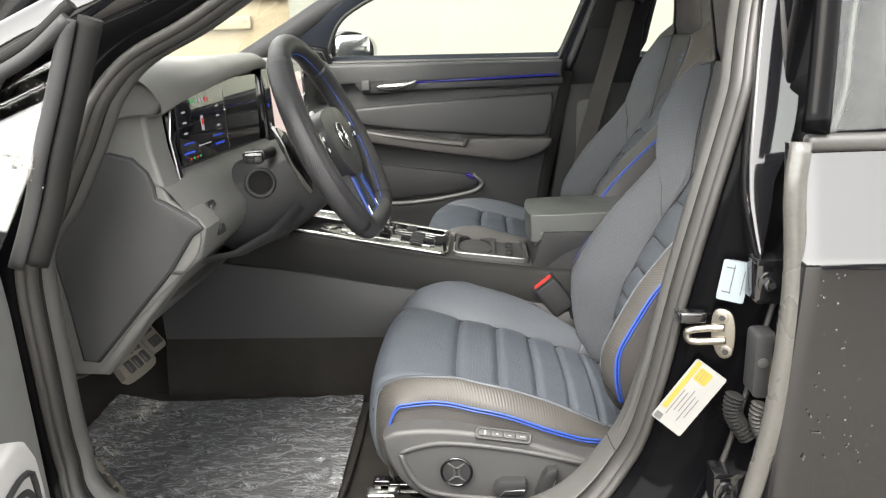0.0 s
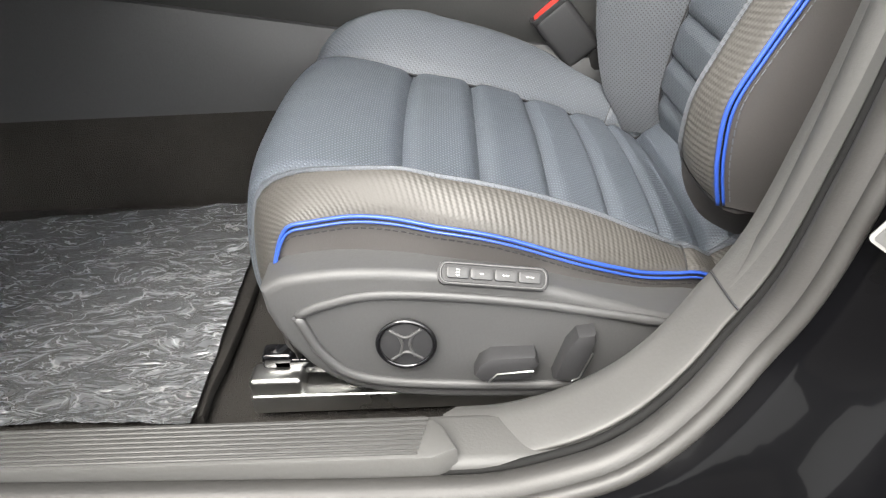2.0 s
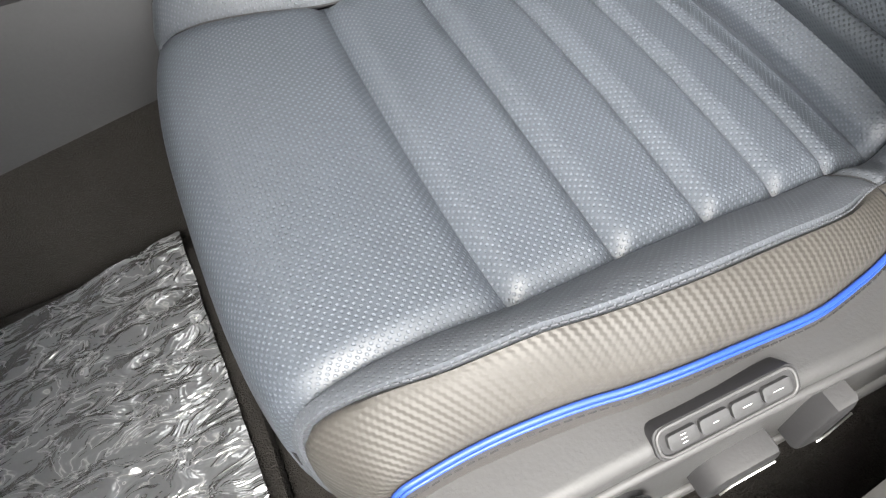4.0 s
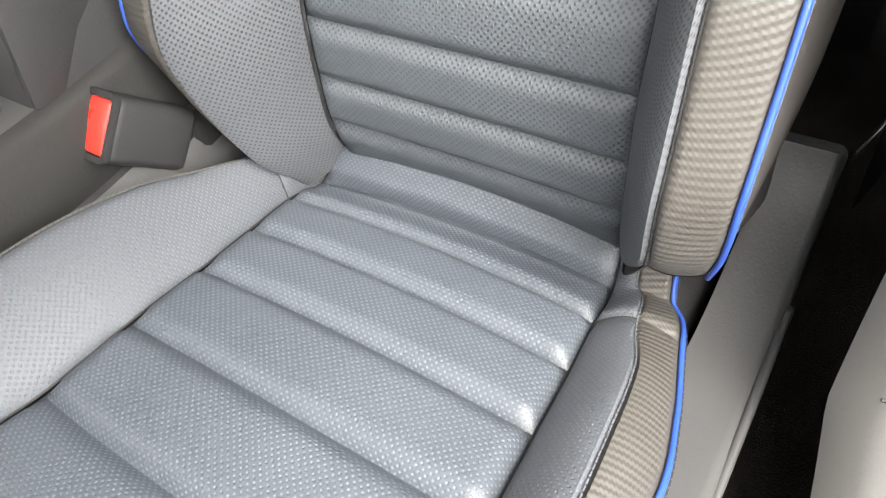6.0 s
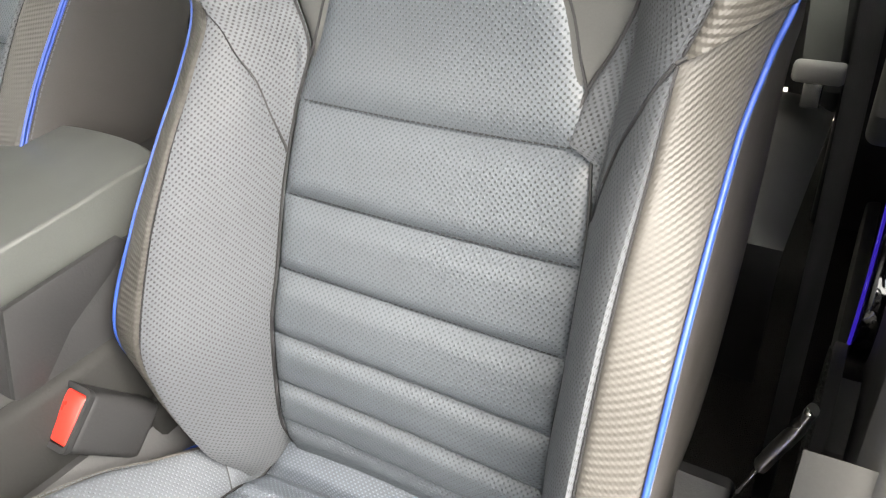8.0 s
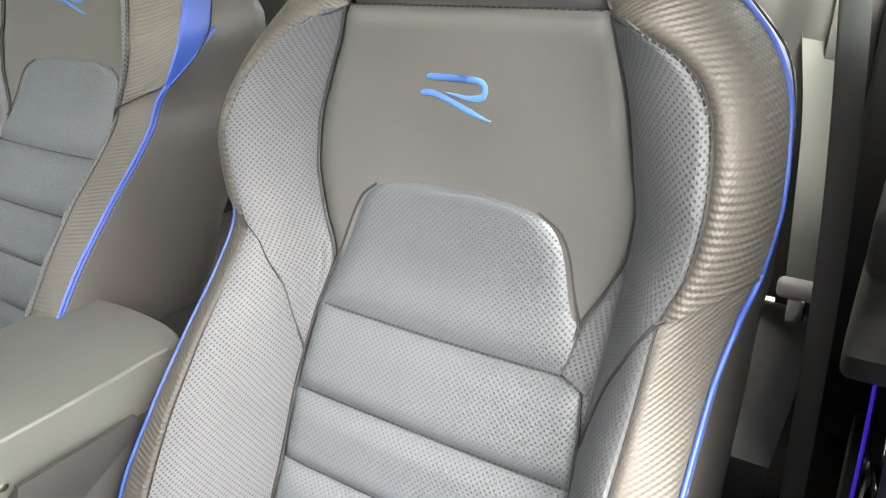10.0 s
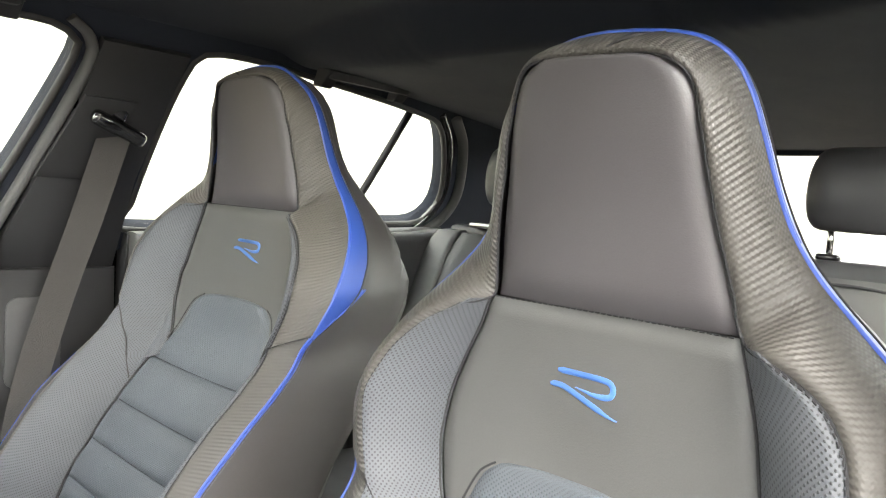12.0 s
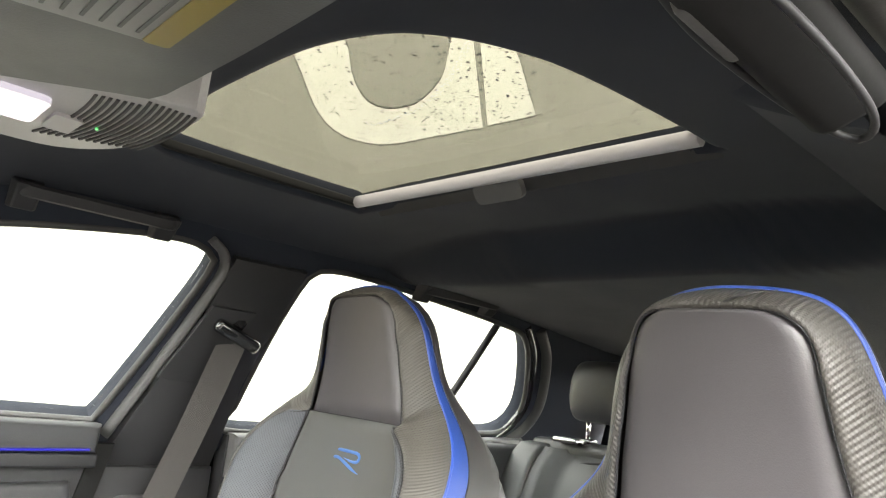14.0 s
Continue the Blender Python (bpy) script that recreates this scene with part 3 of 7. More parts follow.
def build_seat(yc, dx, dz, lean, name_label, controls, wide=1.0, tall=1.0, mir=1):
    """mir is 1 where the door is on the -y side and -1 where it is on the +y side; w runs from the door side (-) to the tunnel side (+)."""
    seat = thing("front_seat", (dx, yc, 0.31 + dz), name_label, "car seat", "front seats")

    def place(x, w, z):
        return (x + dx + lean * (z - 0.5), yc + mir * wide * w, 0.5 + (z - 0.5) * tall + dz)

    def sheet(P, flip=False):
        return grid(P, flip=flip != (mir < 0))

    def band(A, B, rows, bulge, out, flip=False):
        return strip(A, B, rows, bulge, out, flip=flip != (mir < 0))

    side = lambda w: B_OUT if w < 0 else B_IN

    def back_line(z):
        return float(np.interp(z, BACK[:, 1], BACK[:, 0]))

    def back_x(w, z):
        a, t = abs(w), side(w)
        wi, ws, wp = t["inner"](z), t["seam"](z), t["pipe"](z)
        fo, li = t["fore"](z), t["lip"](z)
        if a <= wi:
            off = DISH * (a / wi) ** 2
        elif a <= ws:
            k = (a - wi) / max(ws - wi, 1e-4)
            off = DISH + (fo - DISH) * (1 - (1 - k) ** 1.6)
        else:
            k = min((a - ws) / max(wp - ws, 1e-4), 1.2)
            off = fo + (li - fo) * k**1.5
        return back_line(z) - off

    def back_panel(name, z0, z1, left, right, material, pad=0.006, nu=14, nv=14, label="", sink=0.0015, rim=0.10, rimv=0.0, bow=(0.0, 0.0), slant=(0.0, 0.0)):
        P = []
        for v in np.linspace(0, 1, nv):
            row = []
            for u in np.linspace(0, 1, nu):
                z = z0 + slant[0] * u + (z1 + slant[1] * u - z0 - slant[0] * u) * v
                a, b = left(z), right(z)
                w = a + (b - a) * u
                z += (bow[0] + (bow[1] - bow[0]) * v) * (1 - (w / 0.137) ** 2)
                h = -sink + (pad + sink) * soft_pad(u, v, rim=rim, rimv=rimv)
                row.append(place(back_x(w, z) - h, w, z))
            P.append(row)
        return part(name, sheet(P, flip=True), material, backrest, label)

    # --- backrest: the cover of its flanks and back
    rows = []
    for z in np.linspace(0.415, 1.232, 44):
        half = []
        for sg in (1, -1):
            t = side(sg)
            wp, xp = t["pipe"](z), back_line(z) - t["lip"](z)
            depth = 0.135 if z < 0.9 else 0.135 - 0.055 * min((z - 0.9) / 0.2, 1)
            xb = back_line(z) + depth
            fl = 0.94 + 0.08 * min(max((0.88 - z) / 0.06, 0), 1)
            zf = max(z, 0.506) if sg < 0 else z
            if sg < 0 and z < 0.506:
                wp, xp = t["pipe"](zf), back_line(zf) - t["lip"](zf)
            half.append([(xp + 0.002, sg * wp, zf), (xp + 0.03, sg * wp * (0.35 + 0.65 * fl), zf - (0.006 if zf > z else 0.0)), (xb - 0.04, sg * wp * fl, z), (xb - 0.008, sg * wp * 0.9, z), (xb, sg * wp * 0.6, z), (xb + 0.004, 0, z)])
        rows.append([place(*q) for q in cr(half[0] + half[1][-2::-1], 36)])
    backrest = part("backrest", sheet(rows, flip=True), LEATHER_SIDE, seat, "smooth grey leather side and back cover")
    zt = 1.232
    part("head_cap", sheet([rows[-1], [tuple(np.array(p) * 0.4 + np.array(place(0.26, 0, zt + 0.004)) * 0.6) for p in rows[-1]], [place(0.26, 0, zt + 0.006)] * 36], flip=True), LEATHER_DARK, backrest)

    for i, (a, b) in enumerate(zip(ROWS, ROWS[1:])):
        back_panel("insert_panel", a, b, ARCH_IN, lambda z: -ARCH_OUT(z), INSERT, pad=0.0075, nu=34, nv=22, rim=0.045, rimv=0.30, bow=(ROW_BOW * (i > 0), ROW_BOW), label="perforated blue-grey leather")
    # arched top panel of the insert
    P = []
    for v in np.linspace(0, 1, 26):
        z0 = ROWS[-1] + (0.8733 - ROWS[-1]) * (1 - (1 - v) ** 1.7)
        row = []
        for u in np.linspace(0, 1, 30):
            w = ARCH_IN(z0) + (-ARCH_OUT(z0) - ARCH_IN(z0)) * u
            z = z0 + ROW_BOW * (1 - v) * (1 - (w / 0.137) ** 2)
            row.append(place(back_x(w * 0.97, z) + 0.0012 - 0.0095 * soft_pad(u, v, rim=0.10, rimv=0.16), w, z))
        P.append(row)
    part("insert_panel", sheet(P, flip=True), INSERT, backrest, "arched perforated blue-grey leather")
    back_panel("shoulder_shield", 0.757, 1.014, SHIELD_IN, lambda z: -SHIELD_OUT(z), LEATHER, pad=0.0025, nu=34, nv=30, sink=0.003, rim=0.05, label="smooth grey leather with blue emblem")
    for sg in (1, -1):
        t = side(sg)
        arch, shield = (ARCH_IN, SHIELD_IN) if sg > 0 else (ARCH_OUT, SHIELD_OUT)
        order = lambda inner, outer: (outer, inner) if sg > 0 else (inner, outer)
        low_in = lambda z: sg * (arch(z) if z < 0.718 else WEDGE(z))
        seam_w = lambda z: sg * t["seam"](z)
        pipe_w = lambda z: sg * t["pipe"](z)
        # the outer bolster ends in a rounded heel above the cushion, the inner one runs down to it
        heel, toe = (0.538, 0.508) if sg < 0 else (0.418, 0.418)
        foot = 0.418 if sg > 0 else 0.436
        back_panel("bolster", foot, 0.836, *order(low_in, seam_w), BOLSTER, pad=0.006, nu=14, nv=44, rim=0.10, sink=0.0006, slant=(heel - foot, 0.0), label="perforated blue-grey side bolster")
        sh_in = lambda z: sg * (min(arch(z) + 0.001, WEDGE(z) - 0.0005) if z < 0.757 else min(shield(z), WEDGE(z) - 0.0005))
        sh_out = lambda z: sg * (WEDGE(z) + 0.0015 if z < 0.836 else t["seam"](z) + 0.001)
        back_panel("shoulder_bolster", 0.722, 1.012, *order(sh_in, sh_out), BOLSTER, pad=0.006, nu=14, nv=40, rim=0.10, label="perforated blue-grey shoulder bolster")
        # lower ribbed strip; its upper end climbs towards the piping
        P = []
        for v in np.linspace(0, 1, 44):
            row = []
            for u in np.linspace(0, 1, 12):
                k = 1 - u if sg > 0 else u
                low = heel + (toe - heel) * k
                z = low + (0.838 + 0.024 * k - low) * v
                w = sg * (t["seam"](z) + (t["pipe"](z) - t["seam"](z)) * k) if z < 0.838 else sg * (t["seam"](0.838) + (t["pipe"](z) - t["seam"](0.838)) * k)
                row.append(place(back_x(w, z) + 0.0006 - 0.0046 * soft_pad(u, v, rim=0.12), w, z))
            P.append(row)
        part("carbon_strip", sheet(P, flip=True), CARBON, backrest, "ribbed carbon-look leather")
        if sg < 0:
            hem = [(low_in(foot) * (1 - k) + seam_w(heel) * k, foot + (heel - foot) * k) for k in np.linspace(0, 1, 14)]
            hem += [(seam_w(heel) * (1 - k) + pipe_w(toe) * k, heel + (toe - heel) * k) for k in np.linspace(0.08, 1, 12)]
            under = [[place(back_x(w, z) + d, w * (1 - 0.4 * d), z - h) for w, z in hem] for d, h in ((0.0, 0.0), (0.004, 0.006), (0.016, 0.011), (0.05, 0.012), (0.13, 0.006))]
            part("heel", sheet(under), LEATHER_SIDE, backrest, "rounded leather underside of the bolster")
        # piping: up the front edge, then back over the flank below the gusset
        edge = lambda z, d=0.0: place(back_line(z) - t["lip"](z) - 0.002 + d, sg * (t["pipe"](z) + 0.001), z)
        pl = [edge(z) for z in np.linspace(0.424 if sg > 0 else toe, 0.850, 44)]
        turn = [place(back_line(z) - t["lip"](z) - 0.002 + d, sg * (t["pipe"](z) * (1 - 0.75 * d) + 0.001), z) for z, d in ((0.862, 0.004), (0.876, 0.018), (0.896, 0.038), (0.918, 0.058))]
        part("piping", tube(cr(pl + turn, 100), 0.0019, 8), PIPE, backrest, "bright blue piping")
        part("piping", tube(cr(np.array(pl + turn) + np.array((0.0046, mir * sg * 0.0004, 0)), 100), 0.0014, 8), PIPE, backrest, "bright blue piping")
        part("stitching", stitches(cr(np.array(pl) + np.array([0.0095, mir * sg * 0.0012, 0]), 120), 0.007, 0.005, 0.0006), STITCH, backrest)
        # blue gusset on the flank, widest at the shoulder
        A, B = [], []
        for z in np.linspace(0.856, 1.222, 44):
            width = lerp_table(((0.856, 0.003), (0.875, 0.022), (0.895, 0.040), (0.92, 0.050), (0.95, 0.046), (1.00, 0.032), (1.05, 0.022), (1.12, 0.016), (1.226, 0.011)), z)
            x0 = back_line(z) - t["lip"](z)
            A.append(place(x0 + 0.0015, sg * (t["pipe"](z) + 0.0012), z))
            B.append(place(x0 + width, sg * (t["pipe"](z) * (1 - 0.7 * width) + 0.0014), z))
        part("gusset", band(A, B, 6, 0.001, (0, mir * sg, 0), flip=sg > 0), BLUE, backrest, "blue leather gusset")
        part("seam", tube(cr([np.array(q) + np.array((0, mir * sg * 0.0006, 0)) for q in B], 60), 0.0012, 5), THREAD, backrest)
        # seams and their threads
        on = lambda fn, zs, lift: [place(back_x(sg * fn(z), z) - lift, sg * fn(z), z) for z in zs]
        part("stitching", stitches(cr(on(t["seam"], np.linspace(max(heel, 0.43), 0.834, 40), 0.0014), 160), 0.0056, 0.0036, 0.0007), THREAD, backrest)
        part("seam", tube(cr(on(t["seam"], np.linspace(max(heel, 0.43), 0.836, 40), 0.0002), 90), 0.0012, 5), THREAD, backrest)
        part("stitching", stitches(cr(on(t["seam"], np.linspace(0.84, 1.01, 20), 0.0025), 90), 0.0056, 0.0036, 0.0007), THREAD, backrest)
        part("seam", tube(cr(on(WEDGE, np.linspace(0.718, 0.838, 20), 0.0034), 40), 0.0013, 5), THREAD, backrest)
        part("seam", tube(cr(on(shield, np.linspace(0.760, 1.012, 34), 0.0016), 60), 0.0013, 5), THREAD, backrest)
        part("seam", tube(cr(on(arch, np.linspace(0.41, 0.866, 50), 0.0022), 80), 0.0014, 5), THREAD, backrest)
        part("seam", tube(cr([place(back_x(sg * w, z) - 0.002, sg * w, z) for w, z in ((0.184, 0.838), (t["pipe"](0.85) * 0.5 + 0.092, 0.849), (t["pipe"](0.862), 0.861))], 14), 0.0013, 5), THREAD, backrest)
    # ribbed surround of the shoulders and the head rest, one band
    inner = [(B_IN["seam"](z), z) for z in (0.838, 0.87, 0.90, 0.93, 0.96, 0.985, 1.004)] + HEAD_IN + HEAD_OUT[::-1] + [(-B_OUT["seam"](z), z) for z in (1.004, 0.985, 0.96, 0.93, 0.90, 0.87, 0.838)]
    up_z = (0.862, 0.885, 0.91, 0.94, 0.97, 1.0, 1.03, 1.06, 1.09, 1.12, 1.16, 1.19, 1.215)
    outer = [(B_IN["pipe"](z), z) for z in up_z] + [(0.046, 1.2295), (0.0, 1.2345), (-0.058, 1.229)] + [(-B_OUT["pipe"](z), z) for z in up_z[::-1]]
    inner, outer = cr(inner, 130), cr(outer, 130)
    P = []
    for k in np.linspace(0, 1, 10):
        row = []
        for (a, za), (b, zb) in zip(inner, outer):
            w, z = a + (b - a) * k, za + (zb - za) * k
            xa = back_x(a * 0.999, min(za, 1.213)) + 0.002
            xb = back_line(zb) - side(b)["lip"](zb)
            row.append(place(xa + (xb - xa) * k**1.5 - 0.007 * (1 - (2 * k - 1) ** 4), w, z))
        P.append(row)
    part("carbon_surround", sheet(P, flip=True), CARBON_UP, backrest, "ribbed carbon-look leather")
    part("stitching", stitches(cr([np.array(p) + np.array((-0.002, 0, 0)) for p in P[0]], 300), 0.0056, 0.0036, 0.0007), THREAD, backrest)
    part("seam", tube(cr([np.array(p) + np.array((-0.0004, 0, 0)) for p in P[0]], 160), 0.0013, 5), THREAD, backrest)
    part("piping", tube(cr([np.array(q) + np.array((0.002, 0, 0.0008)) for q in P[-1]], 160), 0.0020, 8), PIPE, backrest, "blue piping round the shoulders and head")
    part("piping", tube(cr([np.array(P[-1][i]) + np.array((0.004, 0, 0.001)) for i in range(50, 96)], 80), 0.0024, 8), BLUE, backrest, "blue leather welt over the headrest")
    part("seam", tube(cr([P[0][65], P[3][66], P[6][68], P[9][70]], 14), 0.0013, 5), THREAD, backrest)
    # head rest face
    hi_, ho_ = cr(HEAD_IN, 60), cr(HEAD_OUT, 60)
    P = []
    for v in np.linspace(0, 1, 30):
        (wa, za), (wb, zb) = hi_[int(round(v * 59))], ho_[int(round(v * 59))]
        row = []
        for u in np.linspace(0, 1, 26):
            w, z = wa + (wb - wa) * u, za + (zb - za) * u
            row.append(place(back_line(min(z, 1.213)) + 0.001 - 0.010 * soft_pad(u, v, rim=0.12) + 0.003 * (2 * u - 1) ** 2, w, z))
        P.append(row)
    part("headrest_face", sheet(P, flip=True), LEATHER_HEAD, backrest, "smooth dark leather")
    line = [place(back_x(w, 1.0145) - 0.002, w, 1.0145) for w in np.linspace(0.111, -0.112, 30)]
    part("stitching", stitches(cr(line, 80), 0.0056, 0.004, 0.0007), THREAD, backrest)
    for z in ROWS[1:]:
        line = []
        for w in np.linspace(ARCH_IN(z) - 0.004, -ARCH_OUT(z) + 0.004, 30):
            zz = z + ROW_BOW * (1 - (w / 0.137) ** 2)
            line.append(place(back_x(w, zz) + 0.0002, w, zz + 0.0026))
        part("stitching", stitches(cr(line, 80), 0.005, 0.0034, 0.0006), THREAD, backrest)
    # emblem: two flat strokes of embroidery
    for stroke, hw in (([(0.037, 0.9612), (0.012, 0.961), (-0.007, 0.9605), (-0.0135, 0.9585), (-0.0158, 0.954), (-0.0142, 0.949), (-0.0085, 0.9468), (0.002, 0.9466), (0.010, 0.948), (0.019, 0.9495)], 0.0026), ([(0.043, 0.9482), (0.036, 0.9485), (0.029, 0.9475), (0.0155, 0.9428), (-0.003, 0.9358), (-0.0145, 0.932), (-0.022, 0.9305)], 0.0025)):
        if mir < 0:
            stroke = [(0.022 - w, z) for w, z in stroke]
        q = cr(stroke, 46)
        tn = np.gradient(q, axis=0)
        tn /= np.linalg.norm(tn, axis=1, keepdims=True)
        nrm = np.stack([-tn[:, 1], tn[:, 0]], 1)
        k = np.ones(46)
        k[-14:] = np.linspace(1, 0.12, 14)
        k[:3] = (0.55, 0.85, 1)
        P = []
        for s, h in ((-1, 0.0), (-0.93, 0.0014), (-0.5, 0.0019), (0, 0.0021), (0.5, 0.0019), (0.93, 0.0014), (1, 0.0)):
            P.append([place(back_x(w, z) - 0.0018 - h, w, z) for w, z in q + nrm * (s * hw * k)[:, None]])
        part("emblem", joined(grid(P), grid(P, flip=True)), EMBROIDERY, backrest, "blue embroidered emblem stroke")

    # --- cushion
    def cush(p, w):
        a = abs(w)
        t = C_OUT if w < 0 else C_INN
        x, z = np.interp(p, CLEN, CUSHION[:, 0]), np.interp(p, CLEN, CUSHION[:, 1])
        e = 0.004
        tx, tz = np.interp(p + e, CLEN, CUSHION[:, 0]) - np.interp(p - e, CLEN, CUSHION[:, 0]), np.interp(p + e, CLEN, CUSHION[:, 1]) - np.interp(p - e, CLEN, CUSHION[:, 1])
        k = math.hypot(tx, tz) + 1e-9
        nx, nz = tz / k, -tx / k
        ci, rd, pp, fo, li = (t[n](p) for n in ("inner", "ridge", "pipe", "fore", "lip"))
        if w < 0 and p < SEAMS[0] and a > ci:
            # the outer bolster runs on flat below the backrest
            b = min((a - ci) / (rd - ci), 1.0) * (1 - p / SEAMS[0])
            g = SEAMS[0] - p
            x, z = x + (0.084 + 0.82 * g - x) * b, z + (0.4123 + 0.05 * g - z) * b
            nx, nz = nx * (1 - b), nz + (1 - nz) * b
        if a <= ci:
            off = C_DISH * (a / ci) ** 2
        elif a <= rd:
            off = C_DISH + (fo - C_DISH) * (1 - (1 - (a - ci) / (rd - ci)) ** 1.7)
        else:
            off = fo + (li - fo) * min((a - rd) / max(pp - rd, 1e-4), 1.3) ** 1.7
        bow = NOSE_BOW * (a / 0.168) ** 4 * min(max((p - SEAMS[5] + 0.03) / 0.12, 0), 1)
        return np.array((x + nx * off + bow, w, z + nz * off)), np.array((nx, 0, nz))

    def spot(p, w, lift=0.0, dw=0.0, up=0.0):
        q, nrm = cush(p, w)
        q = q + nrm * lift
        return (q[0] + dx, yc + mir * wide * (q[1] + dw), q[2] + dz + up)

    cushion = None

    def bow_at(p):
        return float(np.interp(p, (SEAMS[0], SEAMS[5]), SEAM_BOW)) if p <= SEAMS[5] + 1e-6 else 0.0

    def c_panel(name, p0, p1, left, right, material, pad=0.006, nu=14, nv=14, rim=0.12, sink=0.003, label="", rimv=0.0, bows=(0.0, 0.0)):
        P = []
        for v in np.linspace(0, 1, nv):
            p = p0 + (p1 - p0) * v
            a, b = left(p), right(p)
            P.append([spot(p + (bows[0] + (bows[1] - bows[0]) * v) * (1 - ((a + (b - a) * u) / 0.15) ** 2), a + (b - a) * u, -sink + (pad + sink) * soft_pad(u, v, rim=rim, rimv=rimv)) for u in np.linspace(0, 1, nu)])
        return part(name, sheet(P), material, cushion if cushion else seat, label)

    # flank below the piping, as the base of the cushion
    rows = []
    for p in np.linspace(0, NOSE, 56):
        half = []
        for sg in (-1, 1):
            pp = (C_OUT if sg < 0 else C_INN)["pipe"](p)
            q, nrm = cush(p, sg * pp)
            lo = min(0.375, q[2] - 0.012)
            depth = q[2] - lo
            half.append([(q[0], sg * pp, q[2]), (q[0], sg * (pp + 0.004), q[2] - 0.3 * depth), (q[0], sg * (pp + 0.003), q[2] - 0.7 * depth), (q[0], sg * (pp - 0.01), lo), (q[0], 0, lo)])
        rows.append([(x + dx, yc + mir * wide * w, z + dz) for x, w, z in half[0] + half[1][-2::-1]])
    cushion = part("cushion", sheet(rows), LEATHER_SIDE, seat, "smooth grey leather cushion flank")
    ci_o, ci_i = (lambda p: -C_OUT["inner"](p)), (lambda p: C_INN["inner"](p))
    marks = [0.0, *SEAMS]
    for a, b in zip(marks, marks[1:]):
        c_panel("insert_panel", a, b, ci_o, ci_i, INSERT_GLINT, pad=0.0080, nu=34, nv=22, rim=0.04, rimv=0.24, bows=(bow_at(a), bow_at(b)), label="perforated blue-grey leather")
    c_panel("insert_panel", SEAMS[5], NOSE, ci_o, ci_i, INSERT_GLINT, pad=0.0065, nu=34, nv=40, rim=0.04, rimv=0.06, bows=(bow_at(SEAMS[5]), 0.0), label="perforated blue-grey leather")
    split = CMARK[2]
    for sg in (1, -1):
        t = C_OUT if sg < 0 else C_INN
        f1, f2, f3 = (lambda p: sg * t["inner"](p)), (lambda p: sg * t["ridge"](p)), (lambda p: sg * t["pipe"](p))
        for a, b in ((0.0, split), (split, NOSE)):
            c_panel("bolster", a, b, *((f2, f1) if sg < 0 else (f1, f2)), BOLSTER_GLINT, pad=0.005, nu=14, nv=40, rim=0.05, sink=0.0006, label="perforated blue-grey cushion bolster")
            c_panel("carbon_strip", a, b, *((f3, f2) if sg < 0 else (f2, f3)), CARBON, pad=0.004, nu=12, nv=44, rim=0.08, sink=0.0006, label="ribbed carbon-look leather")
        pl = [spot(p, sg * t["pipe"](p), 0.001, sg * 0.002) for p in np.linspace(0.01, NOSE - 0.075, 64)]
        part("piping", tube(cr(pl, 110), 0.0017, 8), PIPE, cushion, "bright blue piping")
        part("piping", tube(cr(np.array(pl) + np.array((0, mir * sg * 0.0012, -0.0044)), 110), 0.0012, 8), PIPE, cushion, "bright blue piping")
        part("stitching", stitches(cr(np.array(pl) + np.array((0, mir * sg * 0.003, -0.009)), 200), 0.0065, 0.0045, 0.0006), THREAD, cushion)
        part("stitching", stitches(cr([spot(p, sg * t["ridge"](p), 0.0026) for p in np.linspace(0.02, NOSE - 0.12, 60)], 260), 0.005, 0.0036, 0.0006), STITCH, cushion)
        part("seam", tube(cr([spot(p, sg * t["inner"](p)) for p in np.linspace(0.004, NOSE - 0.10, 60)], 90), 0.0012, 5), THREAD, cushion)
        part("seam", tube(cr([spot(split, sg * w, 0.0004) for w in np.linspace(t["inner"](split), t["pipe"](split), 14)], 24), 0.0006, 5), THREAD, cushion)
    for p in SEAMS:
        part("stitching", stitches(cr([spot(p - 0.003 + bow_at(p) * (1 - (w / 0.15) ** 2), w, -0.001) for w in np.linspace(-C_OUT["inner"](p) + 0.004, C_INN["inner"](p) - 0.004, 24)], 90), 0.005, 0.0034, 0.0006), THREAD, cushion)
    # hem round the nose where the top panel meets the front
    part("seam", tube(cr([spot(NOSE - 0.10, w, 0.0045) for w in np.linspace(-C_OUT["inner"](NOSE - 0.1), C_INN["inner"](NOSE - 0.1), 24)], 40), 0.0009, 5), THREAD, cushion)

    # --- base, rails and side trim
    for sg in (1, -1):
        rail = thing_part = part("seat_rail", joined(box((dx - 0.02, yc + sg * 0.215, 0.325 + dz), (0.66, 0.032, 0.022), 0.003), box((dx - 0.325, yc + sg * 0.215, 0.338 + dz), (0.05, 0.028, 0.03), 0.005)), SATIN, seat, "bright metal seat rail")
        part("rail_cover", joined(box((dx - 0.03, yc + sg * 0.20, 0.352 + dz), (0.60, 0.020, 0.018), 0.003), box((dx - 0.325, yc + sg * 0.20, 0.357 + dz), (0.03, 0.02, 0.02), 0.004)), GLOSS, seat)
    part("seat_base", box((dx - 0.06, yc, 0.365 + dz), (0.50, 0.40, 0.05), 0.015), PLASTIC_LO, seat)
    out = cr([(-0.312, 0.472), (-0.285, 0.484), (-0.22, 0.487), (-0.12, 0.475), (-0.05, 0.454), (0.02, 0.430), (0.10, 0.416), (0.18, 0.430), (0.235, 0.455), (0.255, 0.43), (0.24, 0.385), (0.18, 0.355), (0.0, 0.345), (-0.15, 0.347), (-0.235, 0.360), (-0.275, 0.385), (-0.302, 0.425)], 60, True)[:-1]
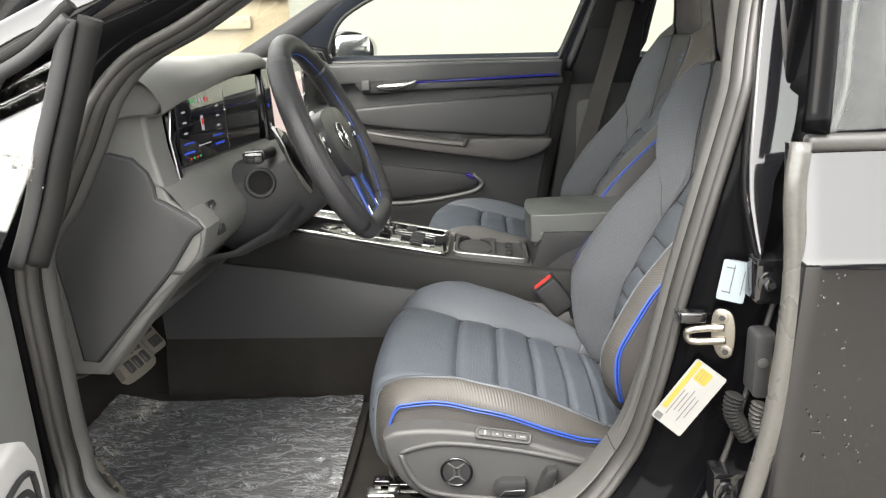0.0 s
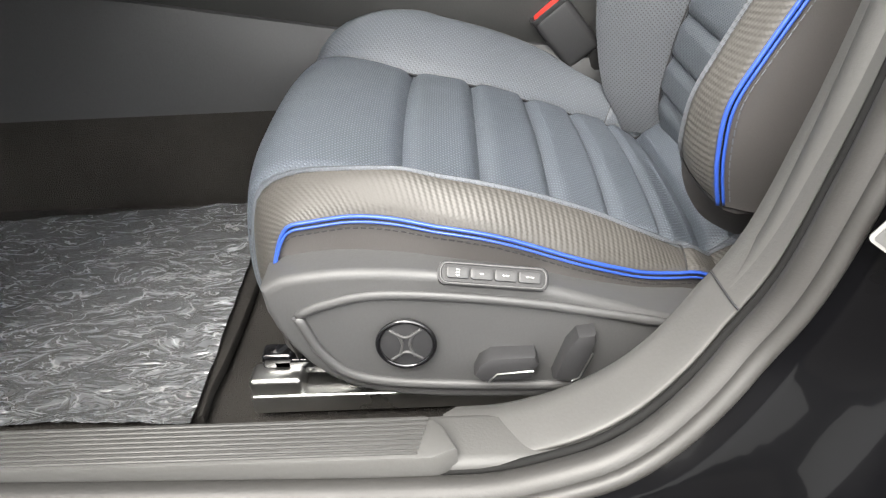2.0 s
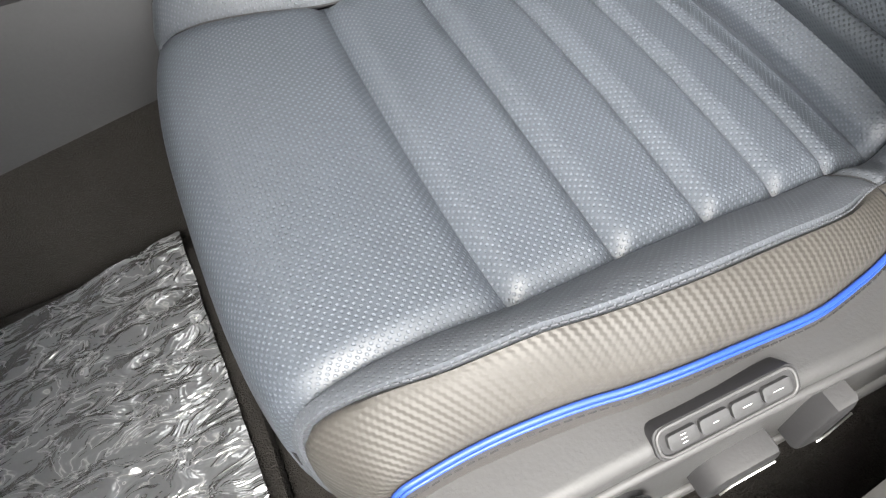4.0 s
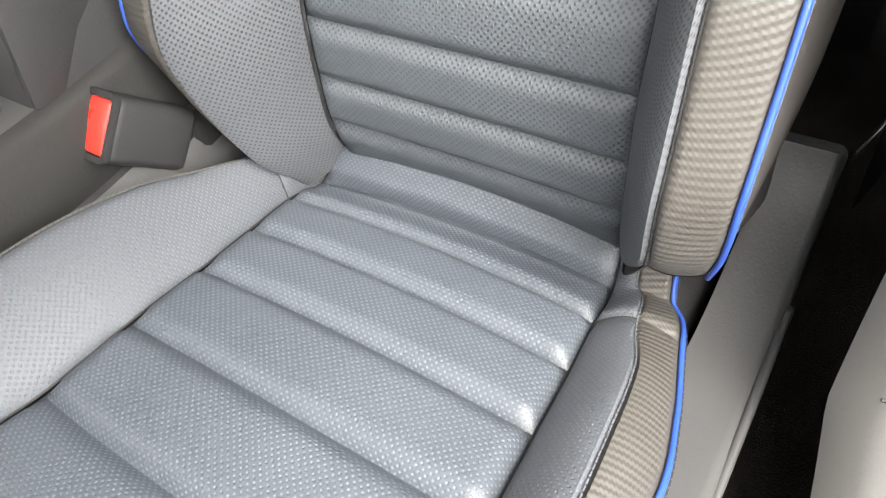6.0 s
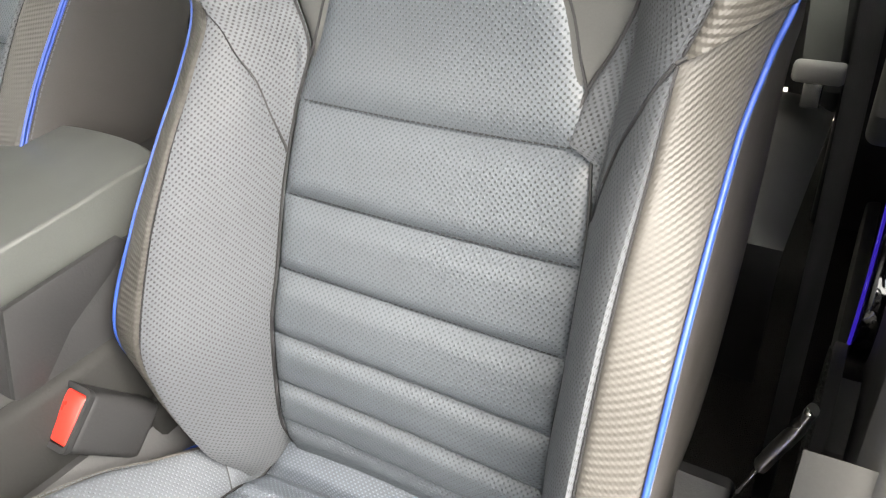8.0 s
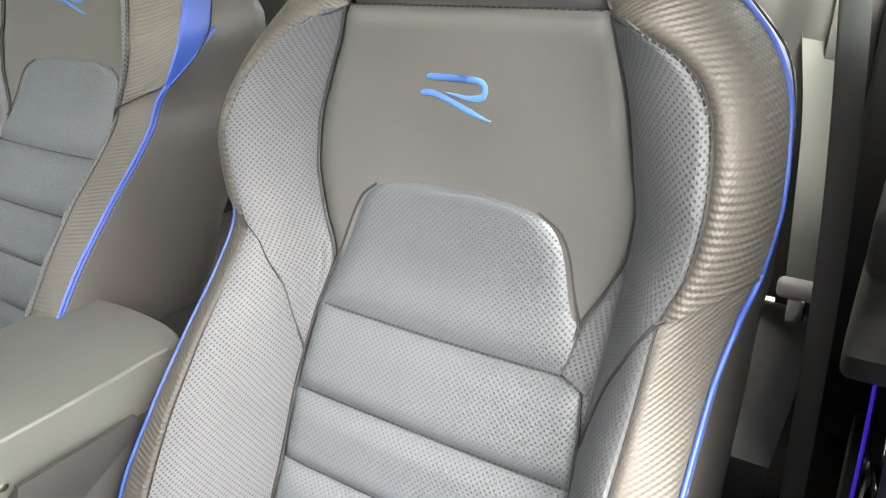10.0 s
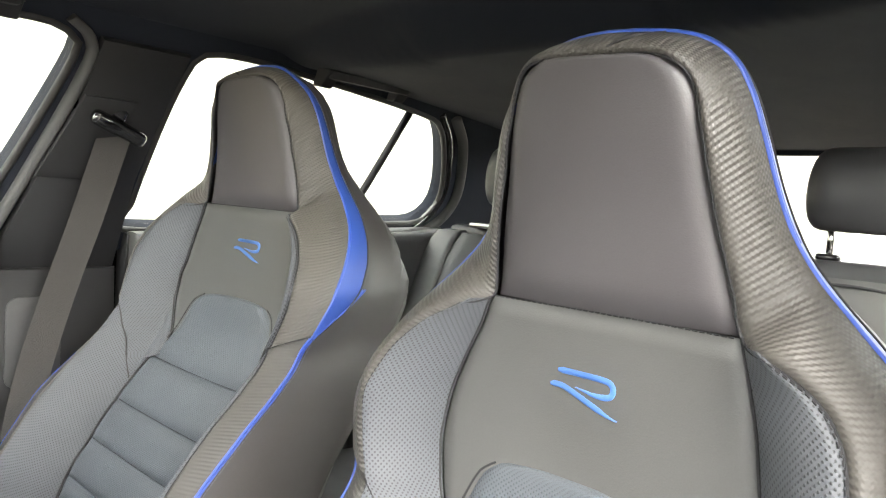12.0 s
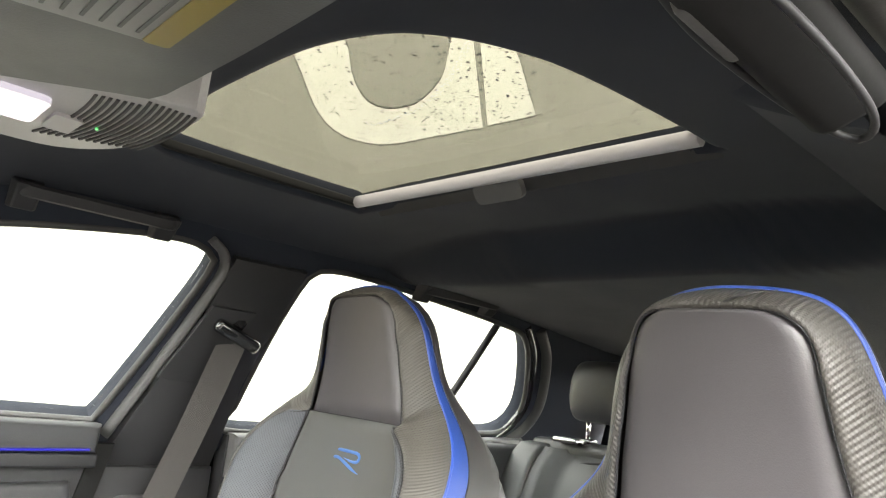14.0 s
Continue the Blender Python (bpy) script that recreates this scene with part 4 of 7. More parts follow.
    for sg in (-1, 1):
        face = yc + sg * 0.256
        m = Matrix.Translation((dx, face, dz)) @ (SIDE_L if sg < 0 else SIDE_L @ Matrix.Diagonal((1, 1, -1, 1)))
        trim = part("side_trim", slab([tuple(q) for q in out], 0.05, m, 0.020, seg=6), PLASTIC, seat, "grained dark plastic side cover")
        if sg < 0 and controls:
            # recessed field with a raised lip round it
            lip = cr([(-0.285, 0.447), (-0.262, 0.457), (-0.21, 0.465), (-0.10, 0.452), (0.03, 0.423), (0.12, 0.408)], 50)
            part("lip", tube([(dx + x, face - 0.001, z + dz) for x, z in lip], 0.0045, 8, flat=0.8), PLASTIC, trim)
            low = cr([(-0.285, 0.447), (-0.268, 0.405), (-0.235, 0.378), (-0.14, 0.366), (0.0, 0.362), (0.12, 0.364)], 50)
            part("lip", tube([(dx + x, face - 0.001, z + dz) for x, z in low], 0.005, 8, flat=0.8), PLASTIC, trim)
            # round lumbar control
            kx, kz = -0.198, 0.418
            part("lumbar_knob", disc((dx + kx, face - 0.006, kz + dz), (0, -1, 0), 0.0225, 0.010, 0.003), PLASTIC_LO, trim, "round dark lumbar control")
            part("knob_ring", ring((dx + kx, face - 0.006, kz + dz), (0, -1, 0), 0.0235, 0.0022), GLOSS, trim)
            for s2 in (1, -1):
                arc = cr([(kx - 0.013, kz + s2 * 0.0155), (kx, kz + s2 * 0.0075), (kx + 0.013, kz + s2 * 0.0155)], 14)
                part("knob_mark", tube([(dx + x, face - 0.0068, z + dz) for x, z in arc], 0.0014, 6), PLASTIC, trim)
                arc = cr([(kx + s2 * 0.0065, kz - 0.012), (kx + s2 * 0.003, kz), (kx + s2 * 0.0065, kz + 0.012)], 14)
                part("knob_mark", tube([(dx + x, face - 0.0068, z + dz) for x, z in arc], 0.0013, 6), PLASTIC, trim)
            # two seat switches
            part("seat_switch", slab([(-0.143, 0.388), (-0.138, 0.400), (-0.128, 0.407), (-0.092, 0.407), (-0.089, 0.399), (-0.095, 0.383), (-0.136, 0.381)], 0.022, Matrix.Translation((dx, face - 0.016, dz)) @ SIDE_L, 0.004), PLASTIC_LO, trim, "long seat adjuster switch")
            part("switch_edge", tube([(dx + x, face - 0.0165, z + dz) for x, z in ((-0.131, 0.383), (-0.124, 0.391), (-0.094, 0.393))], 0.0008, 5), SATIN, trim)
            part("seat_switch", slab([(-0.077, 0.381), (-0.066, 0.415), (-0.058, 0.426), (-0.044, 0.428), (-0.043, 0.418), (-0.056, 0.382), (-0.062, 0.376)], 0.022, Matrix.Translation((dx, face - 0.016, dz)) @ SIDE_L, 0.004), PLASTIC_LO, trim, "upright backrest adjuster switch")
            part("switch_edge", tube([(dx + x, face - 0.0165, z + dz) for x, z in ((-0.062, 0.381), (-0.056, 0.384), (-0.046, 0.410))], 0.0008, 5), SATIN, trim)
            # memory keys
            mk = axes_m((dx - 0.126, face + 0.0095, 0.4700 + dz), (1, 0, -0.14), (0.10, 0.72, 0.70))
            part("memory_panel", slab(rounded(0.088, 0.019, 0.006), 0.014, mk @ Matrix.Translation((0, 0, 0.010)), 0.003), PLASTIC_LO, trim, "memory key panel")
            part("panel_rim", tube([mk @ Vector((x, y, 0.010)) for x, y in rounded(0.084, 0.016, 0.006)], 0.0012, 6, closed=True), PLASTIC, trim)
            for i in range(4):
                part("memory_key", slab(rounded(0.0175, 0.0085, 0.002, cx=-0.0285 + 0.019 * i), 0.004, mk @ Matrix.Translation((0, 0, 0.0128)), 0.001), DASH_DARK, trim)
            for i, bars in enumerate((((0, 0.0022), (0, -0.0), (0, -0.0022)), ((0.0, 0),), ((-0.001, 0), (0.001, 0)), ((-0.0016, 0), (0, 0), (0.0016, 0)))):
                for bx, by in bars:
                    part("key_mark", box(mk @ Vector((-0.0285 + 0.019 * i + bx, by, 0.0130)), (0.003, 0.0003, 0.0009), 0, (0, 8, 0)), MARK, trim)
    return seat


driver_seat = build_seat(-0.365, 0.0, 0.0, 0.0, "blue-grey leather sports seat with integrated headrest and blue piping", True)
passenger_seat = build_seat(0.3245, 0.046, 0.0607, 0.113, "blue-grey leather sports seat set further back, blue shoulder gussets", False, 1.15, 0.982, -1)


# ---------------------------------------------------------------- ground and surroundings
def one(name, me, material, label, category, kind="", group=""):
    return tagged(part(name, me, material), label, category, group, kind)


one("ground", grid([[(x, y, 0.0) for x in np.linspace(-150, 150, 21)] for y in np.linspace(-150, 150, 21)]), ASPHALT, "wet brown-grey asphalt ground of the car park", "ground", "structure")
one("wall_building", joined(box((13.45, 6.2, 3.35), (31.1, 0.3, 7.1), 0.02), box((13.45, 6.02, 0.3), (31.1, 0.08, 0.6), 0.01)), WALLPAINT, "cream painted building wall behind the car", "wall", "structure")


one("wall_annex", joined(box((-3.4, 6.4, 1.5), (2.56, 0.3, 3.0), 0.02), box((-3.4, 6.22, 1.62), (2.5, 0.06, 0.10), 0.02), box((-2.9, 6.22, 1.36), (0.7, 0.06, 0.14), 0.02)), surf("tan_render_wall", (0.24, 0.20, 0.13), 0.8, grain=30, bump=0.3, var=0.2, big=1.2), "tan rendered annex wall with a raised band", "wall", "structure")
one("hedge_front", grid([[(-20 + 15.2 * u + 0.5 * noise.noise((u * 30, v * 9, 2)), 6.6 + 0.8 * noise.noise((u * 40, v * 12, 0)) + 0.3 * noise.noise((u * 160, v * 60, 5)), 5.6 * v + 0.3 * noise.noise((u * 60, v * 20, 7))) for u in np.linspace(0, 1, 180)] for v in np.linspace(0, 1, 60)]), surf("green_hedge_leaves", (0.055, 0.075, 0.028), 0.7, grain=14, bump=0.9, var=0.6, big=3.0, dist=0.2), "tall green hedge beyond the car's bonnet", "hedge", "structure")
# unseen row, added so the black paint mirrors a dark horizon
one("unseen_hedge_row", grid([[(x, -24 - 1.5 * noise.noise((x * 0.21, 3, 0)) - 1.6 * v, max(0.0, (2.6 + 0.9 * noise.noise((x * 0.3, 0, 0)) + 0.5 * noise.noise((x * 1.1, 1, 0))) * math.sin(v * math.pi))) for x in np.linspace(-70, 70, 240)] for v in np.linspace(0, 1, 8)]), surf("dark_hedge_leaves", (0.03, 0.045, 0.02), 0.8, grain=8, bump=0.9, var=0.5, big=1.5, dist=0.3), "dark hedge row out of view, added to darken reflections in the paint", "hedge", "structure")


def parked_car(cx, cy):
    """A plain dark hatchback across the lane: body, glasshouse, windows and wheels."""
    car = thing("parked_car", (cx, cy, 0), "dark parked hatchback standing across the wet car park", "car")
    body = [(-2.05, 0.30), (2.05, 0.30), (2.10, 0.62), (2.0, 0.92), (1.6, 0.98), (-0.95, 0.98), (-1.75, 0.84), (-2.08, 0.66)]
    m = Matrix.Translation((cx, cy, 0)) @ Matrix.Rotation(math.pi, 4, "Z") @ Matrix.Translation((0, -0.86, 0)) @ SIDE_L
    part("body", slab(body, 1.72, m, 0.06, seg=4), PAINT_DOOR, car, "dark glossy body")
    roof = [(-0.98, 0.97), (1.72, 0.97), (1.45, 1.36), (1.0, 1.47), (-0.15, 1.47)]
    part("roof", slab(roof, 1.44, m @ Matrix.Translation((0, 0, -0.14)), 0.05, seg=4), PAINT_DOOR, car)
    for pane in ([(-0.75, 1.02), (0.22, 1.02), (0.22, 1.40), (-0.15, 1.40)], [(0.30, 1.02), (1.05, 1.02), (1.0, 1.38), (0.30, 1.40)], [(1.12, 1.02), (1.50, 1.02), (1.36, 1.30), (1.10, 1.37)]):
        part("window", slab(pane, 0.01, m @ Matrix.Translation((0, 0, -0.132)), 0.003), SCREEN_BG, car, "dark side window")
    for wx in (-1.30, 1.28):
        for y_ in (0.80, -0.80):
            wheel_ = part("wheel", ring((cx - wx, cy + y_, 0.32), (0, 1, 0), 0.255, 0.075, 40, 10), BLACK, car)
            part("rim", disc((cx - wx, cy + y_ + (0.08 if y_ > 0 else -0.04), 0.32), (0, 1, 0), 0.21, 0.05, 0.01), SATIN, wheel_, "silver wheel rim")
    return car


parked_car(3.4, -6.2)

# ---------------------------------------------------------------- car body, driver's side
def side_y(z, y0=0.74, k=0.45):
    return y0 if z < 1.0 else y0 - k * (z - 1.0)


LOOP = cr([(-0.49, 1.095), (-0.587, 1.037), (-0.647, 0.937), (-0.694, 0.86), (-0.727, 0.823), (-0.743, 0.777), (-0.744, 0.665), (-0.740, 0.52), (-0.722, 0.45), (-0.66, 0.418), (-0.50, 0.408), (-0.326, 0.402), (-0.18, 0.399), (-0.113, 0.405), (-0.03, 0.442), (0.035, 0.52), (0.066, 0.62), (0.094, 0.764), (0.138, 0.958), (0.163, 1.085), (0.205, 1.25), (0.195, 1.315), (0.13, 1.345), (-0.05, 1.335), (-0.20, 1.28), (-0.35, 1.19)], 240, True)[:-1]
LC = np.array((-0.30, 0.85))


def loop_line(grow, y, lo=0, hi=240, rise=0.0):
    """The door opening's outline, grown outwards by metres, at a depth y (for the driver's side)."""
    t = np.roll(LOOP, -1, 0) - np.roll(LOOP, 1, 0)
    n = np.stack([t[:, 1], -t[:, 0]], 1)
    n /= np.linalg.norm(n, axis=1, keepdims=True)
    n *= np.sign((n * (LOOP - LC)).sum(1).mean())
    q = LOOP + n * grow
    out = [(x, -(side_y(z) + (y - 0.74) + 0.022 * min(max((0.50 - z) / 0.08, 0), 1)), z + rise) for x, z in q]
    return np.array(out[lo:hi] + ([out[0]] if hi == 240 and lo == 0 else []))


def loop_band(profile, flip=False):
    """Sweeps (grow, depth) round the opening."""
    return grid([loop_line(g, y) for g, y in profile], flip=flip)


frame_thing = thing("door_frame_1", (-0.3, -0.76, 0.4), "black painted driver door opening with rubber seal", "door frame", kind="structure")
part("inner_trim", loop_band([(0.04, 0.682), (0.004, 0.684), (-0.006, 0.690), (-0.006, 0.700), (-0.002, 0.707), (0.006, 0.712), (0.006, 0.735)], flip=True), TRIM, frame_thing, "grey plastic entry trim")
part("door_seal", joined(tube(loop_line(0.004, 0.738)[:-1], 0.0125, 12, closed=True), tube(loop_line(0.006, 0.751)[:-1], 0.0065, 10, closed=True)), RUBBER, frame_thing, "dark grey rubber door seal")
part("door_seal", tube(loop_line(-0.001, 0.723)[:-1], 0.0038, 8, closed=True), BLACK, frame_thing)
part("painted_flange", loop_band([(0.006, 0.742), (0.018, 0.757), (0.026, 0.760), (0.05, 0.768), (0.078, 0.775), (0.088, 0.785), (0.092, 0.803), (0.098, 0.812)], flip=True), PAINT, frame_thing, "glossy black painted flange")
part("flange_bead", tube(loop_line(0.090, 0.803)[:-1], 0.0035, 8, closed=True), RUBBER, frame_thing)
part("outer_skin", loop_band([(0.098, 0.812), (0.105, 0.825), (0.118, 0.828), (0.16, 0.826), (0.20, 0.80)], flip=True), PAINT, frame_thing, "black paint with wet reflections")

# sill tread with ribs
tread = thing("sill_tread", (-0.4, -0.66, 0.42), "grey ribbed plastic sill tread plate with dirt specks", "sill plate")
tm = Matrix.Translation((0, 0, 0.4225))
part("plate", slab([(-0.66, -0.752), (-0.175, -0.752), (-0.158, -0.744), (-0.168, -0.722), (-0.180, -0.712), (-0.66, -0.712)], 0.02, tm, 0.003), TRIM, tread)
for i in range(8):
    part("rib", tube([(-0.645, -0.748 + 0.0044 * i, 0.4232), (-0.185 + 0.001 * i, -0.748 + 0.0044 * i, 0.4232)], 0.0011, 6), TRIM, tread)
part("ledge", box((-0.38, -0.722, 0.385), (0.70, 0.05, 0.05), 0.008), TRIM, tread)
# grey foot of the B pillar trim, sweeping up out of the sill
run_ = [i for i in range(len(LOOP)) if LOOP[i][0] > -0.17 and LOOP[i][1] < 0.70]
FOOT_W = eased((0.0, 0.12, 0.30, 0.50, 0.72, 1.0), (0.008, 0.008, 0.009, 0.008, 0.005, 0.001))
foot_rows = []
for k in np.linspace(0, 1, 9):
    row = []
    for j, i in enumerate(run_):
        wide_ = FOOT_W(j / (len(run_) - 1))
        row.append(loop_line(-0.001 - wide_ * k, 0.716 - 0.040 * k**1.6 + 0.004 * math.sin(math.pi * k))[i])
    foot_rows.append(row)
foot_rows.append([(x + 0.010, y + 0.02, z - 0.012) for x, y, z in foot_rows[-1]])
one("pillar_foot_trim", grid(foot_rows, flip=True), TRIM, "grey grained plastic foot of the centre pillar", "trim", "structure")
one("trim_joint", tube(cr([np.array(foot_rows[k][int(len(run_) * 0.55)]) + np.array((-0.0006, -0.0012, 0.0006)) for k in range(9)], 20), 0.0009, 5), THREAD, "thin joint between sill and pillar trim", "trim joint", "structure")

# striker, labels, bolts on the painted centre pillar
striker = thing("door_striker", (0.125, -0.79, 0.72), "bright zinc door striker bolted to the black pillar", "door striker")
sm = axes_m((0.136, -0.783, 0.712), (0.93, -0.36, 0.15), (-0.15, 0.05, 1)) @ Matrix.Scale(0.72, 4)
part("striker_plate", slab([(x, y) for x, y in cr([(0.0, 0.045), (0.018, 0.035), (0.02, 0.0), (0.012, -0.036), (0.0, -0.044), (-0.012, -0.034), (-0.018, 0.0), (-0.012, 0.036)], 30, True)[:-1]], 0.006, sm @ Matrix.Translation((0, 0, 0.010)), 0.002), STEEL, striker)
for dy_ in (0.03, -0.03):
    part("bolt", disc(sm @ Vector((0.002, dy_, 0.013)), sm.to_3x3() @ Vector((0, 0, 1)), 0.008, 0.006, 0.002, 16), STEEL, striker)
    part("bolt_socket", disc(sm @ Vector((0.002, dy_, 0.0134)), sm.to_3x3() @ Vector((0, 0, 1)), 0.004, 0.004, 0.0, 6), PLASTIC_LO, striker)
part("loop", tube([sm @ Vector(p) for p in cr([(0.004, 0.012, 0.01), (-0.03, 0.013, 0.014), (-0.052, 0.01, 0.016), (-0.055, 0.0, 0.016), (-0.05, -0.008, 0.016), (-0.028, -0.010, 0.014), (0.004, -0.010, 0.01)], 40)], 0.0048, 10), STEEL, striker, "shiny wire loop")
part("catch", joined(box(sm @ Vector((-0.045, 0.034, 0.012)), (0.032, 0.016, 0.014), 0.003), box(sm @ Vector((-0.066, 0.036, 0.010)), (0.008, 0.022, 0.012), 0.002)), GLOSS, striker)


def sticker(name, o, u, v, w, h, base, marks, label):
    m = axes_m(o, u, v)
    st = thing(name, o, label, "sticker")
    part("sheet", slab(rounded(w, h, 0.003), 0.0012, m @ Matrix.Translation((0, 0, 0.001)), 0.0), base, st)
    for mx, my, mw, mh, mat in marks:
        part("print", slab(rounded(mw, mh, min(mw, mh) * 0.1, 2, mx, my), 0.0005, m @ Matrix.Translation((0, 0, 0.0018)), 0.0), mat, st)
    return st


lines = [(0.0 + 0.006 * ((i * 7) % 3 - 1), 0.012 - 0.0065 * i, 0.062 - 0.008 * ((i * 5) % 3), 0.0013, INK) for i in range(5)]
K_ = 0.76
sticker("tyre_label", (0.101, -0.781, 0.624), (0.53, -0.05, 0.82), (-0.60, 0.30, 0.40), 0.125 * K_, 0.056 * K_, LABEL, [tuple(v * K_ for v in q[:4]) + q[4:] for q in [(0.012, 0.0205, 0.098, 0.008, YELLOW), (-0.054, 0.019, 0.012, 0.012, INK), (0.043, 0.003, 0.024, 0.022, YELLOW), *[(-0.012 + x, y, w * 0.85, h, m) for x, y, w, h, m in lines], *[(0.043, 0.010 - 0.005 * i, 0.018, 0.001, INK) for i in range(3)]]], "white tyre pressure label with yellow band and printed bars")
sticker("airbag_label", (0.1435, -0.784, 0.777), (0.85, -0.30, -0.12), (0.10, 0.0, 1), 0.031, 0.050, LABEL_BLUE, [(-0.002, 0.002, 0.0012, 0.036, INK), (-0.006, 0.016, 0.010, 0.0012, INK), (-0.006, -0.014, 0.010, 0.0015, INK), (0.010, 0.0, 0.001, 0.03, INK), (0.002, 0.026, 0.018, 0.001, INK)], "pale blue printed label on the black pillar")

# hinge area of the rear door
part_h = thing("rear_door_hinge", (0.185, -0.80, 0.62), "black painted rear door hinge hardware with bolts and wiring boot", "door hinge")
part("hinge_recess", slab([(0.12, 0.2), (0.235, 0.2), (0.27, 1.12), (0.20, 1.12), (0.165, 0.75), (0.15, 0.55)], 0.02, left_face(-0.765), 0.003), PAINT, part_h)
for x, z in ((0.166, 0.790), (0.138, 0.522)):
    part("bracket", slab(rounded(0.044, 0.050, 0.005, cx=x + 0.008, cy=z), 0.03, left_face(-0.829), 0.003), GLOSS, part_h, "glossy black hinge bracket")
    part("bracket_rim", slab(rounded(0.048, 0.006, 0.002, cx=x + 0.008, cy=z + 0.024), 0.03, left_face(-0.833), 0.002), GLOSS, part_h)
    part("washer", disc((x, -0.832, z), (0, -1, 0), 0.0125, 0.003, 0.001, 24), GLOSS, part_h)
    part("bolt", disc((x, -0.840, z), (0, -1, 0), 0.0085, 0.012, 0.002, 6), GLOSS, part_h)
    part("bolt_socket", disc((x, -0.8404, z), (0, -1, 0), 0.004, 0.002, 0.0, 12), BLACK, part_h)
part("latch_plate", slab(rounded(0.026, 0.078, 0.006, cx=0.170, cy=0.690), 0.03, left_face(-0.834), 0.004), PLASTIC_LO, part_h, "dark grey wiring plug plate")
part("plate_screw", disc((0.166, -0.8355, 0.695), (0, -1, 0), 0.006, 0.004, 0.001, 16), PLASTIC, part_h)
boot = [(0.166 + 0.014 * (i / 25) ** 2 - 0.004 * math.sin(i * 0.16), -0.842, 0.648 - 0.0022 * i) for i in range(26)]
part("wiring_boot", tube(boot, [0.0115 if i % 2 else 0.008 for i in range(26)], 12), RUBBER, part_h, "corrugated rubber wiring boot")
part("wiring_boot", tube([(x - 0.026, y + 0.012, z + 0.006) for x, y, z in boot], [0.0115 if i % 2 else 0.008 for i in range(26)], 12), BLACK, part_h)

# glossy outer cover of the centre pillar, leaning inwards
cover_m = axes_m((0, -0.802, 0.90), (1, 0, 0), (0, 0.36, 1))
cover_o = [tuple(q) for q in cr([(0.154, 0.815), (0.161, 0.84), (0.169, 0.872), (0.174, 0.90), (0.186, 0.922), (0.203, 0.973), (0.217, 1.09), (0.222, 1.16), (0.190, 1.18), (0.170, 1.10), (0.153, 0.98), (0.145, 0.90), (0.148, 0.85)], 70, True)[:-1]]
one("pillar_cover", slab([(x, (z - 0.90) * 1.06) for x, z in cover_o], 0.03, cover_m, 0.004, seg=3), PAINT_DOOR, "glossy black outer pillar cover mirroring the sky", "pillar cover", "structure")

# rear door, closed
rdoor = thing("rear_door", (0.7, -0.86, 0.3), "closed glossy black rear door with wet raindrops", "car door")
skin = []
for z, y in ((0.24, -0.83), (0.32, -0.86), (0.45, -0.875), (0.62, -0.885), (0.78, -0.887), (0.822, -0.887), (0.829, -0.8865), (0.836, -0.884), (0.86, -0.875), (0.915, -0.857), (0.935, -0.851), (0.945, -0.848)):
    x0 = 0.163 + 0.03 * max(0, (z - 0.62)) + 0.03 * max(0, 0.45 - z)
    skin.append([(x0 + 0.0, y + 0.03, z), (x0 + 0.002, y + 0.008, z), (x0 + 0.010, y + 0.001, z)] + [(x, y - 0.010 * math.sin(min((x - x0) / 0.9, 1) * math.pi), z) for x in np.linspace(x0 + 0.025, 1.15, 14)])
part("door_skin", grid(skin, flip=True), PAINT_DOOR, rdoor, "black car paint with reflections")
# black-painted edge in reality; the pale colour imitates mirrored sky
part("edge_flange", tube(cr([(0.128, -0.868, 0.30), (0.144, -0.872, 0.50), (0.156, -0.874, 0.58), (0.166, -0.876, 0.65), (0.172, -0.876, 0.76), (0.172, -0.873, 0.83), (0.168, -0.866, 0.90), (0.172, -0.860, 0.95)], 60), [0.0125] * 20 + [0.0115] * 40, 12, flat=0.8), EDGE_SKY, rdoor, "door edge coloured pale for its sky reflection")
part("waist_strip", box((0.66, -0.850, 0.948), (0.96, 0.020, 0.018), 0.006), EDGE, rdoor)
part("window_pane", slab([(0.19, 0.96), (1.0, 0.985), (0.95, 1.25), (0.30, 1.30), (0.235, 1.22)], 0.004, axes_m((0, -0.855 - 0.0, 0.96), (1, 0, 0), (0, 0.40, 1)) @ Matrix.Translation((0, -0.96, 0)), 0.0), GLASS, rdoor, "side glass with raindrops").visible_shadow = False
part("window_frame", tube(cr([(0.185, -0.86, 0.96), (0.196, -0.835, 1.02), (0.215, -0.79, 1.13), (0.245, -0.745, 1.25), (0.31, -0.72, 1.305), (0.6, -0.715, 1.32), (0.95, -0.73, 1.27)], 60), 0.014, 10, flat=0.6), PAINT, rdoor, "black window frame")
# inner panel of the rear door
part("inner_panel", joined(slab([(0.16, 0.14), (0.95, 0.20), (1.02, 0.60), (1.08, 0.98), (0.34, 0.97), (0.30, 0.7), (0.20, 0.45)], 0.06, Matrix.Translation((0, -0.70, 0)) @ SIDE_L @ Matrix.Diagonal((1, 1, -1, 1)), 0.01)), PLASTIC, rdoor)
part("armrest", slab([tuple(q) for q in cr([(0.46, 0.70), (0.50, 0.735), (0.62, 0.745), (0.95, 0.745), (0.95, 0.66), (0.60, 0.645), (0.50, 0.655)], 40, True)[:-1]], 0.05, Matrix.Translation((0, -0.645, 0)) @ SIDE_L @ Matrix.Diagonal((1, 1, -1, 1)), 0.014, seg=4), SOFT, rdoor, "soft grey armrest")
part("pull_trim", box((0.66, -0.662, 0.80), (0.36, 0.03, 0.07), 0.015), PLASTIC, rdoor)
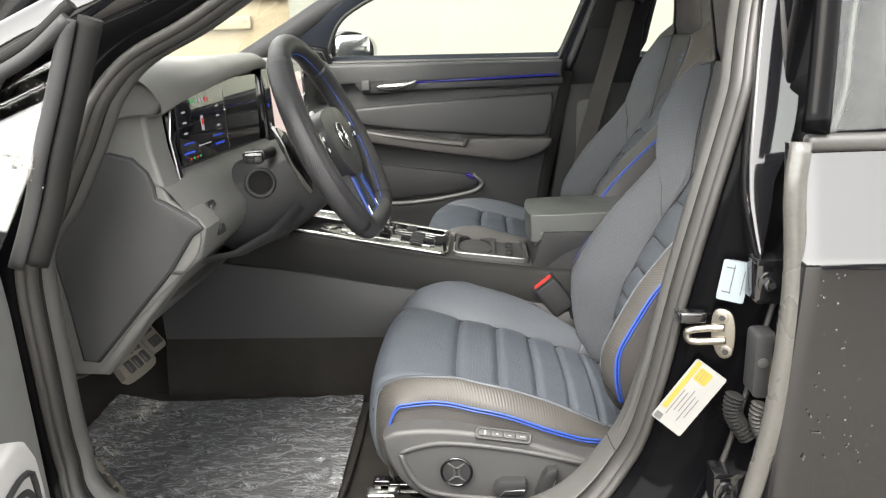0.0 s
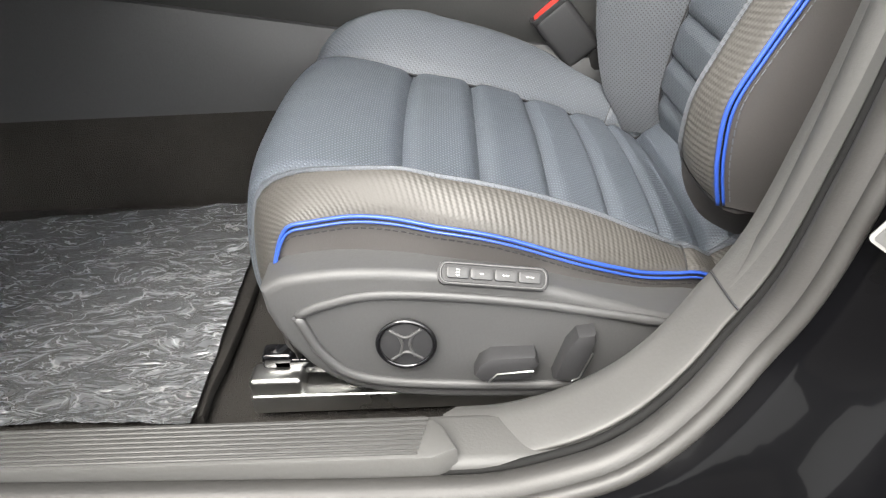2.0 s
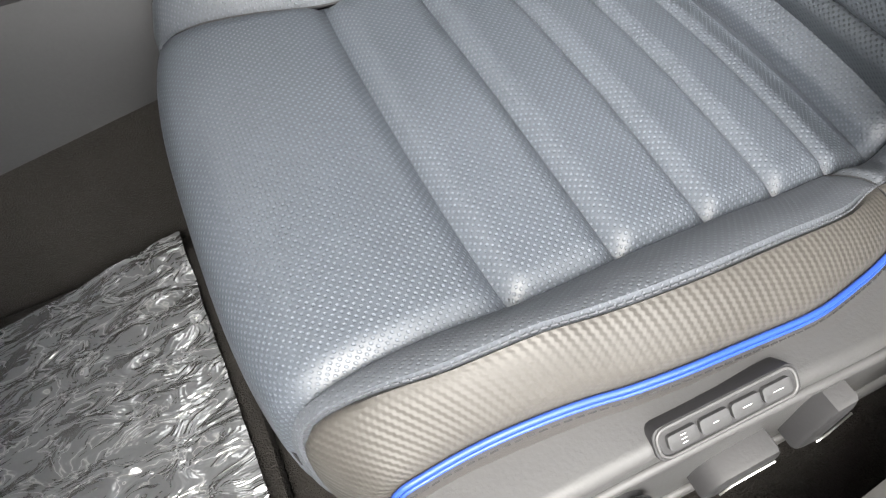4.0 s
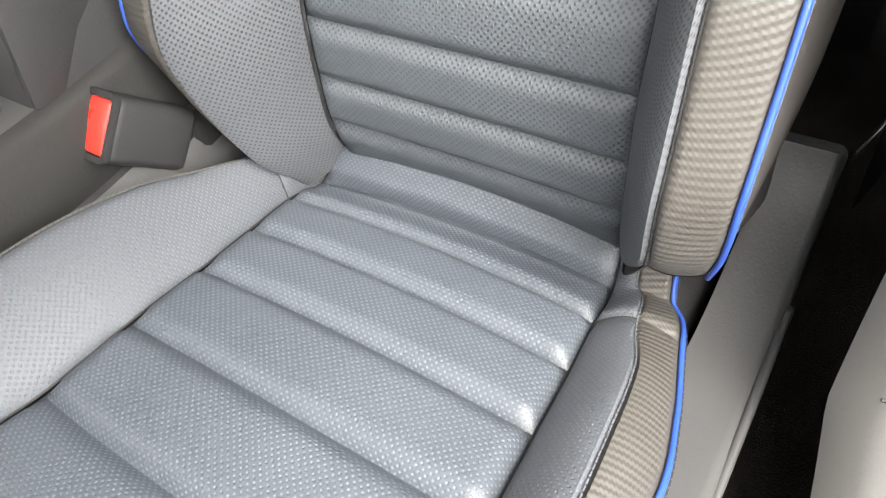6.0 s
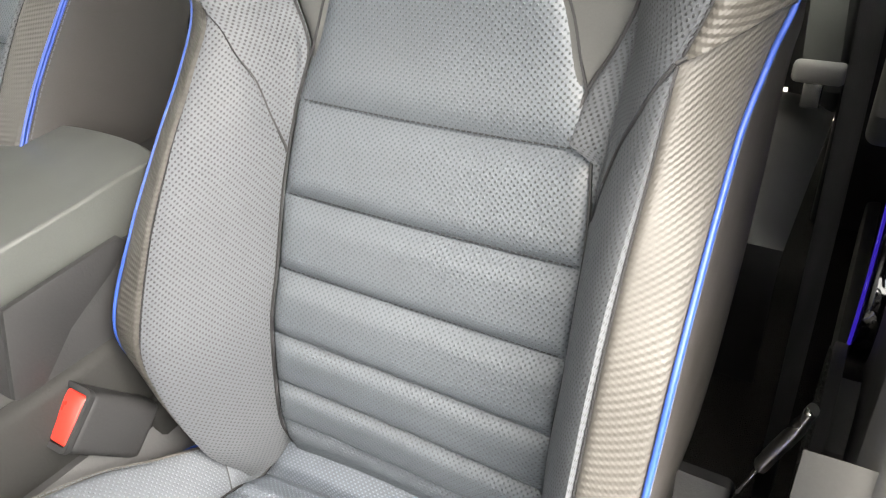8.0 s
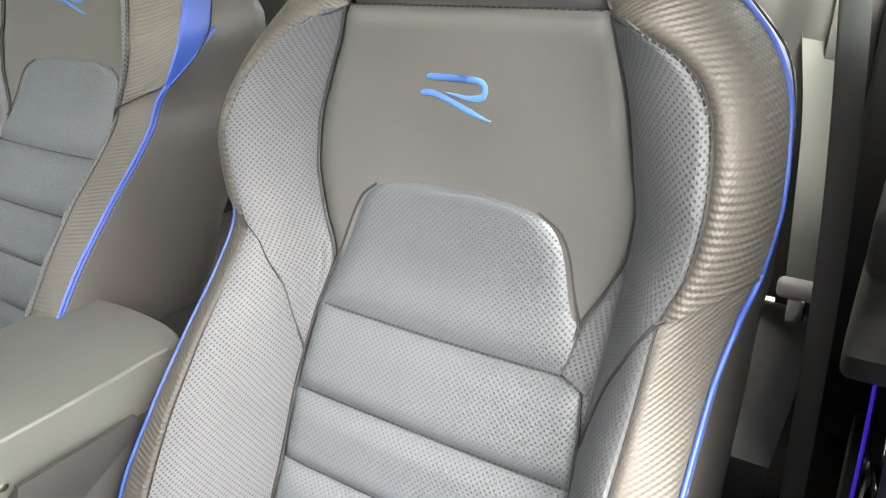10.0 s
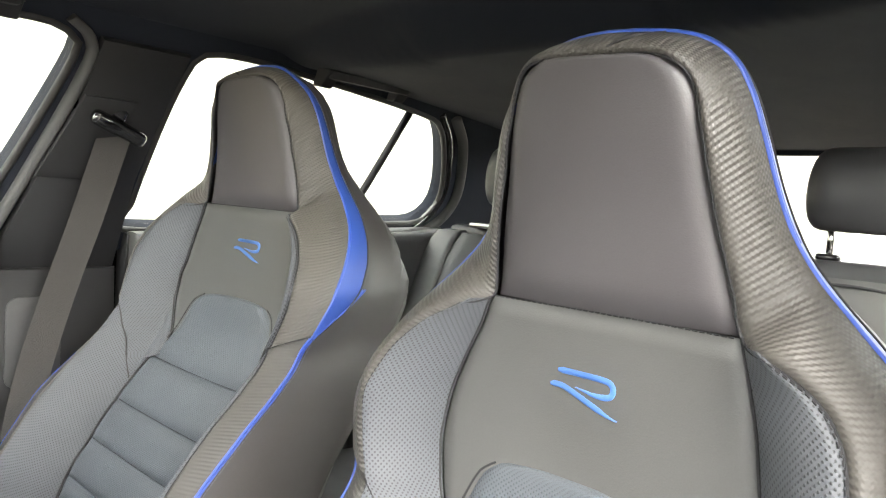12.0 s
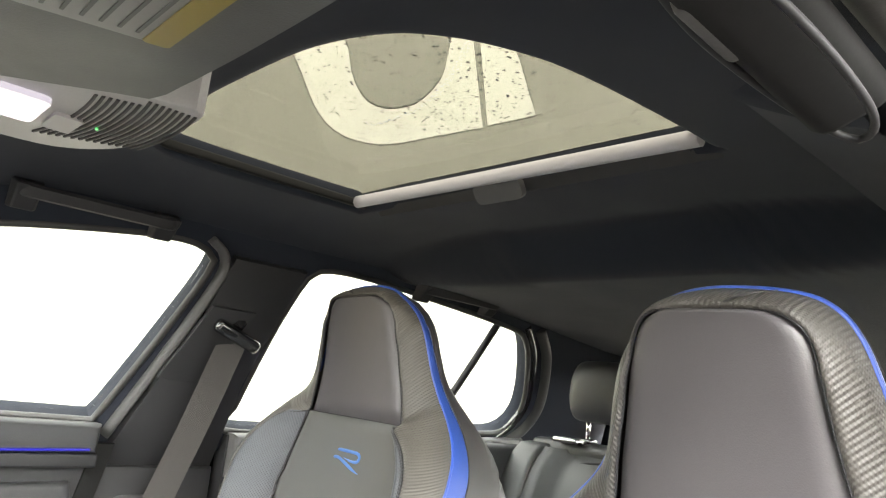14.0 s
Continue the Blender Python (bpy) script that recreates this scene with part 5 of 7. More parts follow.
RW = [tuple(q) for q in cr([(0.44, 0.47), (0.47, 0.55), (0.58, 0.60), (0.92, 0.60), (0.92, 0.40), (0.62, 0.38), (0.50, 0.40)], 50, True)[:-1]]
rwm = Matrix.Translation((0, -0.682, 0)) @ SIDE_L @ Matrix.Diagonal((1, 1, -1, 1))
part("door_pocket", slab(RW, 0.02, rwm, 0.004), GLOSS, rdoor, "dark door pocket recess")
part("ambient_strip", tube([(x, -0.680, z) for x, z in RW[:26]], 0.002, 6), AMBIENT, rdoor, "violet ambient light strip")
part("lower_panel", slab([tuple(q) for q in cr([(0.36, 0.40), (0.44, 0.44), (0.52, 0.385), (0.92, 0.36), (0.92, 0.22), (0.45, 0.20), (0.37, 0.28)], 40, True)[:-1]], 0.03, Matrix.Translation((0, -0.672, 0)) @ SIDE_L @ Matrix.Diagonal((1, 1, -1, 1)), 0.008), TRIM, rdoor)
part("speaker_cover", disc((0.40, -0.668, 0.38), (0, 1, 0), 0.095, 0.012, 0.006), PLASTIC_LO, rdoor)
grill = [disc((0.40 + r * math.cos(a), -0.6655, 0.38 + r * math.sin(a)), (0, 1, 0), 0.0022, 0.003, 0.0, 6) for r in np.arange(0.010, 0.088, 0.0085) for a in np.linspace(0, 2 * math.pi, int(r * 800) + 1)[:-1]]
part("speaker_holes", joined(*grill), TRIM, rdoor)

# raindrops on the outer paint and glass
rng = random.Random(4)


def drops(spots, r0, r1, normal, squash=0.45):
    verts, faces = [], []
    q = Vector(normal).to_track_quat("Z", "Y").to_matrix()
    for p in spots:
        r = rng.uniform(r0, r1)
        k = len(verts)
        for h, rr in ((0.0, 1.0), (0.55, 0.8), (0.9, 0.4)):
            for i in range(7):
                a = 2 * math.pi * i / 7
                verts.append(tuple(Vector(p) + q @ Vector((rr * r * math.cos(a), rr * r * math.sin(a) * 1.15, h * r * squash))))
        verts.append(tuple(Vector(p) + q @ Vector((0, 0, r * squash))))
        for lvl in range(2):
            faces += [(k + lvl * 7 + i, k + lvl * 7 + (i + 1) % 7, k + lvl * 7 + 7 + (i + 1) % 7, k + lvl * 7 + 7 + i) for i in range(7)]
        faces += [(k + 14 + i, k + 14 + (i + 1) % 7, k + 21) for i in range(7)]
    me = bpy.data.meshes.new("drops")
    me.from_pydata(verts, [], faces)
    return smooth(me, 80)


WATER = surf("water_drop", (0.045, 0.045, 0.045), 0.08, bump=0.0, var=0.1)
spots = [(rng.uniform(0.19, 0.5), -0.8885, rng.uniform(0.60, 0.82)) for _ in range(260)]
part("raindrops", drops(spots, 0.0005, 0.0014, (0, -1, 0)), WATER, rdoor)["kind"] = "stuff"

# ---------------------------------------------------------------- front door, standing open
fdoor = thing("front_door", (-0.76, -0.86, 0.3), "open driver door with grey trim panel and raindrops on its glass", "car door")
TH = radians(72)
d_dir, d_in = Vector((math.cos(TH), -math.sin(TH), 0)), Vector((math.sin(TH), math.cos(TH), 0))


def door_pt(s, n, z):
    return Vector((-0.66, -0.90, z)) + d_dir * s + d_in * n


dm = axes_m(door_pt(0, 0, 0), d_dir, (0, 0, 1))
dmi = dm @ Matrix.Diagonal((1, 1, -1, 1))
part("door_shell", slab([(-0.02, 0.25), (1.0, 0.25), (1.05, 0.6), (1.03, 0.93), (0.03, 0.912), (-0.02, 0.6)], 0.10, dm @ Matrix.Translation((0, 0, 0.155)), 0.01), PAINT, fdoor, "black painted shell")
inner = [tuple(q) for q in cr([(0.0, 0.27), (0.5, 0.26), (0.98, 0.27), (1.0, 0.6), (0.98, 0.92), (0.5, 0.915), (0.08, 0.905), (0.03, 0.885), (0.006, 0.82), (0.0, 0.70), (-0.004, 0.45)], 90, True)[:-1]]
part("trim_panel", slab(inner, 0.05, dmi, 0.012, seg=4), DOOR_TRIM, fdoor, "grey grained door trim")
pk = [tuple(q) for q in cr([(0.13, 0.30), (0.128, 0.60), (0.132, 0.685), (0.16, 0.72), (0.22, 0.73), (0.60, 0.73), (0.62, 0.6), (0.60, 0.30)], 60, True)[:-1]]
part("door_pocket", slab(pk, 0.04, dmi @ Matrix.Translation((0, 0, 0.038)), 0.02, seg=4), PALE_GREY, fdoor, "pale grey door pocket")
for k in range(3):
    part("pocket_groove", tube(cr([door_pt(0.155 + 0.012 * k, 0.040, 0.45), door_pt(0.155 + 0.012 * k, 0.040, 0.65 - 0.012 * k), door_pt(0.18 + 0.012 * k, 0.040, 0.695 - 0.012 * k), door_pt(0.30, 0.040, 0.70 - 0.012 * k)], 30), 0.003, 6), PLASTIC_LO, fdoor)
bar = [(-0.545, -0.90, 1.092), (-0.557, -0.90, 1.060), (-0.575, -0.90, 1.015), (-0.600, -0.90, 0.955), (-0.618, -0.90, 0.905), (-0.640, -0.91, 0.845)]
part("window_post", tube(cr(bar, 30), 0.0085, 10, flat=0.6), PLASTIC_LO, fdoor, "wet grey window post")
part("post_seal", tube(cr([(x + 0.016, y + 0.012, z) for x, y, z in bar], 30), 0.012, 8), BLACK, fdoor)
rail_ = [(-0.545, -0.90, 1.092), (-0.585, -0.905, 1.060), (-0.63, -0.91, 1.036), (-0.70, -0.915, 0.998), (-0.78, -0.92, 0.95)]
part("window_rail", tube(cr(rail_, 30), 0.0070, 10), PLASTIC_LO, fdoor, "wet grey window rail")
part("rail_seal", tube(cr([(x, y + 0.01, z + 0.014) for x, y, z in rail_], 30), 0.007, 8), BLACK, fdoor)
part("window_pane", slab([(-0.56, 0.115), (-0.79, -0.015), (-0.79, -0.10), (-0.64, -0.11)], 0.003, axes_m((0, -0.905, 0.96), (1, 0, 0), (0, 0.38, 1)), 0.0), glass("wet_side_glass", (0.9, 0.9, 0.86), graze=0.5, face=0.10), fdoor, "side glass with raindrops")
part("window_sill", box((-0.72, -0.915, 0.915), (0.13, 0.02, 0.022), 0.008, (0, 4, 0)), EDGE, fdoor)
spots = [(x, -0.9065 + 0.38 * (z - 0.96), z) for x, z in ((rng.uniform(-0.69, -0.58), rng.uniform(0.93, 1.05)) for _ in range(90)) if z < 1.07 + (x + 0.56) * 0.55]
part("raindrops", drops(spots, 0.0006, 0.0015, (0, -1, 0)), WATER, fdoor)["kind"] = "stuff"
one("outer_pillar", tube(cr([(-0.92, -0.83, 0.955), (-0.80, -0.82, 1.010), (-0.684, -0.80, 1.066), (-0.60, -0.79, 1.104), (-0.48, -0.76, 1.160), (-0.30, -0.70, 1.27), (-0.1, -0.66, 1.345)], 50), 0.026, 14, flat=0.7), PAINT_DOOR, "wet grey outer windscreen pillar with raindrops", "windscreen pillar", "structure")

# bonnet end and wing behind the windscreen pillar
one("front_wing", grid([[(x, y, z) for x in np.linspace(-2.1, -0.80, 16)] for y, z in ((-0.86, 0.45), (-0.89, 0.65), (-0.88, 0.85), (-0.84, 0.94), (-0.78, 0.965))], flip=True), PAINT_DOOR, "black painted front wing wet with rain", "car wing", "structure")
one("bonnet", grid([[(x, y, 0.97 - 0.06 * (y / 0.8) ** 2 - 0.10 * max(0, (-x - 1.0)) ** 1.5) for x in np.linspace(-2.1, -1.02, 14)] for y in np.linspace(-0.78, 0.78, 18)]), PAINT_DOOR, "black bonnet with rain seen through the windscreen", "bonnet", "structure")

# ---------------------------------------------------------------- floor, tunnel, cabin walls
one("floor", grid([[(x, y, 0.300 + 0.010 * noise.noise((x * 9, y * 9, 0)) + 0.42 * max(0, -x - 0.86) ** 1.1) for x in np.linspace(-1.15, 1.3, 90)] for y in np.linspace(-0.75, 0.75, 64)]), CARPET, "black carpeted car floor", "floor", "structure")
one("bulkhead", grid([[(x, y, z) for y in np.linspace(-0.75, 0.75, 6)] for x, z in ((-1.12, 0.30), (-1.10, 0.55), (-1.02, 0.80), (-1.0, 0.95))]), CARPET, "black carpet on the foot well bulkhead", "bulkhead", "structure")
one("kick_panel", slab([(-1.1, 0.30), (-0.70, 0.30), (-0.730, 0.45), (-0.78, 0.66), (-0.82, 0.80), (-1.0, 0.85)], 0.03, Matrix.Translation((0, -0.69, 0)) @ SIDE_L @ Matrix.Diagonal((1, 1, -1, 1)), 0.006), TRIM, "grey plastic kick panel beside the pedals", "kick panel", "structure")
one("body_side", slab([(-0.78, 0.16), (1.62, 0.16), (1.62, 0.985), (-0.78, 0.985)], 0.03, left_face(0.765), 0.0), PAINT, "black painted outer body side", "body side", "structure")
one("under_sill", box((0.0, -0.77, 0.26), (2.2, 0.10, 0.24), 0.03), PAINT, "black painted rocker panel under the door", "rocker panel", "structure")

mat_ = thing("floor_mat", (-0.66, -0.40, 0.31), "black foot mat under a creased clear protection film", "floor mat")
part("mat", slab([tuple(q) for q in cr([(-0.92, -0.60), (-0.45, -0.62), (-0.40, -0.56), (-0.40, -0.25), (-0.44, -0.20), (-0.86, -0.16), (-0.92, -0.22)], 50, True)[:-1]], 0.012, Matrix.Translation((0, 0, 0.318)), 0.004), CARPET, mat_)
fm = []
for v in np.linspace(0, 1, 90):
    row = []
    for u in np.linspace(0, 1, 90):
        x = (-0.945 + 0.530 * u) + 0.012 * v
        y = -0.165 - 0.43 * v - 0.02 * u - (1 - u) * 0.10 * (1 - v) * 0.6
        h = 0.004 * noise.noise((x * 22, y * 30, 1)) + 0.003 * abs(noise.noise((x * 55, y * 34, 4))) + 0.0016 * noise.noise((x * 120, y * 90, 8))
        rise = 0.30 * max(0, -x - 0.84) ** 1.1
        row.append((x, y, 0.3245 + h + rise))
    fm.append(row)
part("protection_film", grid(fm), FILM, mat_, "creased clear film with glints in its colour")

# pedals
pedal = thing("brake_pedal", (-0.83, -0.40, 0.50), "brushed metal brake pedal with black rubber pads", "pedal")
pm = axes_m((-0.796, -0.425, 0.528), (0.10, 1, 0.0), (-0.62, 0.06, 0.78)) @ Matrix.Diagonal((1.0, 1.2, 1, 1))
part("pad", slab([tuple(q) for q in cr([(-0.042, -0.03), (0.042, -0.03), (0.045, 0.0), (0.040, 0.032), (-0.040, 0.032), (-0.045, 0.0)], 30, True)[:-1]], 0.014, pm, 0.004), PEDAL, pedal)
for i in range(3):
    for j in range(2):
        part("rubber_pad", box(pm @ Vector((-0.024 + 0.024 * i, -0.012 + 0.024 * j, 0.001)), (0.009, 0.015, 0.024), 0.003, (0, -38, -5)), RUBBER, pedal)
part("arm", tube([(-0.815, -0.425, 0.53), (-0.90, -0.42, 0.66), (-0.95, -0.42, 0.78)], 0.010, 8), PLASTIC_LO, pedal)
pedal2 = thing("accelerator_pedal", (-0.79, -0.28, 0.54), "brushed metal accelerator pedal with rubber pads", "pedal")
pm2 = axes_m((-0.822, -0.315, 0.535), (0.10, 1, 0.0), (-0.62, 0.06, 0.78))
part("pad", slab(rounded(0.05, 0.10, 0.012), 0.012, pm2, 0.004), PEDAL, pedal2)
for i in range(3):
    part("rubber_pad", box(pm2 @ Vector((0, -0.03 + 0.03 * i, 0.001)), (0.010, 0.03, 0.020), 0.003, (0, -38, -5)), RUBBER, pedal2)
part("arm", tube([(-0.835, -0.315, 0.54), (-0.88, -0.315, 0.66), (-0.95, -0.315, 0.76)], 0.009, 8), PLASTIC_LO, pedal2)

rest = thing("foot_rest", (-0.80, -0.62, 0.32), "brushed metal foot rest with black rubber strips", "foot rest")
rm = axes_m((-0.800, -0.610, 0.395), (0.15, 1, 0.0), (-0.62, 0.0, 0.78))
part("plate", slab(rounded(0.075, 0.13, 0.014), 0.012, rm, 0.004), PEDAL, rest)
part("base", box((-0.830, -0.610, 0.365), (0.09, 0.075, 0.09), 0.012, (0, -38, 0)), PLASTIC_LO, rest)
for i in range(4):
    part("rubber_strip", slab(rounded(0.055, 0.010, 0.004, cy=-0.045 + 0.03 * i), 0.006, rm @ Matrix.Translation((0, 0, 0.003)), 0.002), RUBBER, rest)

# ---------------------------------------------------------------- dashboard
dash = thing("dashboard", (-0.75, 0, 0.6), "dark grey soft-touch dashboard with glossy black display panel", "dashboard")
HOOD = lambda y: float(np.interp(y, (-0.68, -0.56, -0.40, -0.18, -0.10, 0.0), (0.986, 1.003, 1.020, 1.036, 1.030, 1.005)))
rows = []
for y in np.linspace(-0.662, 0.70, 56):
    zh = HOOD(y)
    back = 0.045 * min(max((y + 0.17) / 0.12, 0), 1) ** 1.5
    top = 1.050 - 0.012 * min(max((y + 0.1) / 0.2, 0), 1) - 0.02 * max(0, (abs(y) - 0.55) / 0.15) ** 2
    rows.append([(x - back * (x > -0.75), y, z) for x, z in cr([(-1.04, 0.975), (-0.88, 1.022), (-0.74, top), (-0.66, top), (-0.60, 0.5 * (top + zh) + 0.012), (-0.570, zh), (-0.580, zh - 0.010), (-0.63, zh - 0.012), (-0.68, zh - 0.03)], 40)])
part("upper_pad", grid(rows, flip=True), SOFT, dash, "soft grained dash top")
low = cr([(-0.66, 0.985), (-0.665, 0.90), (-0.620, 0.889), (-0.588, 0.880), (-0.558, 0.842), (-0.543, 0.815), (-0.558, 0.775), (-0.60, 0.738), (-0.66, 0.68), (-0.74, 0.60), (-0.85, 0.59)], 44)
part("lower_panel", grid([[(x, y, z) for x, z in low] for y in np.linspace(-0.655, 0.68, 30)], flip=True), SOFT, dash, "soft grey lower dash moulding")
cheek = [(-0.80, 0.60), (-0.712, 0.597), (-0.640, 0.683), (-0.578, 0.752), (-0.548, 0.778), (-0.536, 0.820), (-0.545, 0.834), (-0.582, 0.862), (-0.590, 0.888), (-0.599, 0.930), (-0.602, 0.972), (-0.582, 0.983), (-0.574, 0.995), (-0.596, 1.020), (-0.640, 1.036), (-0.72, 1.034), (-0.80, 1.005)]
part("end_cheek", slab(cheek, 0.055, left_face(-0.652), 0.007, seg=4), SOFT, dash, "grey dash end")
cover = [(-0.742, 0.624), (-0.722, 0.622), (-0.593, 0.761), (-0.557, 0.812), (-0.541, 0.822), (-0.548, 0.832), (-0.587, 0.857), (-0.601, 0.864), (-0.602, 0.880), (-0.608, 0.900), (-0.626, 0.919), (-0.655, 0.927), (-0.72, 0.925), (-0.76, 0.80)]
part("cover_gap", tube([(x, -0.6535, z) for x, z in cover], 0.0030, 6, closed=True), THREAD, dash)
part("end_cover", slab(cover, 0.02, left_face(-0.6575), 0.003, seg=3), DASH_DARK, dash, "dark flat fuse cover")
part("cover_split", tube([(-0.598, -0.6535, 0.757), (-0.572, -0.6535, 0.757)], 0.0018, 6), THREAD, dash)
part("vent_frame", slab(rounded(0.045, 0.10, 0.008), 0.02, axes_m((-0.618, -0.575, 0.94), (0.25, 1, 0), (-0.1, 0, 1)), 0.004, holes=[rounded(0.034, 0.085, 0.006)]), PLASTIC, dash)
for i in range(5):
    part("vent_slat", box((-0.622, -0.575, 0.908 + 0.016 * i), (0.02, 0.034, 0.002), 0.0008, (0, 20, 14)), PLASTIC_LO, dash)
# instrument display in a glossy black surround
sm2 = axes_m((-0.602, -0.452, 0.940), (0.03, 1, 0), (-0.02, 0, 1))
part("display_surround", slab(rounded(0.42, 0.140, 0.02, cx=0.105, cy=0.004), 0.02, sm2 @ Matrix.Translation((0, 0, -0.004)), 0.004), GLOSS, dash, "glossy black panel")
part("instrument_display", slab(rounded(0.200, 0.106, 0.008, cx=0.005), 0.006, sm2 @ Matrix.Translation((0.0, 0.004, 0.001)), 0.001), SCREEN_BG, dash, "lit digital instrument display")


def lit(x, y, w, h, mat, m=sm2, up=0.0016):
    part("display_mark", slab(rounded(w * 0.72, h * 0.72, min(w, h) * 0.2, 3, x, y), 0.0004, m @ Matrix.Translation((0, 0.004, up)), 0), mat, dash)


for i in range(7):
    lit(-0.034 + 0.011 * i, 0.040, 0.008, 0.008, LIT_GREEN if i < 2 else LIT_RED if i > 4 else LIT_WHITE)
lit(0.0, 0.004, 0.014, 0.034, LIT_WHITE)
lit(0.0, 0.006, 0.010, 0.014, LIT_RED, up=0.0021)
for s in (-1, 1):
    lit(s * 0.058, -0.022, 0.055, 0.003, LIT_BLUE)
    lit(s * 0.062, -0.036, 0.055, 0.005, LIT_BLUE)
    for j in range(3):
        lit(s * 0.066, 0.026 - 0.016 * j, 0.018, 0.004, LIT_WHITE)
lit(0.0, -0.030, 0.07, 0.0025, LIT_WHITE)
for i in range(4):
    lit(-0.06 + 0.012 * i, -0.046, 0.007, 0.005, LIT_GREEN if i in (1, 3) else LIT_RED)
# centre display
sm3 = axes_m((-0.582, 0.010, 0.945), (0.05, 1, 0), (-0.04, 0, 1))
part("display_surround", slab(rounded(0.30, 0.160, 0.015), 0.02, sm3, 0.004), GLOSS, dash)
part("centre_display", slab(rounded(0.225, 0.128, 0.006), 0.003, sm3 @ Matrix.Translation((0.01, 0, 0.0015)), 0.0005), glow("display_pink_white", (0.95, 0.78, 0.75), 0.10), dash, "lit pale centre touchscreen")
for i in range(3):
    lit(-0.128, 0.04 - 0.04 * i, 0.012, 0.010, LIT_BLUE if i == 1 else LIT_WHITE, sm3, 0.0012)
# trim strip and light switch panel left of the column
part("gloss_blade", slab([(-0.640, 0.995), (-0.640, 0.90), (-0.600, 0.842), (-0.588, 0.842), (-0.590, 0.880), (-0.597, 0.939), (-0.590, 0.992)], 0.012, left_face(-0.590), 0.003), GLOSS, dash, "glossy black trim blade")
part("blade_edge", tube([(-0.590, -0.592, 0.992), (-0.597, -0.592, 0.939), (-0.590, -0.592, 0.880), (-0.587, -0.592, 0.842)], 0.0020, 6), SATIN, dash)
part("switch_pod", slab(rounded(0.030, 0.052, 0.006), 0.012, axes_m((-0.548, -0.575, 0.820), (0.0, 1, 0.0), (-0.3, 0.1, 1)), 0.003), PLASTIC_LO, dash)
for i in range(3):
    part("switch_key", box((-0.546 - 0.004 * i, -0.575, 0.806 + 0.014 * i), (0.006, 0.018, 0.010), 0.002, (0, -10, 10)), PLASTIC, dash)
part("knee_panel", grid([[(x + 0.01 * math.cos(y * 3), y, z) for x, z in cr([(-0.575, 0.79), (-0.60, 0.76), (-0.645, 0.70), (-0.70, 0.64), (-0.76, 0.62)], 20)] for y in np.linspace(-0.60, -0.12, 16)], flip=True), DASH_DARK, dash)

# ---------------------------------------------------------------- steering column and wheel
WC = Vector((-0.403, -0.3626, 0.9045))
WN = Vector((0.911, 0, 0.413)).normalized()
wm = axes_m(WC, (0, 1, 0), (-WN.z, 0, WN.x))
wheel = thing("steering_wheel", WC, "flat-bottomed black leather steering wheel with blue stitching and blue spoke trim", "steering wheel")
rim = []
for i in range(96):
    a = 2 * math.pi * i / 96
    x, y = 0.178 * math.cos(a), 0.176 * math.sin(a)
    if y < -0.150:
        y = -0.150 - (abs(y) - 0.150) * 0.25
    rim.append(wm @ Vector((x, y, 0)))
part("rim", tube(rim, [0.0180 + 0.002 * (abs(math.cos(2 * math.pi * i / 96)) > 0.55) for i in range(96)], 16, closed=True), LEATHER_DARK, wheel, "black leather rim")
GRIP = surf("perforated_black_leather", (0.03, 0.03, 0.032), 0.42, grain=900, bump=0.2)
dots(GRIP, 0.004, 0.24, 0.5)
for s in (0, 1):
    span = range(-14, 14) if s == 0 else range(34, 62)
    part("grip", tube([wm @ Vector((0.178 * math.cos(2 * math.pi * i / 96), 0.176 * math.sin(2 * math.pi * i / 96), 0)) for i in span], 0.0205, 16), GRIP, wheel, "perforated leather grip")
inner_line = [wm @ Vector((0.1585 * math.cos(2 * math.pi * i / 96), max(0.1565 * math.sin(2 * math.pi * i / 96), -0.137), 0.006)) for i in range(96)]
part("stitching", stitches(np.array(inner_line), 0.006, 0.004, 0.0008), STITCH_BLUE, wheel, "blue cross stitching")
hub = [tuple(q) for q in cr([(-0.075, 0.045), (0, 0.055), (0.075, 0.045), (0.088, 0.01), (0.07, -0.035), (0.035, -0.066), (0, -0.07), (-0.035, -0.066), (-0.07, -0.035), (-0.088, 0.01)], 50, True)[:-1]]
part("airbag_cover", slab(hub, 0.05, wm @ Matrix.Translation((0, 0, 0.012)), 0.016, seg=5), LEATHER_DARK, wheel, "soft black airbag cover")
part("badge", disc(wm @ Vector((0, 0, 0.0135)), WN, 0.026, 0.004, 0.001), PLASTIC_LO, wheel)
part("badge_ring", ring(wm @ Vector((0, 0, 0.0145)), WN, 0.0245, 0.002), CHROME, wheel, "round chrome badge")
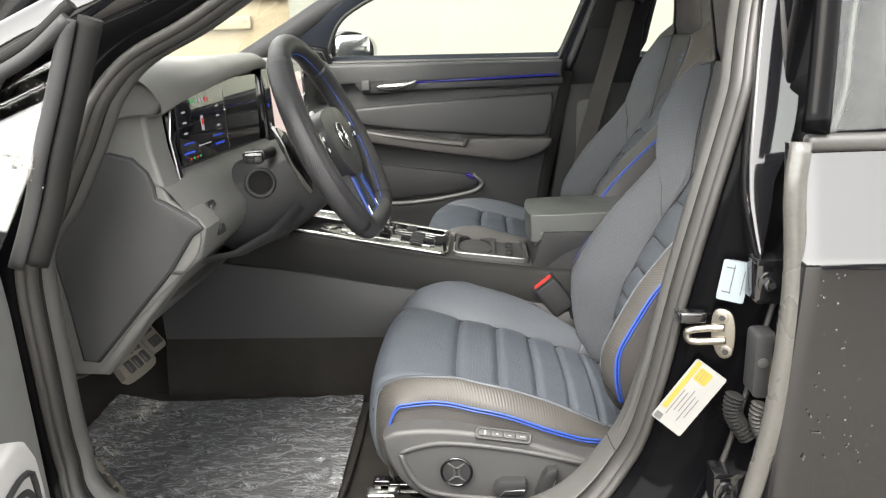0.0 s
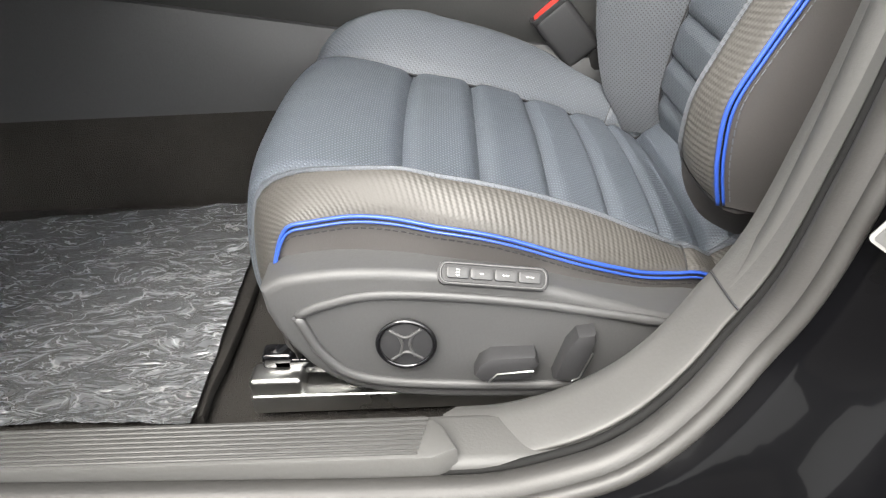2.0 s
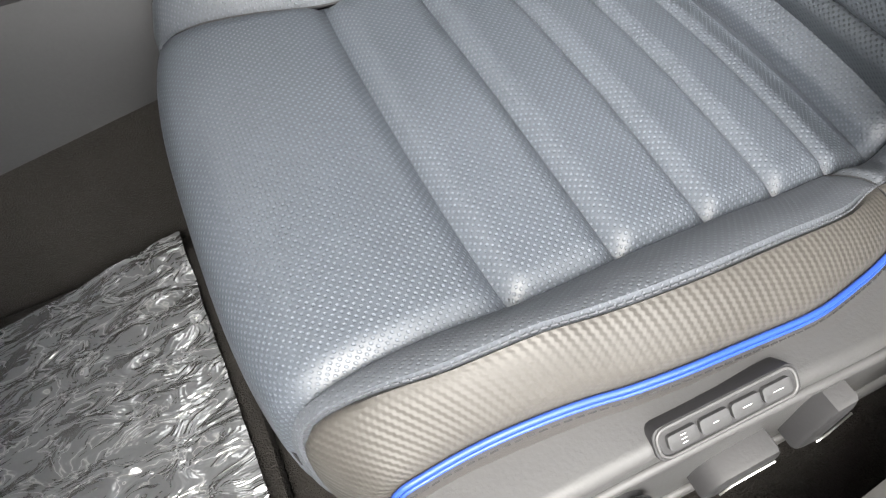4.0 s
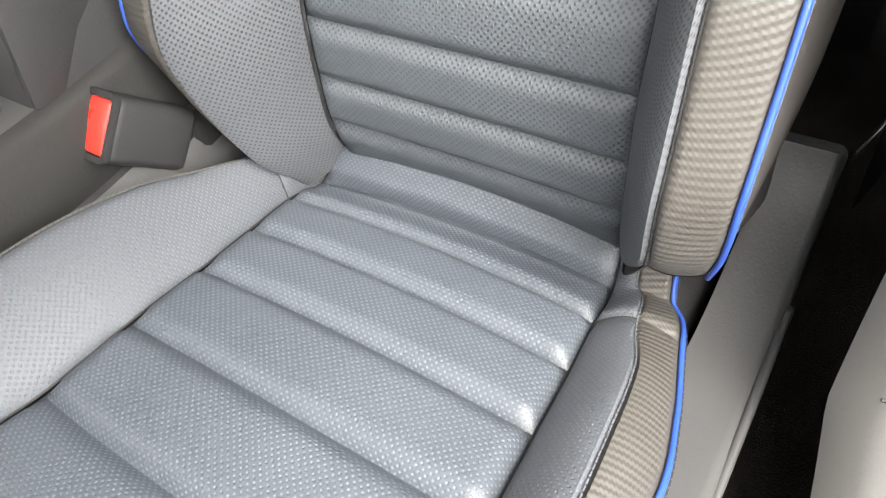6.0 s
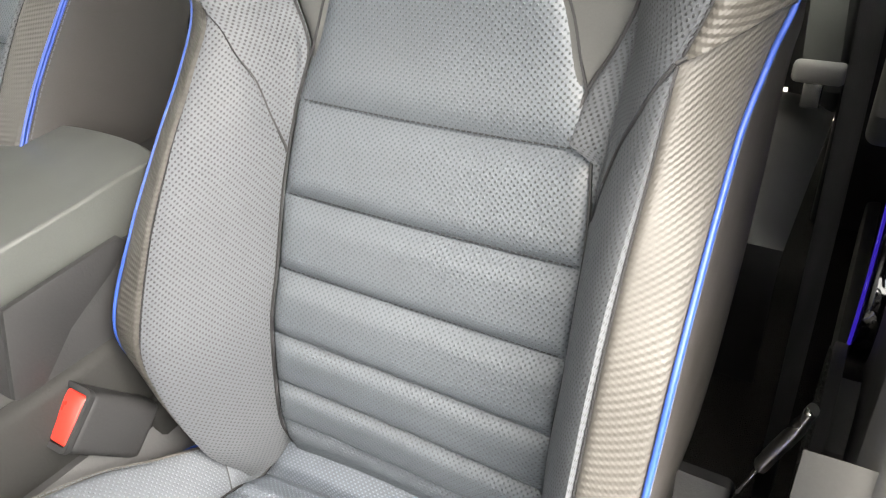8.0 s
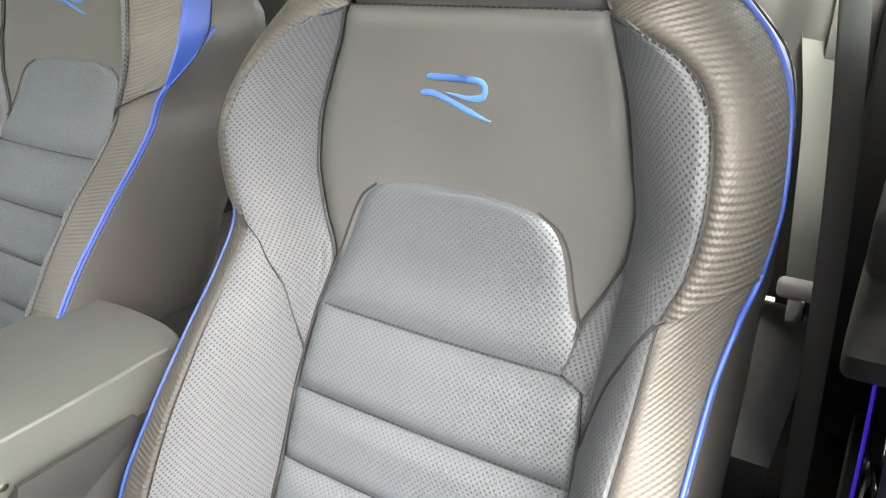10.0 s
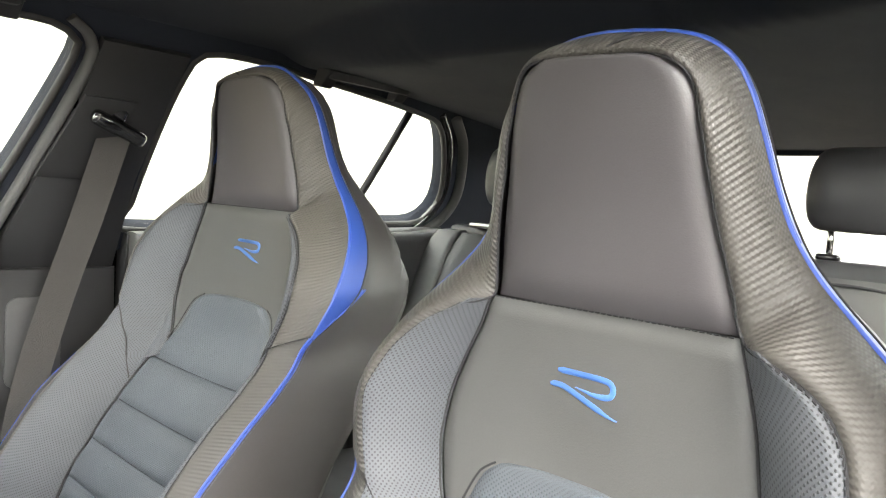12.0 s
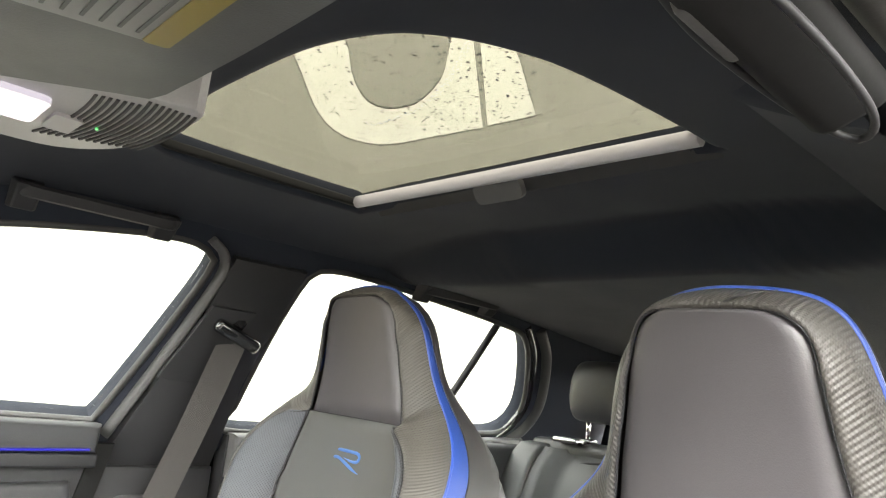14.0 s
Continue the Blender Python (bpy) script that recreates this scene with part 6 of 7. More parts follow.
for s in (-1, 1):
    part("badge_bar", tube([wm @ Vector((s * 0.016, 0.014, 0.0155)), wm @ Vector((s * 0.006, -0.016, 0.0155))], 0.0018, 6), CHROME, wheel)
    part("spoke", slab([(s * x, y) for x, y in ((0.07, 0.035), (0.165, 0.026), (0.166, -0.022), (0.07, -0.032))][::s], 0.028, wm @ Matrix.Translation((0, 0, 0.002)), 0.006), PLASTIC_LO, wheel)
    part("button_field", slab([(s * x, y) for x, y in ((0.09, 0.026), (0.148, 0.020), (0.148, -0.016), (0.09, -0.022))][::s], 0.010, wm @ Matrix.Translation((0, 0, 0.007)), 0.003), GLOSS, wheel)
    for i in range(2):
        for j in range(2):
            part("button_mark", disc(wm @ Vector((s * (0.105 + 0.028 * i), 0.012 - 0.02 * j, 0.0075)), WN, 0.004, 0.002, 0.0005, 12), MARK, wheel)
    part("lower_spoke", slab([(s * x, y) for x, y in ((0.020, -0.06), (0.046, -0.055), (0.052, -0.15), (0.026, -0.155))][::s], 0.024, wm @ Matrix.Translation((0, 0, 0.002)), 0.006), PLASTIC_LO, wheel)
    part("spoke_trim", slab([(s * x, y) for x, y in ((0.024, -0.07), (0.042, -0.066), (0.047, -0.145), (0.031, -0.148))][::s], 0.008, wm @ Matrix.Translation((0, 0, 0.0055)), 0.002), BLUE, wheel, "blue metallic spoke trim")
    part("spoke_chrome", slab([(s * x, y) for x, y in ((0.030, -0.125), (0.044, -0.122), (0.046, -0.143), (0.032, -0.146))][::s], 0.006, wm @ Matrix.Translation((0, 0, 0.0075)), 0.001), CHROME, wheel)
    part("paddle", slab([(s * x, y) for x, y in ((0.085, 0.045), (0.135, 0.065), (0.140, 0.0), (0.120, -0.055), (0.085, -0.04))][::s], 0.008, wm @ Matrix.Translation((0, 0, -0.045)), 0.003), GLOSS, wheel, "glossy shift paddle")

column = thing("steering_column", (-0.50, -0.365, 0.82), "black plastic steering column shroud with stalks", "steering column")
cp = []
for t in np.linspace(0, 1, 12):
    c = WC - WN * (0.05 + 0.20 * t)
    r = 0.068 + 0.018 * math.sin(t * 2.4)
    cp.append([c + Vector((0, math.cos(a) * r * 1.05, 0)) + (Vector((-WN.z, 0, WN.x)) * math.sin(a) * r * (0.50 if math.sin(a) > 0 else 1.30)) for a in np.linspace(0, 2 * math.pi, 33)[:-1]])
cp.insert(0, [WC - WN * 0.05 + (p - (WC - WN * 0.05)) * 0.3 for p in cp[0]])
part("shroud", grid([[tuple(p) for p in r] for r in cp], closed_u=True, flip=True), DASH_DARK, column, "grained black shroud")
part("stalk", tube(cr([(-0.50, -0.42, 0.895), (-0.505, -0.475, 0.895), (-0.50, -0.52, 0.90), (-0.49, -0.555, 0.905)], 24), [0.009] * 10 + [0.012] * 14, 12, flat=0.8), PLASTIC_LO, column, "indicator stalk")
part("stalk_tip", box((-0.488, -0.56, 0.906), (0.030, 0.022, 0.018), 0.005, (0, 0, 10)), GLOSS, column)
part("lock_bezel", ring((-0.515, -0.455, 0.848), (0.4, -0.85, 0.1), 0.022, 0.004), PLASTIC_LO, column)
part("lock_recess", disc((-0.514, -0.4545, 0.848), (0.4, -0.85, 0.1), 0.020, 0.01, 0.003), BLACK, column)
part("lower_cowl", grid([[(x, -0.365 + 0.11 * math.sin(a) * k, z + 0.03 * (1 - math.cos(a))) for a in np.linspace(-1.5, 1.5, 18)] for x, z, k in ((-0.455, 0.79, 0.75), (-0.50, 0.745, 1.0), (-0.56, 0.715, 1.15), (-0.64, 0.70, 1.2), (-0.70, 0.70, 1.1))]), DASH_DARK, column)

# ---------------------------------------------------------------- centre console
console = thing("centre_console", (-0.25, 0, 0.32), "dark plastic centre console with glossy black top and chrome lines", "centre console")
TOPZ = lambda x: float(np.interp(x, (-0.75, -0.56, -0.24, -0.04, 0.2), (0.70, 0.672, 0.612, 0.588, 0.575)))
for s in (-1, 1):
    A, B, C, D = [], [], [], []
    for x in np.linspace(-0.86, 0.34, 50):
        zt = TOPZ(x)
        A.append((x, s * 0.108, zt))
        B.append((x, s * 0.122, zt - 0.018))
        C.append((x, s * 0.128, zt - 0.075 + 0.01 * (x + 0.3)))
        D.append((x, s * 0.150, 0.445))
    part("side_panel", joined(strip(A, B, 5, 0.004, (0, s * 0.7, 0.7), flip=s < 0), strip(B, C, 6, 0.003, (0, s, 0), flip=s < 0)), CONSOLE_UP, console, "grained dark console flank")
    C2 = [(x, y + s * 0.006, z - 0.002) for x, y, z in C]
    part("lower_panel", strip(C2, D, 10, 0.008, (0, s, 0), flip=s < 0), DASH_DARK, console, "smooth dark tunnel panel")
    part("tunnel_carpet", strip([(x, y - s * 0.001, z + 0.001) for x, y, z in D], [(x, s * 0.175, 0.29) for x, y, z in D], 8, 0.006, (0, s, 0), flip=s < 0), CARPET, console, "black tunnel carpet")
    part("seam", strip(C, C2, 3, 0, flip=s < 0), PLASTIC_LO, console)
    part("chrome_line", tube([(x, s * 0.098, TOPZ(x) + 0.006) for x in np.linspace(-0.57, -0.235, 24)], 0.004, 8, flat=0.7), CHROME, console, "chrome trim line")
part("top", grid([[(x, y, TOPZ(x)) for x in np.linspace(-0.86, 0.10, 30)] for y in np.linspace(-0.108, 0.108, 6)]), PLASTIC, console)
tilt = axes_m((-0.40, 0, TOPZ(-0.40) + 0.004), (1, 0, -0.185), (0, 1, 0))
part("gloss_panel", slab(rounded(0.34, 0.186, 0.015), 0.012, tilt @ Matrix.Translation((0, 0, 0.002)), 0.003), GLOSS, console, "piano black console panel")
part("panel_frame", tube([tilt @ Vector((x, y, 0.003)) for x, y in rounded(0.345, 0.190, 0.015)], 0.003, 8, closed=True), CHROME, console)
part("selector_frame", tube([tilt @ Vector((x, y, 0.004)) for x, y in rounded(0.20, 0.085, 0.01, cx=0.04, cy=-0.02)], 0.0025, 8, closed=True), CHROME, console)
sel = part("selector", joined(box(tilt @ Vector((0.03, -0.02, 0.016)), (0.035, 0.030, 0.030), 0.007, (0, 12, 0)), box(tilt @ Vector((0.022, -0.02, 0.034)), (0.030, 0.034, 0.012), 0.005, (0, 20, 0))), GLOSS, console, "small drive selector")
part("selector_cap", box(tilt @ Vector((0.020, -0.02, 0.0415)), (0.024, 0.026, 0.004), 0.0015, (0, 20, 0)), CHROME, sel)
for i in range(6):
    part("console_key", box(tilt @ Vector((-0.06 + 0.028 * i, 0.055 if i % 2 else -0.045, 0.005)), (0.022, 0.028, 0.008), 0.002, (0, 10.5, 0)), PLASTIC_LO if i % 2 else SATIN, console)
for i in range(4):
    part("console_key", box(tilt @ Vector((0.10 + 0.0 * i, -0.055 + 0.024 * i, 0.005)), (0.03, 0.020, 0.007), 0.002, (0, 10.5, 0)), PLASTIC_LO, console)
part("start_key", disc(tilt @ Vector((-0.10, -0.03, 0.006)), (0.18, 0, 1), 0.017, 0.008, 0.002), SATIN, console)
# cup holder
ct = axes_m((-0.135, 0.0, TOPZ(-0.135) + 0.004), (1, 0, -0.12), (0, 1, 0))
part("cup_frame", slab(rounded(0.17, 0.176, 0.018), 0.02, ct @ Matrix.Translation((0, 0, 0.004)), 0.003, holes=[rounded(0.076, 0.14, 0.03, cx=-0.035), rounded(0.062, 0.14, 0.01, cx=0.043)]), PLASTIC, console)
part("frame_line", tube([ct @ Vector((x, y, 0.005)) for x, y in rounded(0.165, 0.172, 0.018)], 0.0016, 6, closed=True), SATIN, console)
part("cup_well", grid([[tuple(ct @ Vector((-0.035 + 0.040 * math.cos(a), 0.070 * math.sin(a), z))) for a in np.linspace(0, 2 * math.pi, 25)[:-1]] for z in (0.0, -0.03, -0.06)], closed_u=True, flip=True), PLASTIC_LO, console)
part("well_floor", box(ct @ Vector((0.0, 0.0, -0.065)), (0.16, 0.17, 0.006), 0.002, (0, 6.8, 0)), PLASTIC_LO, console)
part("key_tray", box(ct @ Vector((0.043, 0.0, -0.012)), (0.058, 0.13, 0.012), 0.005, (0, 6.8, 0)), PLASTIC_LO, console)
for dy_ in (-0.03, 0.03):
    part("tray_clip", box(ct @ Vector((0.043, dy_, 0.0)), (0.016, 0.022, 0.012), 0.004, (0, 6.8, 0)), PLASTIC_LO, console)
part("front_panel", slab([(-0.86, 0.60), (-0.56, 0.60), (-0.57, 0.675), (-0.62, 0.76), (-0.66, 0.86), (-0.86, 0.86)], 0.24, left_face(-0.12), 0.01), PLASTIC_LO, console)
# box under the arm rest
part("storage_box", slab([(-0.055, 0.50), (0.36, 0.50), (0.36, 0.645), (-0.01, 0.655), (-0.03, 0.640), (-0.045, 0.59)], 0.222, left_face(-0.111), 0.008), PLASTIC_LO, console, "dark storage box")
part("box_bracket", slab([(-0.045, 0.59), (-0.03, 0.575), (0.02, 0.615), (0.10, 0.652), (0.09, 0.665), (-0.02, 0.665)], 0.006, left_face(-0.1115), 0.002), PLASTIC_LO, console)
arm = thing("armrest", (0.1, 0.0, 0.65), "grey leather centre armrest with pale stitching", "armrest")
ar = [tuple(q) for q in cr([(-0.050, -0.072), (-0.035, -0.088), (0.05, -0.094), (0.12, -0.094), (0.165, -0.088), (0.178, 0.0), (0.165, 0.088), (0.12, 0.094), (0.05, 0.094), (-0.035, 0.088), (-0.050, 0.072), (-0.055, 0.0)], 60, True)[:-1]]
am = axes_m((0, 0.0, 0.694), (1, 0, 0.03), (0, 1, 0))
part("pad", slab(ar, 0.060, am @ Matrix.Translation((0, 0, 0.006)), 0.027, seg=8), ARM_LEATHER, arm, "smooth grey leather pad")
part("lid_base", slab([(x * 0.97 + 0.004, y * 0.95) for x, y in ar], 0.016, am @ Matrix.Translation((0, 0, -0.050)), 0.003), PLASTIC_LO, arm)
for s in (-1, 1):
    part("stitching", stitches(np.array([am @ Vector((x, s * 0.0895, -0.010)) for x in np.linspace(-0.03, 0.16, 40)]), 0.006, 0.004, 0.0006), STITCH, arm)
part("stitching", stitches(np.array([am @ Vector((-0.0505, y, -0.010)) for y in np.linspace(-0.06, 0.06, 20)]), 0.006, 0.004, 0.0006), STITCH, arm)
part("hinge_pin", disc((-0.022, -0.0905, 0.657), (0, -1, 0), 0.004, 0.006, 0.001, 12), STEEL, arm)


# ---------------------------------------------------------------- seat belt buckles
def buckle(o, turn, label):
    b = thing("belt_buckle", o, label, "seat belt buckle", "belt buckles")
    m = Matrix.Translation(o) @ Matrix.Rotation(radians(turn), 4, "Y")
    sh = [tuple(q) for q in cr([(-0.026, -0.012), (-0.030, 0.012), (0.0, 0.016), (0.05, 0.015), (0.055, 0.0), (0.05, -0.015), (0.0, -0.016)], 40, True)[:-1]]
    part("housing", box(m @ Vector((0.020, 0, 0)), (0.080, 0.034, 0.054), 0.008, (0, turn, 0)), PLASTIC_LO, b)
    part("release_button", box(m @ Vector((-0.0185, 0, 0)), (0.008, 0.026, 0.044), 0.003, (0, turn, 0)), RED, b, "red release button")
    part("frame", slab(rounded(0.055, 0.034, 0.006), 0.006, m @ axes_m((-0.0165, 0, 0), (0, 0, -1), (0, 1, 0)), 0.001, holes=[rounded(0.045, 0.027, 0.003)]), PLASTIC_LO, b)
    part("strap_boot", joined(box(m @ Vector((0.075, 0.001, 0.0)), (0.05, 0.022, 0.034), 0.008, (0, turn, 0)), box((o[0] + 0.095, o[1] - 0.004, o[2] - 0.066), (0.11, 0.024, 0.048), 0.010, (0, 10, 0))), BLACK, b)
    part("boot_button", ring((o[0] + 0.125, o[1] - 0.017, o[2] - 0.07), (0, -1, 0), 0.014, 0.0015), PLASTIC_LO, b)
    return b


buckle((-0.012, -0.133, 0.545), 52, "dark belt buckle with red button beside the console")

# ---------------------------------------------------------------- passenger side wall
WALLM = axes_m((0, 0.70, 1.0), (1, 0, 0), (0, -0.4472, 0.8944))


def on_wall(x, z, n=0.0):
    return WALLM @ Vector((x, (z - 1.0) / 0.8944, n))


def up(pts):
    return [(x, (z - 1.0) / 0.8944) for x, z in pts]


FRONT_WIN = [tuple(q) for q in np.vstack([np.array([(-0.628, 1.012)]), np.array([(0.090, 1.004)]), cr([(0.10, 1.02), (0.150, 1.15), (0.195, 1.285), (0.185, 1.312), (0.150, 1.325), (0.06, 1.322), (-0.131, 1.293), (-0.30, 1.250), (-0.42, 1.210), (-0.50, 1.178), (-0.565, 1.138), (-0.602, 1.085), (-0.625, 1.030)], 50)])]
REAR_WIN = [tuple(q) for q in cr([(0.350, 0.998), (0.70, 1.010), (1.00, 1.026), (1.11, 1.034), (1.155, 1.07), (1.150, 1.13), (1.10, 1.22), (1.05, 1.275), (0.98, 1.296), (0.72, 1.319), (0.50, 1.332), (0.41, 1.325), (0.385, 1.30), (0.362, 1.20), (0.345, 1.05)], 80, True)[:-1]]
WALL_OUT = [(-0.80, 0.96), (1.62, 0.96), (1.50, 1.30), (1.30, 1.375), (-0.10, 1.385), (-0.33, 1.33), (-0.80, 1.03)]
one("wall_right", slab(up(WALL_OUT), 0.05, WALLM, 0.006, holes=[up(FRONT_WIN)[::-1], up(REAR_WIN)[::-1]]), LINER, "dark cloth-covered pillars and roof rail", "pillar trim", "structure")
MIR = Matrix.Diagonal((1, -1, 1, 1))
LEFT_OUT = [(0.22, 0.96), (1.62, 0.96), (1.50, 1.30), (1.30, 1.375), (0.25, 1.385)]
wl_ = slab(up(LEFT_OUT), 0.05, WALLM, 0.006, holes=[up(REAR_WIN)[::-1]])
wl_.transform(MIR)
wl_.flip_normals()
one("wall_left", wl_, LINER, "dark cloth-covered rear pillar and roof rail", "pillar trim", "structure")
top_loop = loop_line(0.02, 0.645)
sel_i = [i for i in range(len(top_loop) - 1) if top_loop[i][2] > 1.10 and (top_loop[i][0] < 0.0 or top_loop[i][2] > 1.325)]
tl = np.array(sorted([tuple(top_loop[i]) for i in sel_i], key=lambda p: p[0]) + [(x, -(side_y(z) - 0.095), z) for x, z in ((0.22, 1.342), (0.4, 1.34), (0.7, 1.33), (1.0, 1.31), (1.3, 1.27))])
one("roof_rail_left", strip(tl, np.array([(x, y + 0.10, z + 0.045) for x, y, z in tl]), 6, 0.004, (0, 0.5, -0.5)), LINER, "dark cloth roof rail above the driver door", "roof rail", "structure")

for nm, loop, sgn in (("window_1", FRONT_WIN, 1), ("window_2", REAR_WIN, 1), ("window_3", REAR_WIN, -1)):
    w = thing(nm, (loop[0][0], sgn * 0.72, 1.0), "clear side window with raindrops in a rubber seal", "window", kind="structure")
    g = slab(up(loop), 0.004, WALLM @ Matrix.Translation((0, 0, -0.032)), 0)
    s1 = tube([on_wall(x, z, -0.004) for x, z in loop], 0.007, 8, closed=True)
    if sgn < 0:
        for me in (g, s1):
            me.transform(MIR)
            me.flip_normals()
    part("pane", g, GLASS, w).visible_shadow = False
    part("window_seal", s1, RUBBER, w)
# grey door-frame band along the centre pillar
band = cr([(0.118, 0.985), (0.165, 1.12), (0.212, 1.27), (0.208, 1.315), (0.175, 1.338)], 40)
one("pillar_band", tube([on_wall(x, z, 0.004) for x, z in band], 0.0125, 10, flat=0.55), TRIM, "light grey door seal along the centre pillar", "seal", "structure")
band2 = cr([(1.13, 1.0), (1.195, 1.06), (1.205, 1.13), (1.15, 1.24), (1.08, 1.305)], 40)
one("pillar_band", tube([on_wall(x, z, 0.006) for x, z in band2], 0.014, 10, flat=0.5), TRIM, "grey door seal along the rear pillar", "seal", "structure")
one("pillar_band", tube([on_wall(x - 0.045, z, -0.004) for x, z in band2], 0.012, 10, flat=0.8), GLOSS, "glossy black frame of the rear side window", "seal", "structure")
one("quarter_bar", tube([on_wall(x, z, -0.012) for x, z in ((0.945, 1.305), (0.92, 1.20), (0.895, 1.10), (0.875, 1.02))], 0.0095, 8, flat=0.7), PLASTIC_LO, "dark dividing bar of the rear side window", "window bar", "structure")

# centre pillar trim, belt and its guide
one("pillar_trim", joined(slab(up([(0.118, 0.93), (0.335, 0.93), (0.335, 1.10), (0.355, 1.22), (0.375, 1.32), (0.225, 1.32), (0.205, 1.20), (0.165, 1.08)]), 0.03, WALLM @ Matrix.Translation((0, 0, 0.016)), 0.008)), PLASTIC_LO, "dark plastic upper centre pillar trim", "pillar trim", "structure")
one("pillar_trim", slab([(0.03, 0.33), (0.35, 0.33), (0.335, 0.93), (0.118, 0.93), (0.09, 0.70)], 0.04, Matrix.Translation((0, 0.705, 0)) @ SIDE_L, 0.01), PLASTIC_LO, "grey plastic lower centre pillar trim", "pillar trim", "structure")
one("pillar_recess", slab(rounded(0.09, 0.16, 0.02), 0.006, left_face(0.702) @ Matrix.Translation((0.195, 0.80, 0)), 0.002), PLASTIC, "grey panel set into the centre pillar", "trim panel", "structure")
belt = thing("seat_belt", (0.25, 0.58, 1.19), "grey-brown webbing seat belt hanging from its pillar guide", "seat belt", "seat belts")


def webbing(pts, width, across):
    pts, across = cr(pts, 40), np.array(across, float)
    across /= np.linalg.norm(across)
    a, b = pts - across * width / 2, pts + across * width / 2
    n = np.cross(across, pts[-1] - pts[0])
    n = n / np.linalg.norm(n) * 0.0007
    return joined(strip(a + n, b + n, 5), strip(b - n, a - n, 5))


part("webbing", webbing([(0.268, 0.578, 1.165), (0.235, 0.60, 1.02), (0.20, 0.622, 0.88), (0.165, 0.635, 0.72), (0.14, 0.645, 0.50)], 0.056, (1, -0.35, 0.2)), WEB, belt, "grey-brown webbing")
part("guide", joined(box((0.250, 0.592, 1.212), (0.088, 0.036, 0.046), 0.012, (22, 20, 0)), box((0.272, 0.570, 1.180), (0.096, 0.026, 0.026), 0.010, (20, 22, 0))), GLOSS, belt, "glossy black belt guide")
part("guide_slide", slab(up([(0.165, 1.10), (0.25, 1.10), (0.30, 1.235), (0.215, 1.235)]), 0.008, WALLM @ Matrix.Translation((0, 0, 0.022)), 0.002), PLASTIC_LO, belt)
belt2 = thing("seat_belt", (0.25, -0.635, 0.9), "black seat belt hanging at the centre pillar with metal tongue", "seat belt", "seat belts")
part("webbing", webbing([(0.27, -0.60, 1.17), (0.262, -0.622, 1.0), (0.255, -0.634, 0.85), (0.245, -0.640, 0.62), (0.235, -0.642, 0.42)], 0.046, (1, -0.25, 0)), LEATHER_DARK, belt2)
part("guide", box((0.262, -0.605, 1.19), (0.08, 0.03, 0.035), 0.010, (-20, 14, 0)), GLOSS, belt2)
part("tongue_grip", tube(cr([(0.200, -0.659, 0.606), (0.200, -0.652, 0.580), (0.200, -0.644, 0.557), (0.200, -0.637, 0.535)], 16), [0.006] * 4 + [0.008] * 12, 10, flat=0.7), SATIN, belt2, "bright metal belt tongue")
part("tongue", tube([(0.200, -0.637, 0.536), (0.200, -0.626, 0.496)], 0.003, 8, flat=0.6), CHROME, belt2, "bright metal tongue")
one("pillar_trim", slab([(0.10, 0.33), (0.33, 0.33), (0.335, 1.0), (0.16, 1.0), (0.105, 0.75)], 0.03, Matrix.Translation((0, -0.715, 0)) @ SIDE_L @ Matrix.Diagonal((1, 1, -1, 1)), 0.008), PLASTIC_LO, "dark plastic centre pillar trim beside the driver seat", "pillar trim", "structure")

# ---------------------------------------------------------------- passenger front door
pd = thing("passenger_door", (-0.3, 0.70, 0.4), "closed passenger door with dark trim, chrome handle and violet light strip", "car door")
part("upper_trim", slab([(-0.72, 0.945), (0.098, 0.955), (0.100, 1.004), (-0.70, 1.012)], 0.06, left_face(0.655), 0.012, seg=4), DASH_DARK, pd, "soft upper door trim")
part("panel", slab([(-0.80, 0.40), (0.0, 0.40), (0.03, 0.60), (0.10, 0.95), (-0.75, 0.95)], 0.04, left_face(0.69), 0.006), DASH_DARK, pd)
part("light_strip", tube([(-0.36, 0.656, 0.950), (-0.1, 0.656, 0.957), (0.085, 0.656, 0.962)], 0.002, 6), glow("ambient_light_blue", (0.05, 0.05, 0.9), 0.035), pd, "violet ambient light strip")
part("decor_strip", box((-0.16, 0.664, 0.940), (0.52, 0.02, 0.022), 0.004, (0, -0.8, 0)), PLASTIC_LO, pd)
part("handle_recess", slab([tuple(q) for q in cr([(-0.535, 0.965), (-0.44, 0.972), (-0.36, 0.955), (-0.345, 0.938), (-0.37, 0.925), (-0.50, 0.920), (-0.53, 0.935)], 40, True)[:-1]], 0.02, left_face(0.657), 0.004), PLASTIC_LO, pd)
part("door_handle", tube(cr([(-0.47, 0.648, 0.940), (-0.42, 0.644, 0.940), (-0.385, 0.642, 0.944), (-0.355, 0.646, 0.952), (-0.345, 0.65, 0.956)], 24), [0.004 + 0.006 * math.sin(math.pi * min(i / 18, 1)) for i in range(24)], 10), CHROME, pd, "bright chrome door handle")
part("lock_key", box((-0.505, 0.652, 0.945), (0.025, 0.01, 0.03), 0.003), PLASTIC, pd)
part("mid_pad", slab([tuple(q) for q in cr([(-0.56, 0.87), (-0.2, 0.895), (0.04, 0.905), (0.075, 0.895), (0.06, 0.80), (0.03, 0.775), (-0.25, 0.79), (-0.54, 0.825)], 50, True)[:-1]], 0.03, left_face(0.668), 0.010, seg=4), DASH_DARK, pd, "soft padded door panel")
